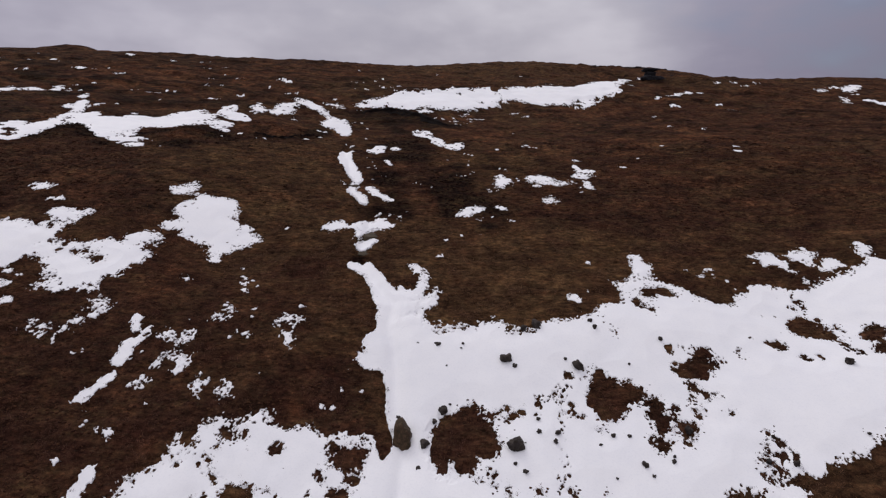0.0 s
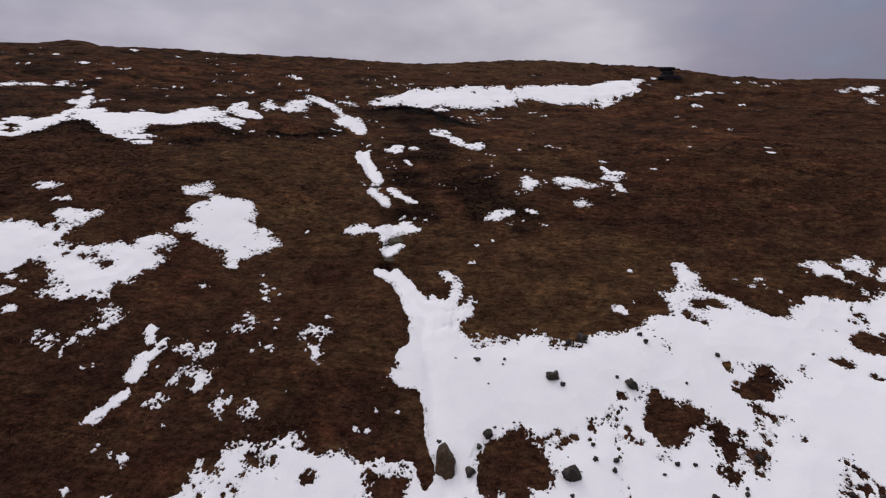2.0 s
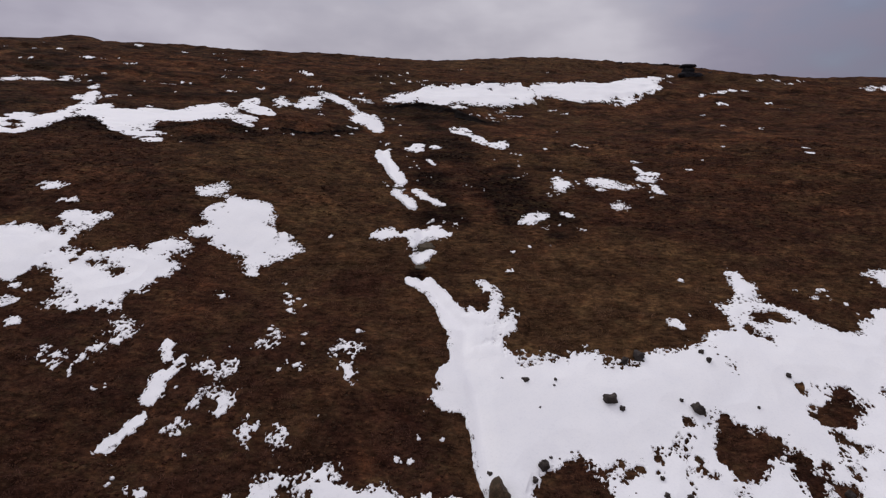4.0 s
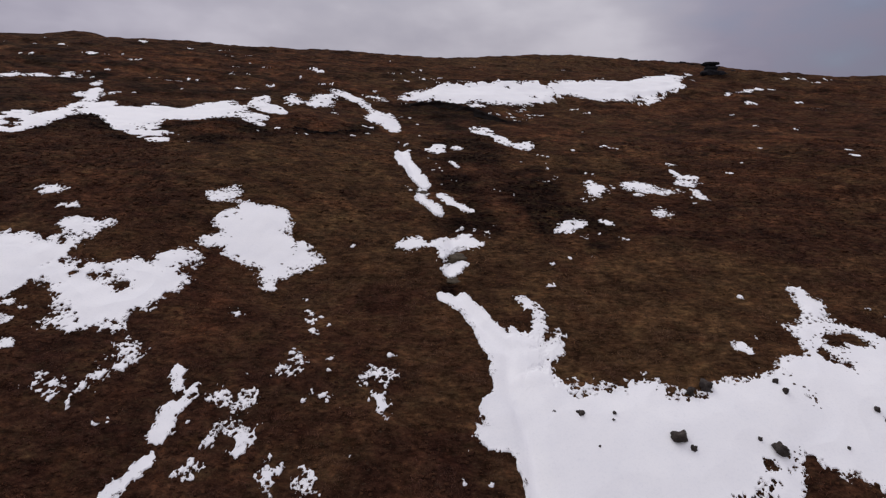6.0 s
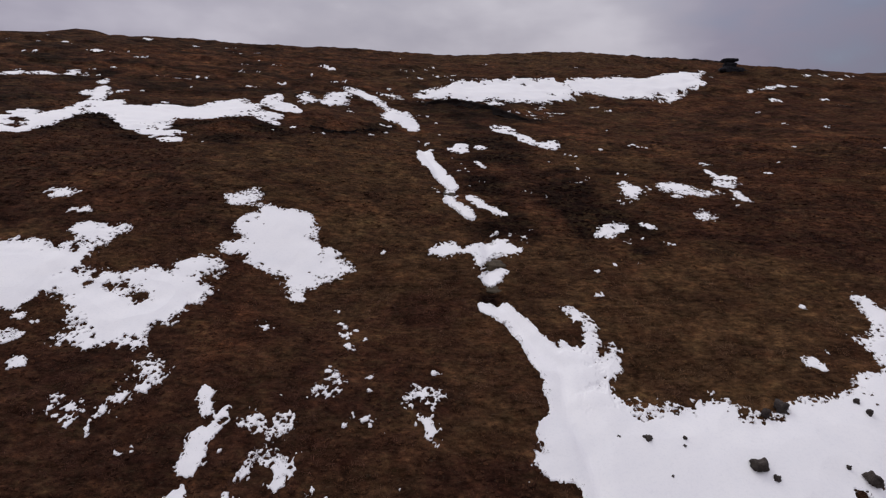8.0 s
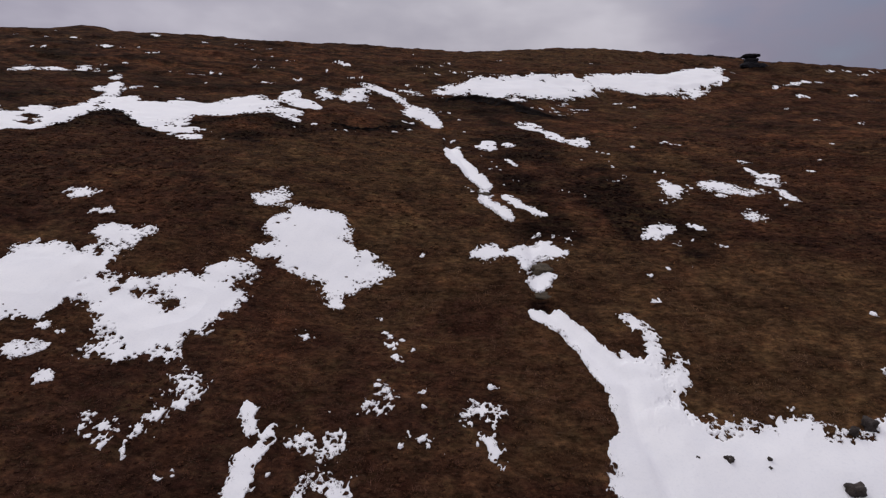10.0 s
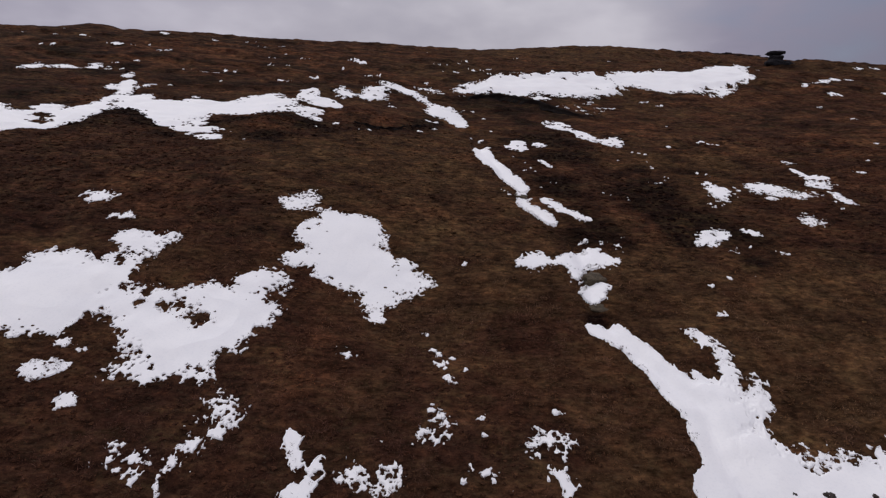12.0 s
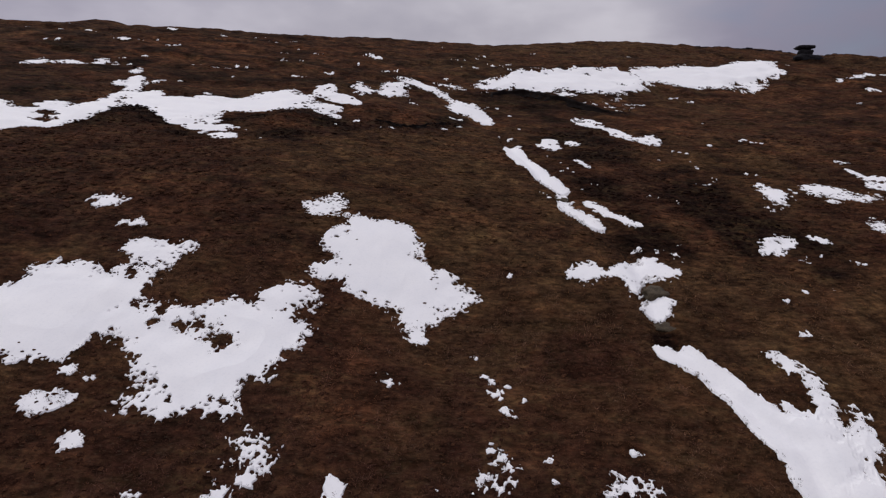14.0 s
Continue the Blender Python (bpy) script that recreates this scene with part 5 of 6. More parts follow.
FLECK_RIDGE = [(-79.4, 216.9, 0.83), (-79.7, 221.8, 1.09), (-66, 181.8, 0.59), (-65.5, 182.7, 0.59), (-78.1, 225.1, 0.61), (-62.3, 184.9, 0.69), (-58.7, 160.6, 0.49), (-58, 157.4, 0.49), (-56.4, 155.1, 0.33), (-59.1, 165.5, 0.35), (-57.9, 172.4, 0.45), (-53, 168.2, 0.52), (-51.5, 168.4, 0.52), (-53, 157.2, 0.64), (-52.3, 144.9, 0.51), (-51.3, 144.8, 0.51), (-50.5, 145.1, 0.36), (-48.3, 148, 0.44), (-47, 149.2, 0.52), (-46.2, 150.8, 0.45), (-43.7, 162, 0.57), (-41.1, 169.7, 0.78), (-39.7, 168.8, 0.77), (-42.9, 170.3, 0.35), (-45.3, 174.4, 0.36), (-45.8, 161.5, 0.33)]
FLECK_SADDLE = [(-37, 154.8, 0.47), (-35.8, 155.4, 0.47), (-29.9, 162.6, 0.49), (-57.7, 141.3, 0.51), (-27.3, 211.8, 0.44), (-23.8, 176.1, 0.62), (-22.5, 166.4, 0.42), (-21.2, 178.3, 0.82), (-19.5, 181.3, 0.83), (-17.7, 184.7, 0.57), (-13.6, 174.8, 0.7), (-12.3, 178, 0.64), (-15.7, 172.2, 0.52), (-16.6, 173.4, 0.35), (-19.8, 167.6, 0.42), (-3.1, 213.4, 0.78), (-1.9, 214.2, 0.45), (26.9, 223.4, 0.48), (-12.9, 169.7, 0.6), (-7, 172.2, 0.52), (-5, 173.1, 0.44), (-9.7, 169.6, 0.43), (-25.6, 153.6, 0.38), (-31, 134.3, 0.45), (-30.5, 131.6, 0.38), (-29.8, 131, 0.38), (-38.5, 132, 0.38), (-39.4, 132.9, 0.39), (-37.2, 124.2, 0.35)]
FLECK_SLOPE = [(-49.6, 107.8, 0.29), (-48.7, 107.4, 0.25), (-46.6, 104.2, 0.27), (-46.2, 104.3, 0.24), (-37.1, 117.1, 0.39), (-38.9, 113.7, 0.33), (-33.5, 115.3, 0.33), (-32.1, 115.7, 0.33), (-31.1, 115.9, 0.38), (-25.4, 118.7, 0.39), (-24.9, 118.9, 0.33), (-23.2, 121.5, 0.4), (-24.5, 125.9, 0.47), (-23.2, 126, 0.3), (-14.8, 123.2, 0.23), (-15.6, 131.5, 0.31), (-17.8, 118.5, 0.33), (-16.5, 116.9, 0.33), (-13.3, 119.8, 0.22), (-15.9, 112, 0.45), (-16.1, 110.3, 0.35)]
FLECK_GULLY = [(-11.1, 103.7, 0.26), (-10.8, 102.3, 0.26), (-10.4, 104.7, 0.19), (-10.4, 102, 0.19), (-9.5, 98.6, 0.25), (-9, 98.7, 0.25), (-10.6, 97.1, 0.19), (-14.8, 94.7, 0.23), (-15.1, 95.2, 0.19), (-14.6, 94, 0.19), (-15.4, 95.5, 0.19), (-11.6, 105.7, 0.19), (-12.9, 108.1, 0.2), (-12, 102.6, 0.19), (-12.5, 93.3, 0.19), (-8.9, 84.4, 0.19), (-8.3, 83.9, 0.2), (-7.5, 84.8, 0.19), (-7, 83.7, 0.19), (-4.9, 85.1, 0.19), (-5.6, 83.2, 0.19), (-5.8, 82.1, 0.19), (-19.2, 135.6, 0.45), (-18.3, 135.9, 0.39), (-17.4, 136.2, 0.39)]
FLECK_HEATH = [(3.8, 113.2, 0.27), (4.5, 112.7, 0.38), (5, 111.9, 0.31), (4.2, 108.7, 0.21), (4.1, 107.4, 0.2), (4.2, 106.4, 0.28), (4.3, 105.7, 0.24), (4.6, 105.4, 0.19), (0.7, 109, 0.2), (1.1, 108.8, 0.19), (4.8, 102.3, 0.27), (4.5, 101.2, 0.23), (1.9, 100.5, 0.26), (2.8, 100, 0.19), (3.5, 100.1, 0.19), (-4.5, 95.8, 0.19), (-4, 96, 0.19), (-3.6, 95.9, 0.19), (-3.4, 95.6, 0.19), (-1.6, 95.1, 0.24), (-1.6, 94.6, 0.19), (-0.2, 98.1, 0.19), (-0.6, 98.1, 0.19), (0.3, 97.8, 0.19), (14.2, 131.4, 0.45)]
FLECK_MOOR = [(11.8, 98.3, 0.26), (11.6, 99.1, 0.19), (10.6, 95.9, 0.19), (6.9, 93.8, 0.21), (7.1, 93.3, 0.21), (8, 93.4, 0.19), (10, 103.8, 0.24), (10.3, 103.4, 0.2), (10.6, 103, 0.24), (9.3, 104.5, 0.2), (19.6, 98.5, 0.27), (19.9, 97.9, 0.23), (19.9, 97.3, 0.2), (20.6, 97, 0.2), (20.6, 94.7, 0.19), (20.4, 93, 0.19), (23.1, 109.8, 0.27), (23.5, 109.6, 0.27), (23.8, 109.3, 0.22), (28.9, 105.7, 0.26), (29.4, 105.4, 0.26), (29.9, 105.2, 0.26), (14.8, 119, 0.42), (15.5, 119.7, 0.35), (16.1, 118.4, 0.3), (16.7, 118.5, 0.3), (17.1, 118.2, 0.23), (10, 117.1, 0.29), (33.7, 110.3, 0.3)]
FLECK_TUSSOCK = [(15.7, 91.6, 0.21), (15.4, 91.9, 0.19), (5.3, 83.6, 0.21), (4.6, 82.9, 0.24), (4.9, 83.3, 0.19), (7.6, 83.1, 0.21), (8, 82.9, 0.19), (8.5, 83.1, 0.25), (8.9, 82.7, 0.19), (9.3, 82.6, 0.19), (6.6, 83.6, 0.19), (-39.2, 58.6, 0.19), (-37.9, 57.8, 0.19), (-36.1, 57.1, 0.19), (-35.8, 56.4, 0.19), (-36.8, 57.7, 0.19), (-37.3, 58.4, 0.19), (-39, 59.2, 0.19), (-34.7, 57.3, 0.19), (-35.1, 60.7, 0.19), (-33.1, 62.1, 0.19)]
FLECK_BANK = [(-0.5, 142.6, 0.42), (4.3, 146.3, 0.36), (5.6, 147.8, 0.36), (6.2, 145.1, 0.43), (2.9, 141.8, 0.35), (4.7, 140.4, 0.42), (6.2, 141.8, 0.35), (3.6, 139.6, 0.42), (2.6, 138.9, 0.34), (7.3, 145.5, 0.29), (8.8, 145.1, 0.29), (15.3, 152.9, 0.55), (16.5, 154, 0.55), (17.6, 153.9, 0.47), (17.6, 150, 0.45), (18.7, 151, 0.47), (19.9, 151.9, 0.47), (3.7, 146.1, 0.29), (2.5, 143.9, 0.29), (-1.2, 142.9, 0.35), (1.8, 141, 0.27)]
FLECK_WEST = [(-29.5, 49, 0.19), (-29.6, 48.8, 0.19), (-29.4, 49.3, 0.19), (-28.9, 48.6, 0.19), (-28.8, 48.3, 0.19), (-29.8, 50.4, 0.19), (-22.8, 56.2, 0.19), (-22.8, 55.9, 0.19), (-21, 52.8, 0.19), (-20.7, 53, 0.19), (-21.5, 53.6, 0.19), (-20.4, 53.1, 0.19), (-18.8, 58.5, 0.19), (-18.4, 58.2, 0.19), (-17.5, 57.6, 0.19), (-19.7, 58.8, 0.19), (-25.2, 50.4, 0.19), (-24.8, 50.4, 0.19), (-26.7, 47.8, 0.19), (-26.3, 47.7, 0.19), (-26.2, 46.9, 0.19), (-29.2, 45.2, 0.19), (-29.3, 44.9, 0.19), (-33.2, 55.1, 0.19), (-32.6, 54.8, 0.19), (-32.7, 55.5, 0.19), (-17.7, 53.9, 0.19), (-16.5, 54.2, 0.19), (-20.7, 51.2, 0.19), (-19.8, 52.1, 0.19)]
FLECK_FAR = [(140, 235.1, 0.81), (142, 236.2, 0.96), (142.6, 234.7, 0.81), (86, 190.9, 0.74), (91.2, 188.9, 0.74), (92.5, 189.1, 0.74), (90.3, 189.6, 0.49), (112.1, 176.1, 0.49)]

BARE_J = [(-74.1, 108, 0.5), (-72.2, 106.3, 0.9), (-71.1, 105.6, 0.9), (-70.9, 103.6, 0.7), (-70, 103.2, 0.8), (-68.6, 117.7, 0.7), (-76, 113, 0.7), (-64.3, 121.5, 0.7), (-42, 124.3, 0.8), (-40.5, 123.4, 0.8)]
BARE_K = [(17.2, 162.8, 1.1), (19.7, 165.3, 1), (15.1, 163.5, 0.8), (26.6, 162.6, 1.2), (23.7, 161.1, 1.4), (35.3, 168.5, 1), (34.6, 163.8, 1.1), (31.4, 161.6, 1.1), (39.7, 169, 1), (39.4, 165.3, 1), (-4, 149.8, 0.7), (-2.5, 149.4, 0.7)]
BARE_L = [(20.4, 63.3, 0.42), (20, 64.1, 0.45), (21.2, 63, 0.3), (23.7, 66.2, 0.6), (-38.3, 68.8, 0.5), (-37.8, 69.1, 0.42), (-39, 69.3, 0.42), (-41.6, 70.1, 0.45), (-41, 69.9, 0.42), (-39.8, 70.2, 0.3), (-40.4, 70.8, 0.3), (-43.2, 71.4, 0.3), (-44.3, 72.1, 0.35), (-27.6, 80.9, 0.2), (-26.9, 80.7, 0.3), (-32.7, 82.7, 0.3), (-33.5, 81.9, 0.25)]
BARE = [(-10.2, 72.0, 0.55), *BARE_L, *BARE_J, *BARE_K, *BARE_A, *BARE_B, *BARE_C, *BARE_D, *BARE_E, *BARE_F, *BARE_G, *BARE_H, *BARE_I]


def creased(x, y, size, seed):
    """Noise with rounded lows and sharp narrow highs, mean about zero."""
    return 0.6 - 2.1 * np.abs(turned_noise(x, y, size, seed))


def clumps(x, y, size, seed):
    """Scattered round plants: distance to the nearest one's middle in metres, and a number of its own between 0 and 1."""
    i, j = np.floor(x / size).astype(np.int64), np.floor(y / size).astype(np.int64)
    near, own = np.full(np.shape(x), 1e9), np.zeros(np.shape(x))
    for a in (-1, 0, 1):
        for b in (-1, 0, 1):
            h = ((i + a) * 374761393 + (j + b) * 668265263 + seed * 974634777) & 0x7FFFFFFF
            h = ((h ^ (h >> 13)) * 1274126177) & 0x7FFFFFFF
            h = h ^ (h >> 16)
            px = (i + a + (h & 1023) / 1023.0) * size
            py = (j + b + ((h >> 10) & 1023) / 1023.0) * size
            d = np.hypot(x - px, y - py)
            closer = d < near
            near, own = np.where(closer, d, near), np.where(closer, ((h >> 20) & 1023) / 1023.0, own)
    return near, own


def fringe(x, y):
    """Ragged melting edge: finer where the slope is near, coarser towards the ridge."""
    w = np.clip((y - 95) / 50, 0, 1)
    u = x * (1.1 + 0.9 * w)
    near = 0.16 * turned_noise(u, y, 1.4, 21) + 0.2 * creased(u, y, 1.1, 22) + 0.22 * creased(u, y, 0.5, 25) + 0.16 * creased(u, y, 0.24, 35)
    # under the ridge the edge runs out in long teeth up and down the slope
    top = np.clip((y - 125) / 30, 0, 1)
    v = y * (1 - 0.55 * top)
    far = 0.3 * turned_noise(u, y, 5.0, 26) + 0.4 * creased(u, v, 3.0, 27) + 0.4 * creased(u, v, 1.3, 28) + 0.4 * turned_noise(u, v, 0.6, 47)
    far = far * (1 + 1.1 * top)
    calm = np.clip(gully_distance(x, y) / 3.5, np.where(y < 74, 0.32, 0.8), 1)
    return (near * (1 - w) + far * w) * calm


def snow_depth_field(x, y, lobes, ragged=1.0, smooth_too=False):
    """Metres inside (+) the edge of the snow, with plants standing in the thin rim and crumbs lying outside it."""
    n = fringe(x, y)
    bare = lobe_field(x, y, BARE)
    inner = lobe_field(x, y, lobes)
    body = np.minimum(inner, -bare)
    large = max(lobe[2] for lobe in lobes) > 1.4
    f = np.minimum(inner + (0.06 if large else 0.0) + ragged * n, -bare + 0.05 + 0.9 * n)
    size = 1 + 1.4 * np.clip((y - 92) / 40, 0, 1)
    calm = np.clip(gully_distance(x, y) / 3.5, np.where(y < 74, 0.15, 0.7), 1) * min(ragged, 2.0)
    crumb = creased(x * 1.1 / size, y / size, 0.45, 30) + 0.6 * turned_noise(x * 1.1 / size, y / size, 0.3, 37)
    calm = calm * np.clip(0.45 + 0.9 * turned_noise(x, y, 3.6, 39), 0, 1) * np.clip(1.6 - y / 100, 0.45, 1)
    out = np.clip(1 - np.abs(f + 0.3) / (0.6 * size), 0, 1) * calm
    f = f + 1.3 * size * np.maximum(crumb - 0.42, 0) * out
    # round heather plants standing in the rim, in crowds, thinning out towards the middle of the snow
    crowd = np.clip(0.35 + 0.95 * turned_noise(x, y, 3.1, 33) + 0.3 * turned_noise(x, y, 1.2, 38), 0.02, 1)
    crowd = np.maximum(crowd, 0.9 * np.exp(-(((x - 2) / 3.2) ** 2) - ((y - 60.2) / 1.4) ** 2))
    if ragged > 1.5:
        crowd = np.maximum(crowd, 0.75)
    reach = (0.18 + 1.15 * crowd) * size
    open_snow = np.clip((gully_distance(x, y) - 1.6) / 2.5, 0.25 * (y > 78) * (y < 84), 1) * (1 - 0.6 * np.clip((y - 90) / 20, 0, 1))
    bitten = 0.06 * turned_noise(x, y, 0.14, 36) + 0.07 * turned_noise(x * 0.6, y, 0.28, 29)
    if ragged > 1.5:
        f = f + 0.12
    most = max(lobe[2] for lobe in lobes)
    crowded = 1.0 if ragged > 1.5 else min((most / 1.4) ** 2, 1.0) * (most > 0.9)
    for width, seed in ((0.36, 61), (0.22, 62)):
        d, own = clumps(x * 0.9 / size, y / size, width, seed)
        d = d + bitten
        share = np.clip(1.0 - np.minimum(inner, 0.25 - 2.2 * bare) / reach, 0, 1) * (0.12 + 0.75 * crowd) * open_snow * min(ragged, 0.9) * crowded
        radius = width * (0.22 + 0.3 * ((own * 7.31) % 1.0))
        f = np.where(own < share, np.minimum(f, 2.4 * (d - radius) * size), f)
    return (f, body) if smooth_too else f


def furrows(x, y):
    """Long soft steps in the snow, winding down the gully."""
    d = gully_side(x, y)
    side = d + 0.35 * turned_noise(x, y, 1.6, 65)
    wind = 0.8 * turned_noise(y * 0 + 3.0, y, 7.0, 48)
    steps = np.tanh((side - 0.5 - wind) / 0.4) + 0.8 * np.tanh((side - 1.7 - 0.6 * wind) / 0.4)
    return (steps + 1.8) * np.exp(-((d / 3.6) ** 2)) * np.clip((72 - y) / 6, 0, 1)


def snow_surface(x, y, f, body, deep):
    """The snow's top, thin at the rim; outside its edge it dives under the turf."""
    rim = 0.05 + 0.08 * np.clip((y - 100) / 60, 0, 1)
    lift = np.where(f > 0, rim + np.maximum(deep - rim, 0.02) * np.clip((body - 0.2) / 1.8, 0, 1) ** 1.5, rim + 1.2 * f)
    far = np.clip((y - 100) / 80, 0, 1)
    z = smooth_land(x, y) - 0.32 * np.exp(-(gully_distance(x + 0.5 * turned_noise(x, y, 4.0, 31), y) / 0.7) ** 2)
    z = z + (0.10 + 0.3 * far) * turned_noise(x, y, 7.0, 1) * np.clip((y - 60) / 60, 0.2, 1)
    z = z + ledge_height(x, y)
    even = 1 - 0.65 * np.clip(body / 1.5, 0, 1)
    return z + (0.07 * even + 0.26 * far) * turned_noise(x, y, 2.4, 2) + 0.07 * even * turned_noise(x, y, 1.1, 3) + 0.01 + lift + 0.075 * furrows(x, y) * np.clip(f / 0.8, 0, 1)


def snow_sheet(x0, x1, y0, y1, step, lobes, deep, ragged):
    xs, ys = np.arange(x0, x1 + step, step * 0.8), np.arange(y0, y1 + step, step * 1.25)
    X, Y = np.meshgrid(xs, ys)
    F, body = snow_depth_field(X, Y, lobes, ragged, True)
    Z = snow_surface(X, Y, F, body, deep)
    keep = F > -0.26
    quad = keep[:-1, :-1] & keep[1:, :-1] & keep[:-1, 1:] & keep[1:, 1:]
    n = len(xs)
    j, i = np.nonzero(quad)
    a = j * n + i
    faces = np.stack([a, a + 1, a + n + 1, a + n], 1)
    used, back = np.unique(faces, return_inverse=True)
    verts = np.stack([X.ravel(), Y.ravel(), Z.ravel()], 1)[used]
    return verts, back.reshape(faces.shape)


def islands(count, faces):
    """A number for each connected piece, by face."""
    mark = np.arange(count)
    while True:
        low = mark[faces].min(1)
        old = mark.copy()
        for k in range(faces.shape[1]):
            np.minimum.at(mark, faces[:, k], low)
        mark = mark[mark]
        if (mark == old).all():
            return mark[faces[:, 0]]


CRUMBS = []


def add_crumbs(verts, faces):
    used, back = np.unique(faces, return_inverse=True)
    CRUMBS.append((verts[used], back.reshape(faces.shape)))


def snow_patch(name, label, lobes, deep=0.2, ragged=1.0):
    """One snow patch; the crumbs that its melting edge has left behind are gathered apart."""
    if max(lobe[2] for lobe in lobes) < (2.2 if lobes[0][1] > 76 else 1.3) and lobes[0][1] > 66 and ragged < 1.5:
        ragged = min(1.4 * ragged, 1.3)
    l = np.array(lobes)
    x0, y0 = (l[:, :2] - l[:, 2:] - 1.2).min(0)
    x1, y1 = (l[:, :2] + l[:, 2:] + 1.2).max(0)
    middle = (y0 + y1) / 2
    step = 0.085 if middle >= 85 and middle < 112 else 0.14 if middle >= 112 else 0.07 if x1 - x0 > 60 else 0.05
    verts, faces = snow_sheet(x0, x1, y0, y1, step, lobes, deep, ragged)
    if len(faces) == 0:
        return None
    mark = islands(len(verts), faces)
    kinds, sizes = np.unique(mark, return_counts=True)
    main = mark == kinds[np.argmax(sizes)]
    if (~main).any():
        add_crumbs(verts, faces[~main])
    used, back = np.unique(faces[main], return_inverse=True)
    ob = new(name, mesh_from(name, verts[used], back.reshape(-1, 4), SNOW))
    return tagged(ob, label, "snow patch", "snow patches on the moor")


def snow_flecks(lobes, deep=0.12):
    """Small left-over flecks, each a thing of its own."""
    for lx, ly, r in lobes:
        r = r * (0.86 if ly > 120 else 1.0)
        step = 0.045 if ly < 85 else 0.08 if ly < 112 else 0.13
        verts, faces = snow_sheet(lx - r - 0.5, lx + r + 0.5, ly - r - 0.5, ly + r + 0.5, step, [(lx, ly, r)], deep, 1.0 if r > 0.5 else 0.9)
        if len(faces) == 0:
            continue
        mark = islands(len(verts), faces)
        kinds, sizes = np.unique(mark, return_counts=True)
        main = mark == kinds[np.argmax(sizes)]
        if (~main).any():
            add_crumbs(verts, faces[~main])
        used, back = np.unique(faces[main], return_inverse=True)
        where = "thin grass" if ly < 80 else "dark heather" if ly < 118 else "peat near the ridge"
        ob = new("snow_fleck", mesh_from("snow_fleck", verts[used], back.reshape(-1, 4), SNOW))
        tagged(ob, "small fleck of thawing snow in " + where, "snow patch", "flecks of snow")


def gather_crumbs():
    shift, vs, fs = 0, [], []
    for v, f in CRUMBS:
        vs.append(v)
        fs.append(f + shift)
        shift += len(v)
    me = mesh_from("snow_crumbs", np.concatenate(vs), np.concatenate(fs), SNOW)
    return tagged(new("snow_crumbs", me), "scattered crumbs of thawing snow in the grass", "snow", kind="stuff")


# ---- the ground: one sheet to the horizon, finest where the camera passes ----
def spaced(*stretches):
    """Grid lines: stretches of (from, to, step), then ever wider to 3 km on both sides."""
    mid = np.concatenate([np.arange(lo, hi, step) for lo, hi, step in stretches])
    out, v, step = [], stretches[-1][1], stretches[-1][2]
    while v < 3000:
        out.append(v)
        step *= 1.14
        v += step
    low, v, step = [], stretches[0][0], stretches[0][2]
    while v > -3000:
        step *= 1.14
        v -= step
        low.append(v)
    return np.concatenate([low[::-1], mid, out, [3000.0]])


def build_ground():
    xs = spaced((-140, -58, 0.8), (-58, 58, 0.26), (58, 150, 0.8))
    ys = spaced((36, 96, 0.25), (96, 150, 0.42), (150, 285, 0.8))
    X, Y = np.meshgrid(xs, ys)
    Z = land(X, Y)
    n = len(xs)
    j, i = np.meshgrid(np.arange(len(ys) - 1), np.arange(n - 1), indexing="ij")
    a = (j * n + i).ravel()
    me = mesh_from("ground", np.stack([X.ravel(), Y.ravel(), Z.ravel()], 1), np.stack([a, a + 1, a + n + 1, a + n], 1), MOOR, True)
    set_cover(me, X.ravel(), Y.ravel())
    return tagged(new("ground", me), "steep brown moorland hillside of heather, bent grass and peat", "ground", kind="structure")


build_ground()

# ---- the snow ----
snow_patch("snow_field", "broad wet white snowfield filling a stream gully and lower slope", GREAT_FIELD, 0.18)
snow_patch("snow_field", "large ragged snowfield with dark heather showing through", WEST_FIELD_SNOW, 0.2, 1.35)
snow_patch("snow_field", "white snow patch tapering to a point on grass", MIDDLE_FIELD_SNOW, 0.14, 1.0)
snow_patch("snow_patch", "ragged patch of old snow among dark heather", M2_SNOW, 0.11, 0.9)
snow_patch("snow_patch", "small patch of old snow among dark heather", WA_SNOW, 0.11, 0.9)
snow_patch("snow_patch", "small patch of old snow among dark heather", WB_SNOW, 0.11, 0.9)
snow_patch("snow_patch", "small patch of thin old snow among brown grass", WC_SNOW, 0.11, 0.5)
snow_patch("snow_patch", "ragged patch of thin old snow among brown grass", WD_SNOW, 0.1, 1.2)
snow_patch("snow_patch", "small patch of thin old snow among brown grass", WF_SNOW, 0.11, 0.6)
snow_patch("snow_patch", "ragged patch of thin old snow among brown grass", WF2_SNOW, 0.11, 0.7)
snow_patch("snow_patch", "small patch of thin old snow among brown grass", WI1_SNOW, 0.1, 1.6)
snow_patch("snow_patch", "ragged patch of thin old snow among brown grass", WI2_SNOW, 0.1, 1.6)
snow_patch("snow_patch", "ragged patch of thin old snow among brown grass", WI3_SNOW, 0.1, 1.6)
snow_patch("snow_patch", "ragged patch of thin old snow among brown grass", WI5_SNOW, 0.1, 1.6)
snow_patch("snow_patch", "small patch of thin old snow among brown grass", WI6_SNOW, 0.1, 1.3)
snow_patch("snow_patch", "ragged patch of thin old snow among brown grass", WJ_SNOW, 0.1, 1.6)
snow_patch("snow_patch", "ragged patch of thin old snow among brown grass", WK1_SNOW, 0.1, 1.6)
snow_patch("snow_patch", "small patch of thin old snow among brown grass", WK2_SNOW, 0.1, 1.3)
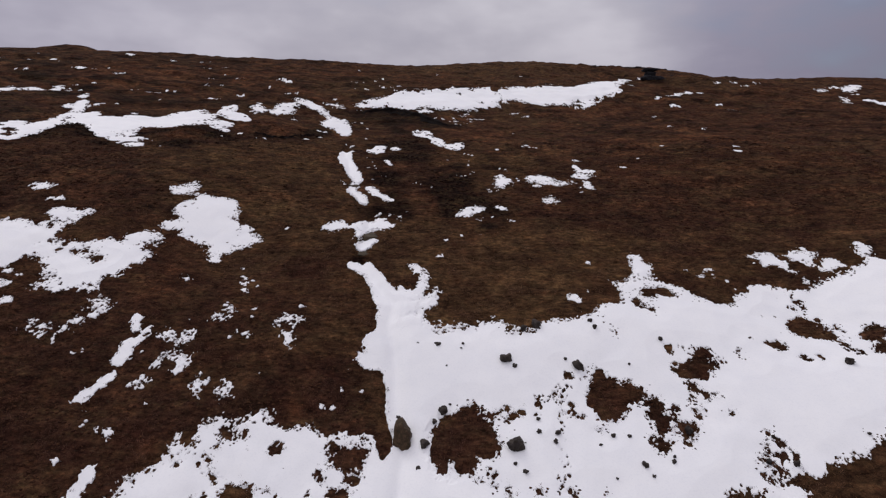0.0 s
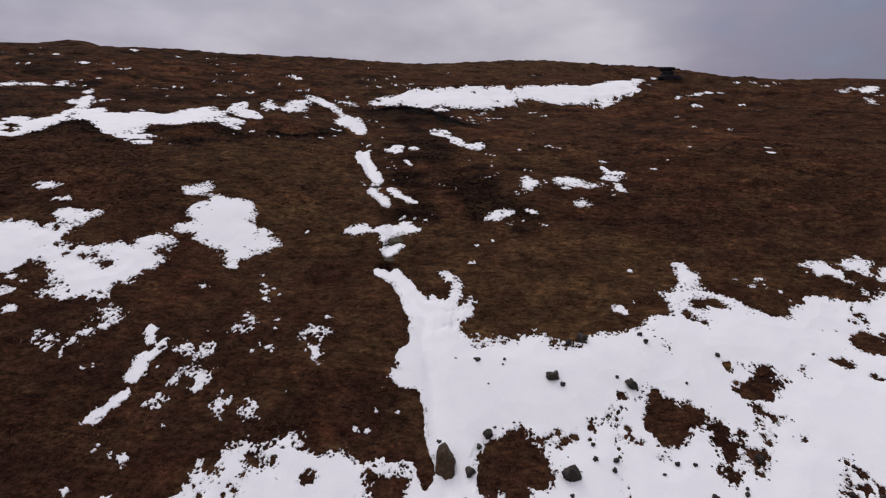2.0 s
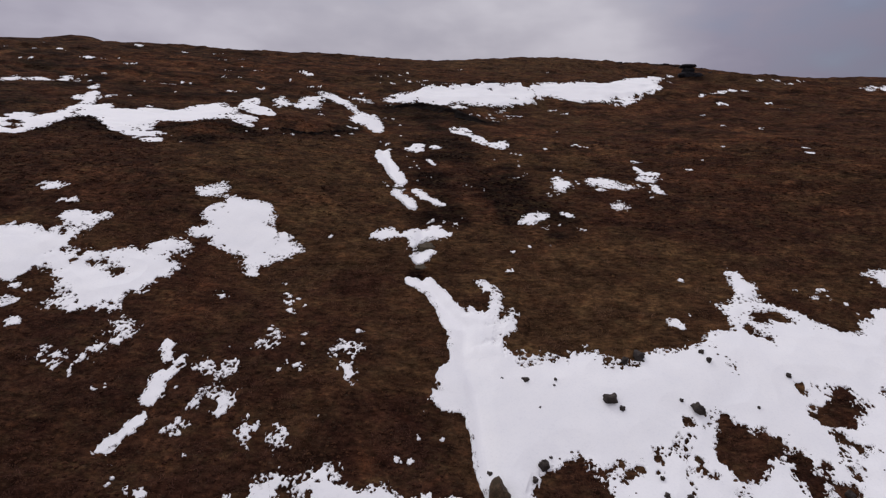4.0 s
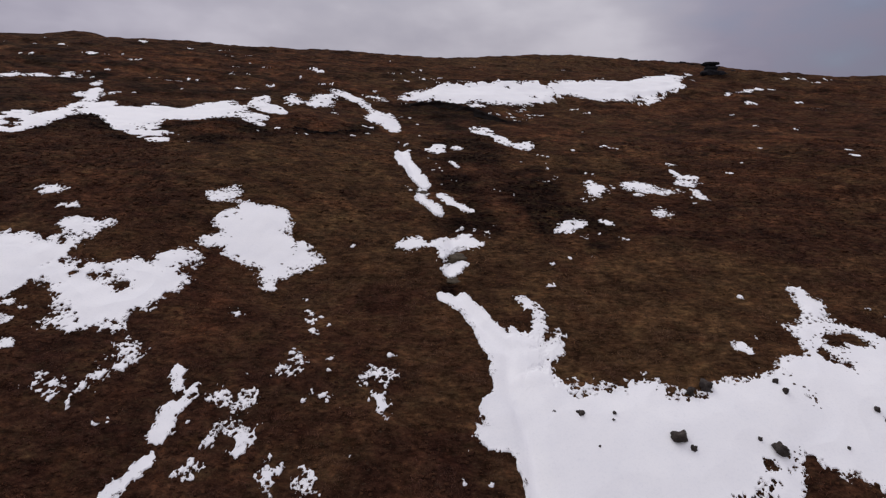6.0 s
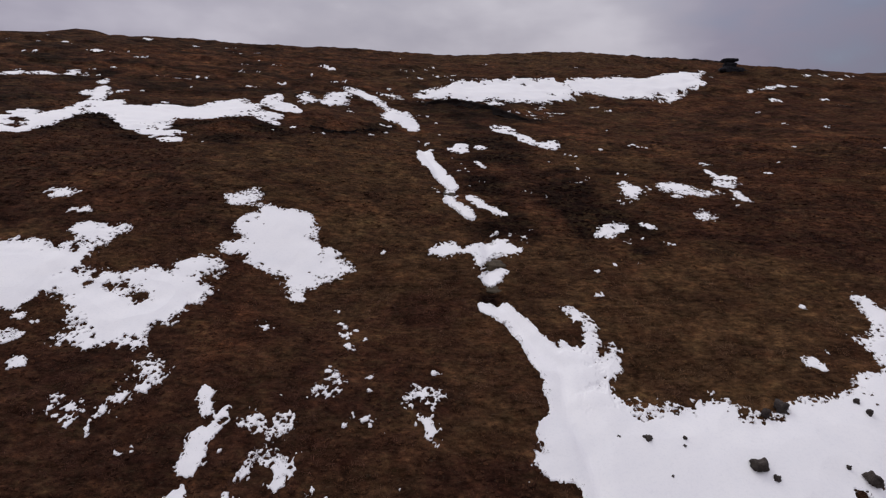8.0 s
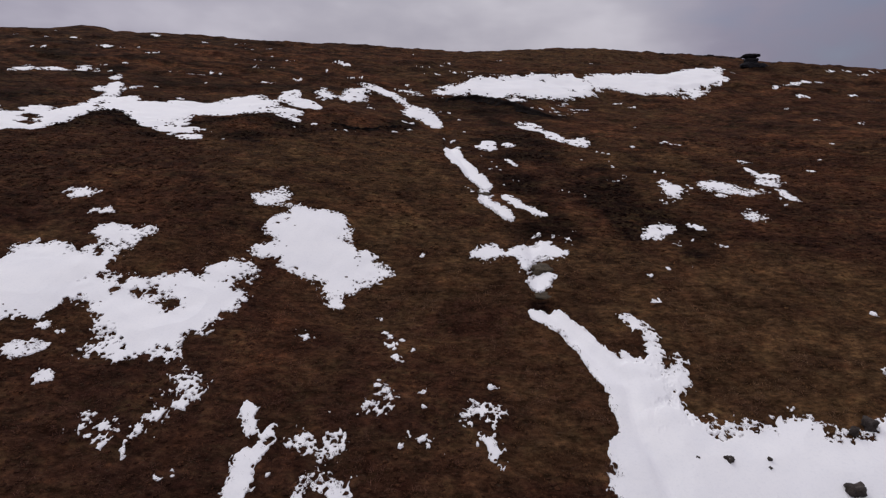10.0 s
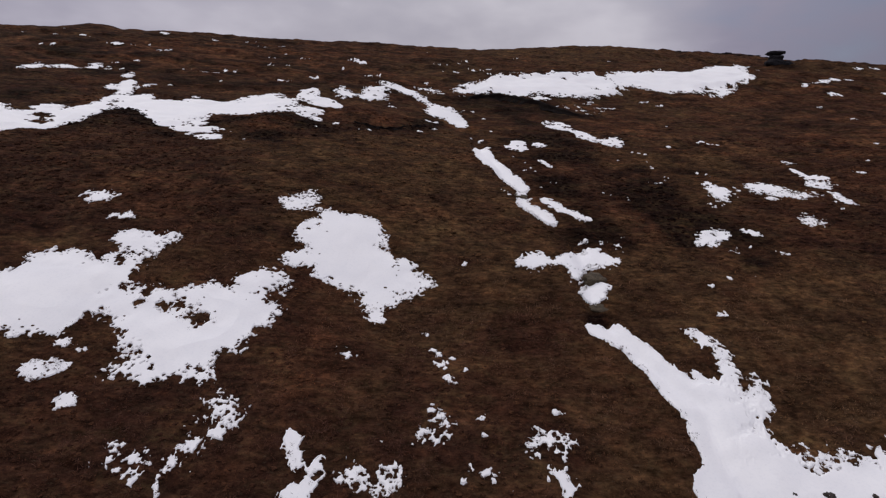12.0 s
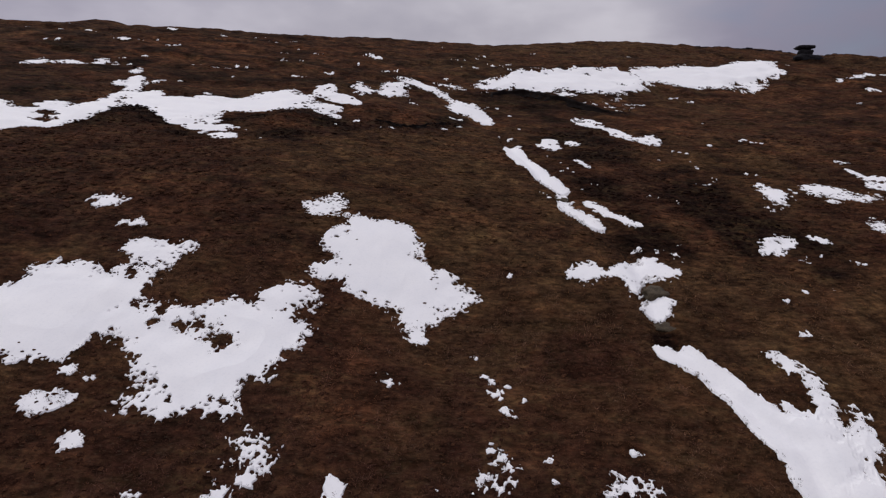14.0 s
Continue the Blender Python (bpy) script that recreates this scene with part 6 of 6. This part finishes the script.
snow_patch("snow_patch", "small patch of thin old snow among brown grass", WL_SNOW, 0.1, 1.2)
snow_patch("snow_patch", "small patch of thin old snow among brown grass", WDOT_SNOW, 0.11, 0.9)
snow_patch("snow_patch", "ragged patch of thin old snow among brown grass", WN2_SNOW, 0.1, 1.6)
snow_patch("snow_patch", "ragged patch of thin old snow among brown grass", QA_SNOW, 0.11, 0.9)
snow_patch("snow_patch", "ragged patch of thin old snow among brown grass", QB_SNOW, 0.11, 0.9)
snow_patch("snow_patch", "ragged patch of thin old snow among brown grass", QC_SNOW, 0.11, 0.9)
snow_patch("snow_patch", "small patch of thin old snow among brown grass", QD_SNOW, 0.11, 0.9)
snow_patch("snow_patch", "small patch of thin old snow among brown grass", QE_SNOW, 0.11, 0.9)
snow_patch("snow_patch", "snow lying across the gully above a wet rock", U3_SNOW, 0.14, 1.2)
snow_patch("snow_patch", "snow pocket in the gully below a wet rock", U4_SNOW, 0.14, 1.2)
snow_patch("snow_bank", "long white snow bank lying under the ridge", LONG_BAND_SNOW, 0.3, 0.9)
snow_patch("snow_bank", "long winding snow bank above a peaty mound", WEST_BAND_SNOW, 0.28, 0.9)
snow_patch("snow_patch", "old snow patch lying in peat near the ridge", WBB_SNOW, 0.11, 0.55)
snow_patch("snow_patch", "old snow patch lying in peat near the ridge", WBC_SNOW, 0.11, 0.55)
snow_patch("snow_patch", "old snow patch lying in peat near the ridge", WBD_SNOW, 0.11, 0.55)
snow_patch("snow_patch", "old snow patch lying in peat near the ridge", WBE_SNOW, 0.11, 0.55)
snow_patch("snow_patch", "old snow patch lying in peat near the ridge", S1_SNOW, 0.11, 0.55)
snow_patch("snow_patch", "old snow patch lying in peat near the ridge", S2_SNOW, 0.11, 0.55)
snow_patch("snow_patch", "old snow patch lying in peat near the ridge", S3_SNOW, 0.11, 0.55)
snow_patch("snow_patch", "ragged patch of old snow among dark heather", R1_SNOW, 0.15, 0.4)
snow_patch("snow_patch", "ragged patch of old snow among dark heather", R3_SNOW, 0.11, 0.9)
snow_patch("snow_patch", "ragged patch of old snow among dark heather", R4_SNOW, 0.11, 0.9)
snow_patch("snow_patch", "ragged patch of old snow among dark heather", R5_SNOW, 0.11, 0.55)
snow_patch("snow_patch", "small patch of old snow among dark heather", R6_SNOW, 0.1, 1.7)
snow_patch("snow_patch", "ragged patch of old snow among dark heather", R8_SNOW, 0.11, 0.9)
snow_patch("snow_patch", "small patch of old snow among dark heather", R9_SNOW, 0.11, 0.9)
snow_patch("snow_patch", "old snow patch lying in peat near the ridge", R10_SNOW, 0.11, 0.55)
snow_patch("snow_patch", "small patch of old snow among dark heather", R16_SNOW, 0.11, 0.55)
snow_patch("snow_patch", "narrow snow tongue lying in the stream gully", U1_SNOW, 0.14, 0.5)
snow_patch("snow_patch", "slanting snow tongue at the head of the gully", U5_SNOW, 0.25, 0.5)
snow_patch("snow_patch", "thin slanting snow tongue below a peat bank", R2_SNOW, 0.15, 0.5)
snow_patch("snow_patch", "ragged end of a snow bank lying in peat", WT1_SNOW, 0.15, 0.4)
snow_patch("snow_patch", "ragged upper end of a snow bank in peat", WT2_SNOW, 0.15, 0.4)
snow_patch("snow_patch", "old snow patch lying in peat near the ridge", R11_SNOW, 0.11, 0.55)
snow_patch("snow_patch", "old snow patch lying in peat near the ridge", R11B_SNOW, 0.11, 0.55)
snow_patch("snow_patch", "old snow patch lying in peat near the ridge", R11D_SNOW, 0.11, 0.55)
snow_patch("snow_patch", "old snow patch lying in peat near the ridge", R12_SNOW, 0.11, 0.55)
snow_patch("snow_patch", "narrow snow tongue lying in the stream gully", U1B_SNOW, 0.14, 0.6)
snow_patch("snow_patch", "narrow tongue of old snow in a hollow of the moor", U2_SNOW, 0.15, 0.6)
snow_patch("snow_patch", "narrow tongue of old snow in a hollow of the moor", U6_SNOW, 0.15, 0.6)
snow_patch("snow_patch", "narrow tongue of old snow in a hollow of the moor", WG_SNOW, 0.11, 0.5)
snow_patch("snow_patch", "narrow tongue of old snow in a hollow of the moor", R17_SNOW, 0.11, 0.5)
snow_patch("snow_patch", "speckled thawing snow strip with heather showing through", WE_SNOW, 0.08, 2.0)
snow_patch("snow_patch", "small ragged snow patch thawing in heather", WE3_SNOW, 0.08, 1.7)
snow_patch("snow_patch", "small ragged snow patch thawing in heather", WE4_SNOW, 0.08, 1.7)
snow_patch("snow_patch", "narrow tongue of old snow in a hollow of the moor", WI4_SNOW, 0.1, 1.3)
snow_patch("snow_patch", "narrow tongue of old snow in brown heather", SL_SNOW, 0.1, 0.6)
snow_patch("snow_patch", "narrow tongue of old snow in a hollow of the moor", R5B_SNOW, 0.11, 0.5)
snow_flecks(FLECK_GRASS)
snow_flecks(FLECK_LOW)
snow_flecks(FLECK_THAW)
snow_flecks(FLECK_COMB)
snow_flecks(FLECK_EAST)
snow_flecks(FLECK_HOLLOW)
snow_flecks(FLECK_UPPER)
snow_flecks(FLECK_RIDGE)
snow_flecks(FLECK_SADDLE)
snow_flecks(FLECK_SLOPE)
snow_flecks(FLECK_GULLY)
snow_flecks(FLECK_HEATH)
snow_flecks(FLECK_MOOR)
snow_flecks(FLECK_TUSSOCK)
snow_flecks(FLECK_BANK)
snow_flecks(FLECK_WEST)
snow_flecks(FLECK_FAR)

gather_crumbs()
ALL_SNOW = [GREAT_FIELD, WEST_FIELD_SNOW, MIDDLE_FIELD_SNOW, M2_SNOW, WA_SNOW, WB_SNOW, WC_SNOW, WD_SNOW, WF_SNOW, WF2_SNOW, WI1_SNOW, WI2_SNOW, WI3_SNOW, WI5_SNOW, WI6_SNOW, WJ_SNOW, WK1_SNOW, WK2_SNOW, WL_SNOW, WDOT_SNOW, WN2_SNOW, QA_SNOW, QB_SNOW, QC_SNOW, QD_SNOW, QE_SNOW, U3_SNOW, U4_SNOW, LONG_BAND_SNOW, WEST_BAND_SNOW, WBB_SNOW, WBC_SNOW, WBD_SNOW, WBE_SNOW, S1_SNOW, S2_SNOW, S3_SNOW, R1_SNOW, R3_SNOW, R4_SNOW, R5_SNOW, R6_SNOW, R8_SNOW, R9_SNOW, R10_SNOW, R16_SNOW, U1_SNOW, U5_SNOW, R2_SNOW, WT1_SNOW, WT2_SNOW, R11_SNOW, R11B_SNOW, R11D_SNOW, R12_SNOW, U1B_SNOW, U2_SNOW, U6_SNOW, WG_SNOW, R17_SNOW, WE_SNOW, WE3_SNOW, WE4_SNOW, WI4_SNOW, SL_SNOW, R5B_SNOW, FLECK_GRASS, FLECK_LOW, FLECK_THAW, FLECK_COMB, FLECK_EAST, FLECK_HOLLOW, FLECK_UPPER, FLECK_RIDGE, FLECK_SADDLE, FLECK_SLOPE, FLECK_GULLY, FLECK_HEATH, FLECK_MOOR, FLECK_TUSSOCK, FLECK_BANK, FLECK_WEST, FLECK_FAR]


# ---- grass tussocks ----
def snow_at(x, y):
    snow = np.full(len(x), -1e3)
    for lobes in ALL_SNOW:
        l = np.array(lobes)
        lo, hi = (l[:, :2] - l[:, 2:]).min(0) - 1, (l[:, :2] + l[:, 2:]).max(0) + 1
        near = (x > lo[0]) & (x < hi[0]) & (y > lo[1]) & (y < hi[1])
        if near.any():
            snow[near] = np.maximum(snow[near], snow_depth_field(x[near], y[near], lobes))
    return snow


def tussocks(name, label, x0, x1, y0, y1, count, size, seed, lie=1.0, sprigs=False, strands=False):
    rng = np.random.default_rng(seed)
    x, y = rng.uniform(x0, x1, count), rng.uniform(y0, y1, count)
    snow = snow_at(x, y)
    if sprigs:
        crowd = np.clip(0.1 + 0.9 * turned_noise(x, y, 2.2, 51), 0, 0.8) * np.clip(gully_distance(x, y) / 4 - 0.4, 0, 1)
        keep = (snow > -0.12) & (snow < 0.5) & (rng.uniform(0, 1, count) < (0.3 + 1.3 * crowd) * np.exp(-np.maximum(snow, 0) / 0.1))
    else:
        keep = (snow < 0.02) & (~np.bool_(strands) | (turned_noise(x, y, 1.7, 66) + 0.6 * turned_noise(x, y, 5.0, 67) > 0.15))
    x, y = x[keep], y[keep]
    count = len(x)
    blades = 6
    z = snow_surface(x, y, snow[keep], snow[keep], 0.16) - 0.03 if sprigs else land(x, y) - 0.02
    s = size * rng.uniform(0.6, 1.5, count)
    turn = rng.uniform(0, 2 * np.pi, (count, 1)) + np.arange(blades) * (2 * np.pi / blades) + rng.uniform(-0.4, 0.4, (count, blades))
    reach = s[:, None] * rng.uniform(0.5, 1.1, (count, blades))
    rise = lie * s[:, None] * rng.uniform(0.12, 0.4, (count, blades))
    c, q = np.cos(turn), np.sin(turn)
    half = (0.05 if strands else 0.22) * s[:, None]
    base = np.stack([x, y, z], 1)[:, None, :]
    a = base + np.stack([-q * half, c * half, np.zeros_like(c)], 2)
    b = base + np.stack([q * half, -c * half, np.zeros_like(c)], 2)
    tx, ty = x[:, None] + c * reach, y[:, None] + q * reach
    t = np.stack([tx, ty, smooth_land(tx, ty) - smooth_land(x, y)[:, None] + z[:, None] + rise], 2)
    verts = np.stack([a, b, t], 2).reshape(-1, 3)
    faces = np.arange(len(verts)).reshape(-1, 3)
    me = mesh_from(name, verts, faces, STRAW if strands else TUFT)
    set_cover(me, np.repeat(x, 3 * blades), np.repeat(y, 3 * blades))
    return tagged(new(name, me), label, "grass", kind="stuff")


def heather_bushes(name, label, x0, x1, y0, y1, count, size, seed, in_snow=False):
    """Low rounded heather bushes with a broken outline, thickest where the heather is darkest."""
    rng = np.random.default_rng(seed)
    x, y = rng.uniform(x0, x1, count), rng.uniform(y0, y1, count)
    snow = snow_at(x, y)
    if in_snow:
        crowd = np.clip(0.1 + 0.9 * turned_noise(x, y, 2.2, 51), 0, 0.8) * np.clip(gully_distance(x, y) / 4 - 0.4, 0, 1)
        keep = (snow > -0.05) & (rng.uniform(0, 1, count) < 1.3 * crowd * np.exp(-np.maximum(snow, 0) / 0.28))
    else:
        keep = (snow < -0.02) & (rng.uniform(0, 1, count) < np.clip(1.05 - cover(x, y)[0], 0.12, 1))
    x, y = x[keep], y[keep]
    n, around = len(x), 6
    z = snow_surface(x, y, snow[keep], snow[keep], 0.16) - 0.05 if in_snow else land(x, y) - 0.05
    s = size * rng.uniform(0.5, 1.5, n)
    turn = rng.uniform(0, 2 * np.pi, (n, 1)) + np.arange(around) * (2 * np.pi / around) + rng.uniform(-0.3, 0.3, (n, around))
    rings = []
    for wide, high in ((1.0, 0.0), (0.7, 0.34)):
        reach = s[:, None] * wide * rng.uniform(0.6, 1.25, (n, around))
        up = s[:, None] * high * rng.uniform(0.7, 1.25, (n, around))
        rings.append(np.stack([x[:, None] + np.cos(turn) * reach, y[:, None] + np.sin(turn) * reach, z[:, None] + up], 2))
    top = np.stack([x + rng.uniform(-0.3, 0.3, n) * s, y + rng.uniform(-0.3, 0.3, n) * s, z + s * rng.uniform(0.4, 0.65, n)], 1)[:, None, :]
    verts = np.concatenate(rings + [top], 1).reshape(-1, 3)
    faces = []
    for k in range(around):
        q = (k + 1) % around
        faces += [(k, q, 6 + k), (q, 6 + q, 6 + k), (6 + k, 6 + q, 12)]
    faces = (np.arange(n)[:, None, None] * 13 + np.array(faces)).reshape(-1, 3)
    me = mesh_from(name, verts, faces, BUSH)
    set_cover(me, np.repeat(x, 13), np.repeat(y, 13))
    return tagged(new(name, me), label, "heather", kind="stuff")


tussocks("grass_tussocks", "short dead brown grass and heather tussocks on the slope", -50, 48, 39, 78, 60000, 0.15, 5)
tussocks("grass_strands", "bleached strands of bent grass lying over the heather", -50, 30, 41, 80, 20000, 0.36, 14, 0.6, strands=True)
tussocks("grass_tussocks", "dead brown moor grass tussocks higher on the slope", -72, 70, 78, 115, 36000, 0.2, 6)
tussocks("heather_clumps", "dark heather and peat clumps below the ridge", -105, 120, 115, 215, 24000, 0.32, 7, 0.5)
heather_bushes("heather_bushes", "low rounded dark brown heather bushes on the slope", -50, 48, 39, 80, 14000, 0.17, 9)
heather_bushes("heather_bushes", "dark heather bushes higher up the slope", -75, 75, 80, 125, 10000, 0.26, 10)
tussocks("grass_sprigs", "dark grass blades breaking through the thin edge of the snow", -58, 52, 40, 66, 220000, 0.13, 11, 1.3, True)
tussocks("grass_sprigs", "dark grass blades breaking through the edge of higher snow", -62, 60, 66, 100, 170000, 0.15, 12, 1.1, True)
heather_bushes("heather_sprigs", "dark heather tips along the edges of the high snow banks", -95, 85, 98, 178, 150000, 0.24, 13, True)
heather_bushes("heather_sprigs", "dark heather sprigs showing through the thin edge of the snow", -58, 52, 40, 98, 140000, 0.11, 8, True)


# ---- rocks ----
def rock_shape(seed, sx, sy, sz, block=0.35, rough=0.22, cuts=3):
    """A weathered stone: a rounded block with bulges and flats."""
    bm = bmesh.new()
    bmesh.ops.create_icosphere(bm, subdivisions=cuts, radius=1)
    shift = Vector((seed * 7.3, seed * 3.1, seed * 5.7))
    for v in bm.verts:
        d = v.co.normalized()
        top = max(abs(d.x), abs(d.y), abs(d.z))
        r = (1 - block) + block / top
        r += rough * noise.noise(d * 1.3 + shift) + 0.5 * rough * noise.noise(d * 3.1 + shift) + 0.2 * rough * noise.noise(d * 7 + shift)
        v.co = Vector((d.x * r * sx, d.y * r * sy, d.z * r * sz))
    return bm


def boulder(x, y, r, seed, mat=None, tall=0.75, label="", flat=1.0):
    z = float(np.max(land(np.array([x]), np.array([y])))) + 0.12
    ob = part("boulder", rock_shape(seed, r * flat * 0.85, r * 0.75, r * tall * 0.85, 0.45, 0.7), mat or GRIT, None, label or "dark weathered gritstone boulder sunk in snow", True)
    ob.matrix_world = pose(x, y, z + r * tall * 0.25, 0, 0, seed * 47 % 360)
    return tagged(ob, category="boulder", group="boulders in the snow")


def slab(x, y, r, turn, label, wide=1.3, tall=0.5):
    z = float(land(np.array([x]), np.array([y]))[0])
    ob = part("rock_slab", rock_shape(turn + 1, r * wide, r, r * tall, 0.5, 0.45), WET_GRIT, None, label, True)
    ob.matrix_world = pose(x, y, z - 0.12 * r, 18, 0, turn)
    return tagged(ob, category="rock")


slab(-9.0, 77.7, 0.8, 12, "wet grey mossy rock block bared in the gully", 1.2, 0.62)
slab(-9.4, 74.0, 0.5, -20, "mossy brown rock ledge above the gully's snow", 1.6, 0.38)
slab(-13.3, 94.6, 0.7, 30, "grey rock step in the upper stream gully", 1.3, 0.5)


def peat_bank(label, line, high):
    """A worn peat edge: turf lip, undercut dark face and slumped foot."""
    pts = []
    for (ax, ay), (bx, by) in zip(line, line[1:]):
        n = max(2, int(math.hypot(bx - ax, by - ay) / 0.35))
        pts += [(ax + (bx - ax) * k / n, ay + (by - ay) * k / n) for k in range(n)]
    pts.append(line[-1])
    p = np.array(pts)
    for turn in range(30):
        p[1:-1] = (p[:-2] + 2 * p[1:-1] + p[2:]) / 4
    d = np.gradient(p, axis=0)
    side = np.stack([d[:, 1], -d[:, 0]], 1) / np.linalg.norm(d, axis=1)[:, None]
    t = np.linspace(0, 1, len(p))
    h = high * np.sin(np.pi * np.clip(t, 0.02, 0.98)) ** 0.5
    wob = turned_noise(p[:, 0], p[:, 1], 1.1, 41) * 0.3 + turned_noise(p[:, 0], p[:, 1], 3.0, 43) * 0.4
    rings = []
    for out, up in ((-1.2, -0.15), (-0.6, 0.2), (-0.1, 0.34), (0.1, 0.24), (0.18, 0.08), (0.35, -0.06), (1.3, -0.2)):
        q = p + side * (out * h + wob)[:, None]
        z = smooth_land(q[:, 0], q[:, 1]) + up * h * (1 + 0.5 * turned_noise(p[:, 0], p[:, 1], 1.7, 44)) + 0.22 * turned_noise(q[:, 0] * 2, q[:, 1] * 2 + out * 5, 0.8, 42)
        rings.append(np.column_stack([q, z]))
    verts = np.concatenate(rings)
    n = len(p)
    faces = np.array([(r * n + i, r * n + i + 1, (r + 1) * n + i + 1, (r + 1) * n + i) for r in range(len(rings) - 1) for i in range(n - 1)])
    return tagged(new("peat_bank", mesh_from("peat_bank", verts, faces, PEAT_EARTH, True)), label, "peat bank")


peat_bank("dark overhanging peat bank below a long snow bank", [(-18.2, 141.5), (-16.8, 144.8), (-14.4, 147.2), (-11.2, 148), (-8.1, 146.3), (-4.3, 142.4), (-1.2, 139.2), (1.3, 135.8)], 1.6)

peat_bank("low dark peat edge below a rusty grass mound", [(-34.6, 118.6), (-32.3, 117.3), (-29.5, 117.2), (-26.9, 119.3), (-25.4, 122.8)], 0.4)

boulder(-3.3, 48.9, 1.0, 2, MOSSY, 1.5, "tall mossy brown boulder standing in the snowy gully")

BOULDERS_A = [(-0.5, 58.7, 0.36), (5.8, 56.5, 0.55), (6.5, 55.8, 0.26), (12.2, 55.6, 0.53), (-0, 51.7, 0.39), (0.6, 52.4, 0.14), (-0.7, 50.8, 0.24), (15.5, 46.1, 0.26), (36.9, 55.9, 0.44), (5.8, 48, 0.62), (6.6, 48.4, 0.13), (6.3, 45.9, 0.23), (5.6, 46.6, 0.15), (17.8, 46.5, 0.22), (15.9, 45.3, 0.19), (13.1, 45.2, 0.13), (9.1, 60.7, 0.46), (7.8, 60.2, 0.31), (0.3, 56.2, 0.14), (11.2, 56.4, 0.12), (33.8, 48.1, 0.15)]
BOULDERS_B = [(14.5, 61.2, 0.25), (14.7, 60.1, 0.22), (20.7, 59, 0.22), (7.8, 49.2, 0.21), (9.3, 49.1, 0.24), (9, 48.3, 0.21), (13.7, 48.8, 0.19), (15, 48.7, 0.17), (7.9, 50.5, 0.17), (-1.5, 48.7, 0.42), (-3.8, 51.6, 0.24), (-1.9, 46.5, 0.23), (18, 46.9, 0.13), (26.2, 48.2, 0.14), (12.5, 48, 0.12), (19.9, 49.2, 0.34), (1.9, 58.6, 0.15), (1.7, 58.1, 0.12), (26.9, 45.8, 0.25), (24.9, 46.1, 0.22), (-2.4, 58.7, 0.18), (16.9, 55.9, 0.12)]
for count, (bx, by, br) in enumerate([*BOULDERS_A, *BOULDERS_B]):
    boulder(bx, by - 0.5, max(br, 0.14), count + 3, tall=0.8 + 0.4 * ((count * 7) % 5) / 5)


def build_tor(x, y):
    z = float(land(np.array([x]), np.array([y]))[0])
    tor = tagged(new("gritstone_tor"), "dark gritstone tor with a flat overhanging cap on the ridge", "rock")
    tor.matrix_world = pose(x, y, z)
    for name, seed, at, size, turn, block in (
        ("base_rock", 2, (0.2, 0, 0.15), (2.0, 1.7, 0.9), 14, 0.5), ("base_rock", 5, (2.7, 0.5, 0.05), (1.7, 1.5, 0.8), 25, 0.45),
        ("base_rock", 9, (-1.3, -0.5, 0.1), (1.3, 1.2, 0.6), -12, 0.45), ("base_rock", 12, (4.6, 0.9, -0.3), (1.3, 1.1, 0.65), 40, 0.45),
        ("neck_rock", 4, (0.2, 0, 1.35), (1.6, 1.3, 0.75), 8, 0.5), ("cap_rock", 7, (0.0, 0, 2.5), (2.2, 1.6, 0.58), -5, 0.45)):
        bm = rock_shape(seed, *size, block, 0.2, 4)
        if name == "cap_rock":
            for v in bm.verts:
                taper = 1 + 0.42 * min(v.co.z / size[2], 0)
                v.co.x, v.co.y = v.co.x * taper, v.co.y * taper
        p = part(name, bm, TOR, tor, smooth=True)
        p.matrix_local = pose(*at, 0, 0, turn)
    return tor


build_tor(61.0, 192.0)


def ridge_rock(x, y, r, seed):
    """A low weathered outcrop breaking the skyline."""
    z = float(land(np.array([x]), np.array([y]))[0])
    ob = part("ridge_rock", rock_shape(seed, r * 1.5, r, r * 0.5, 0.45, 0.5), TOR, None, "low dark gritstone outcrop breaking the skyline of the ridge", True)
    ob.matrix_world = pose(x, y, z - 0.1 * r, 0, 0, seed * 37 % 50 - 25)
    return tagged(ob, category="rock", group="outcrops along the ridge")


pick = random.Random(4)
for x0, y0, x1, y1, count in ((60, 262, 92, 261, 13), (67.5, 196, 92, 208, 9)):
    for k in range(count):
        w = (k + pick.uniform(0.1, 0.9)) / count
        ridge_rock(x0 + (x1 - x0) * w, y0 + (y1 - y0) * w + pick.uniform(-0.8, 0.8), pick.uniform(0.55, 1.15) * (0.75 if y0 > 250 else 0.5), 20 + count + k)
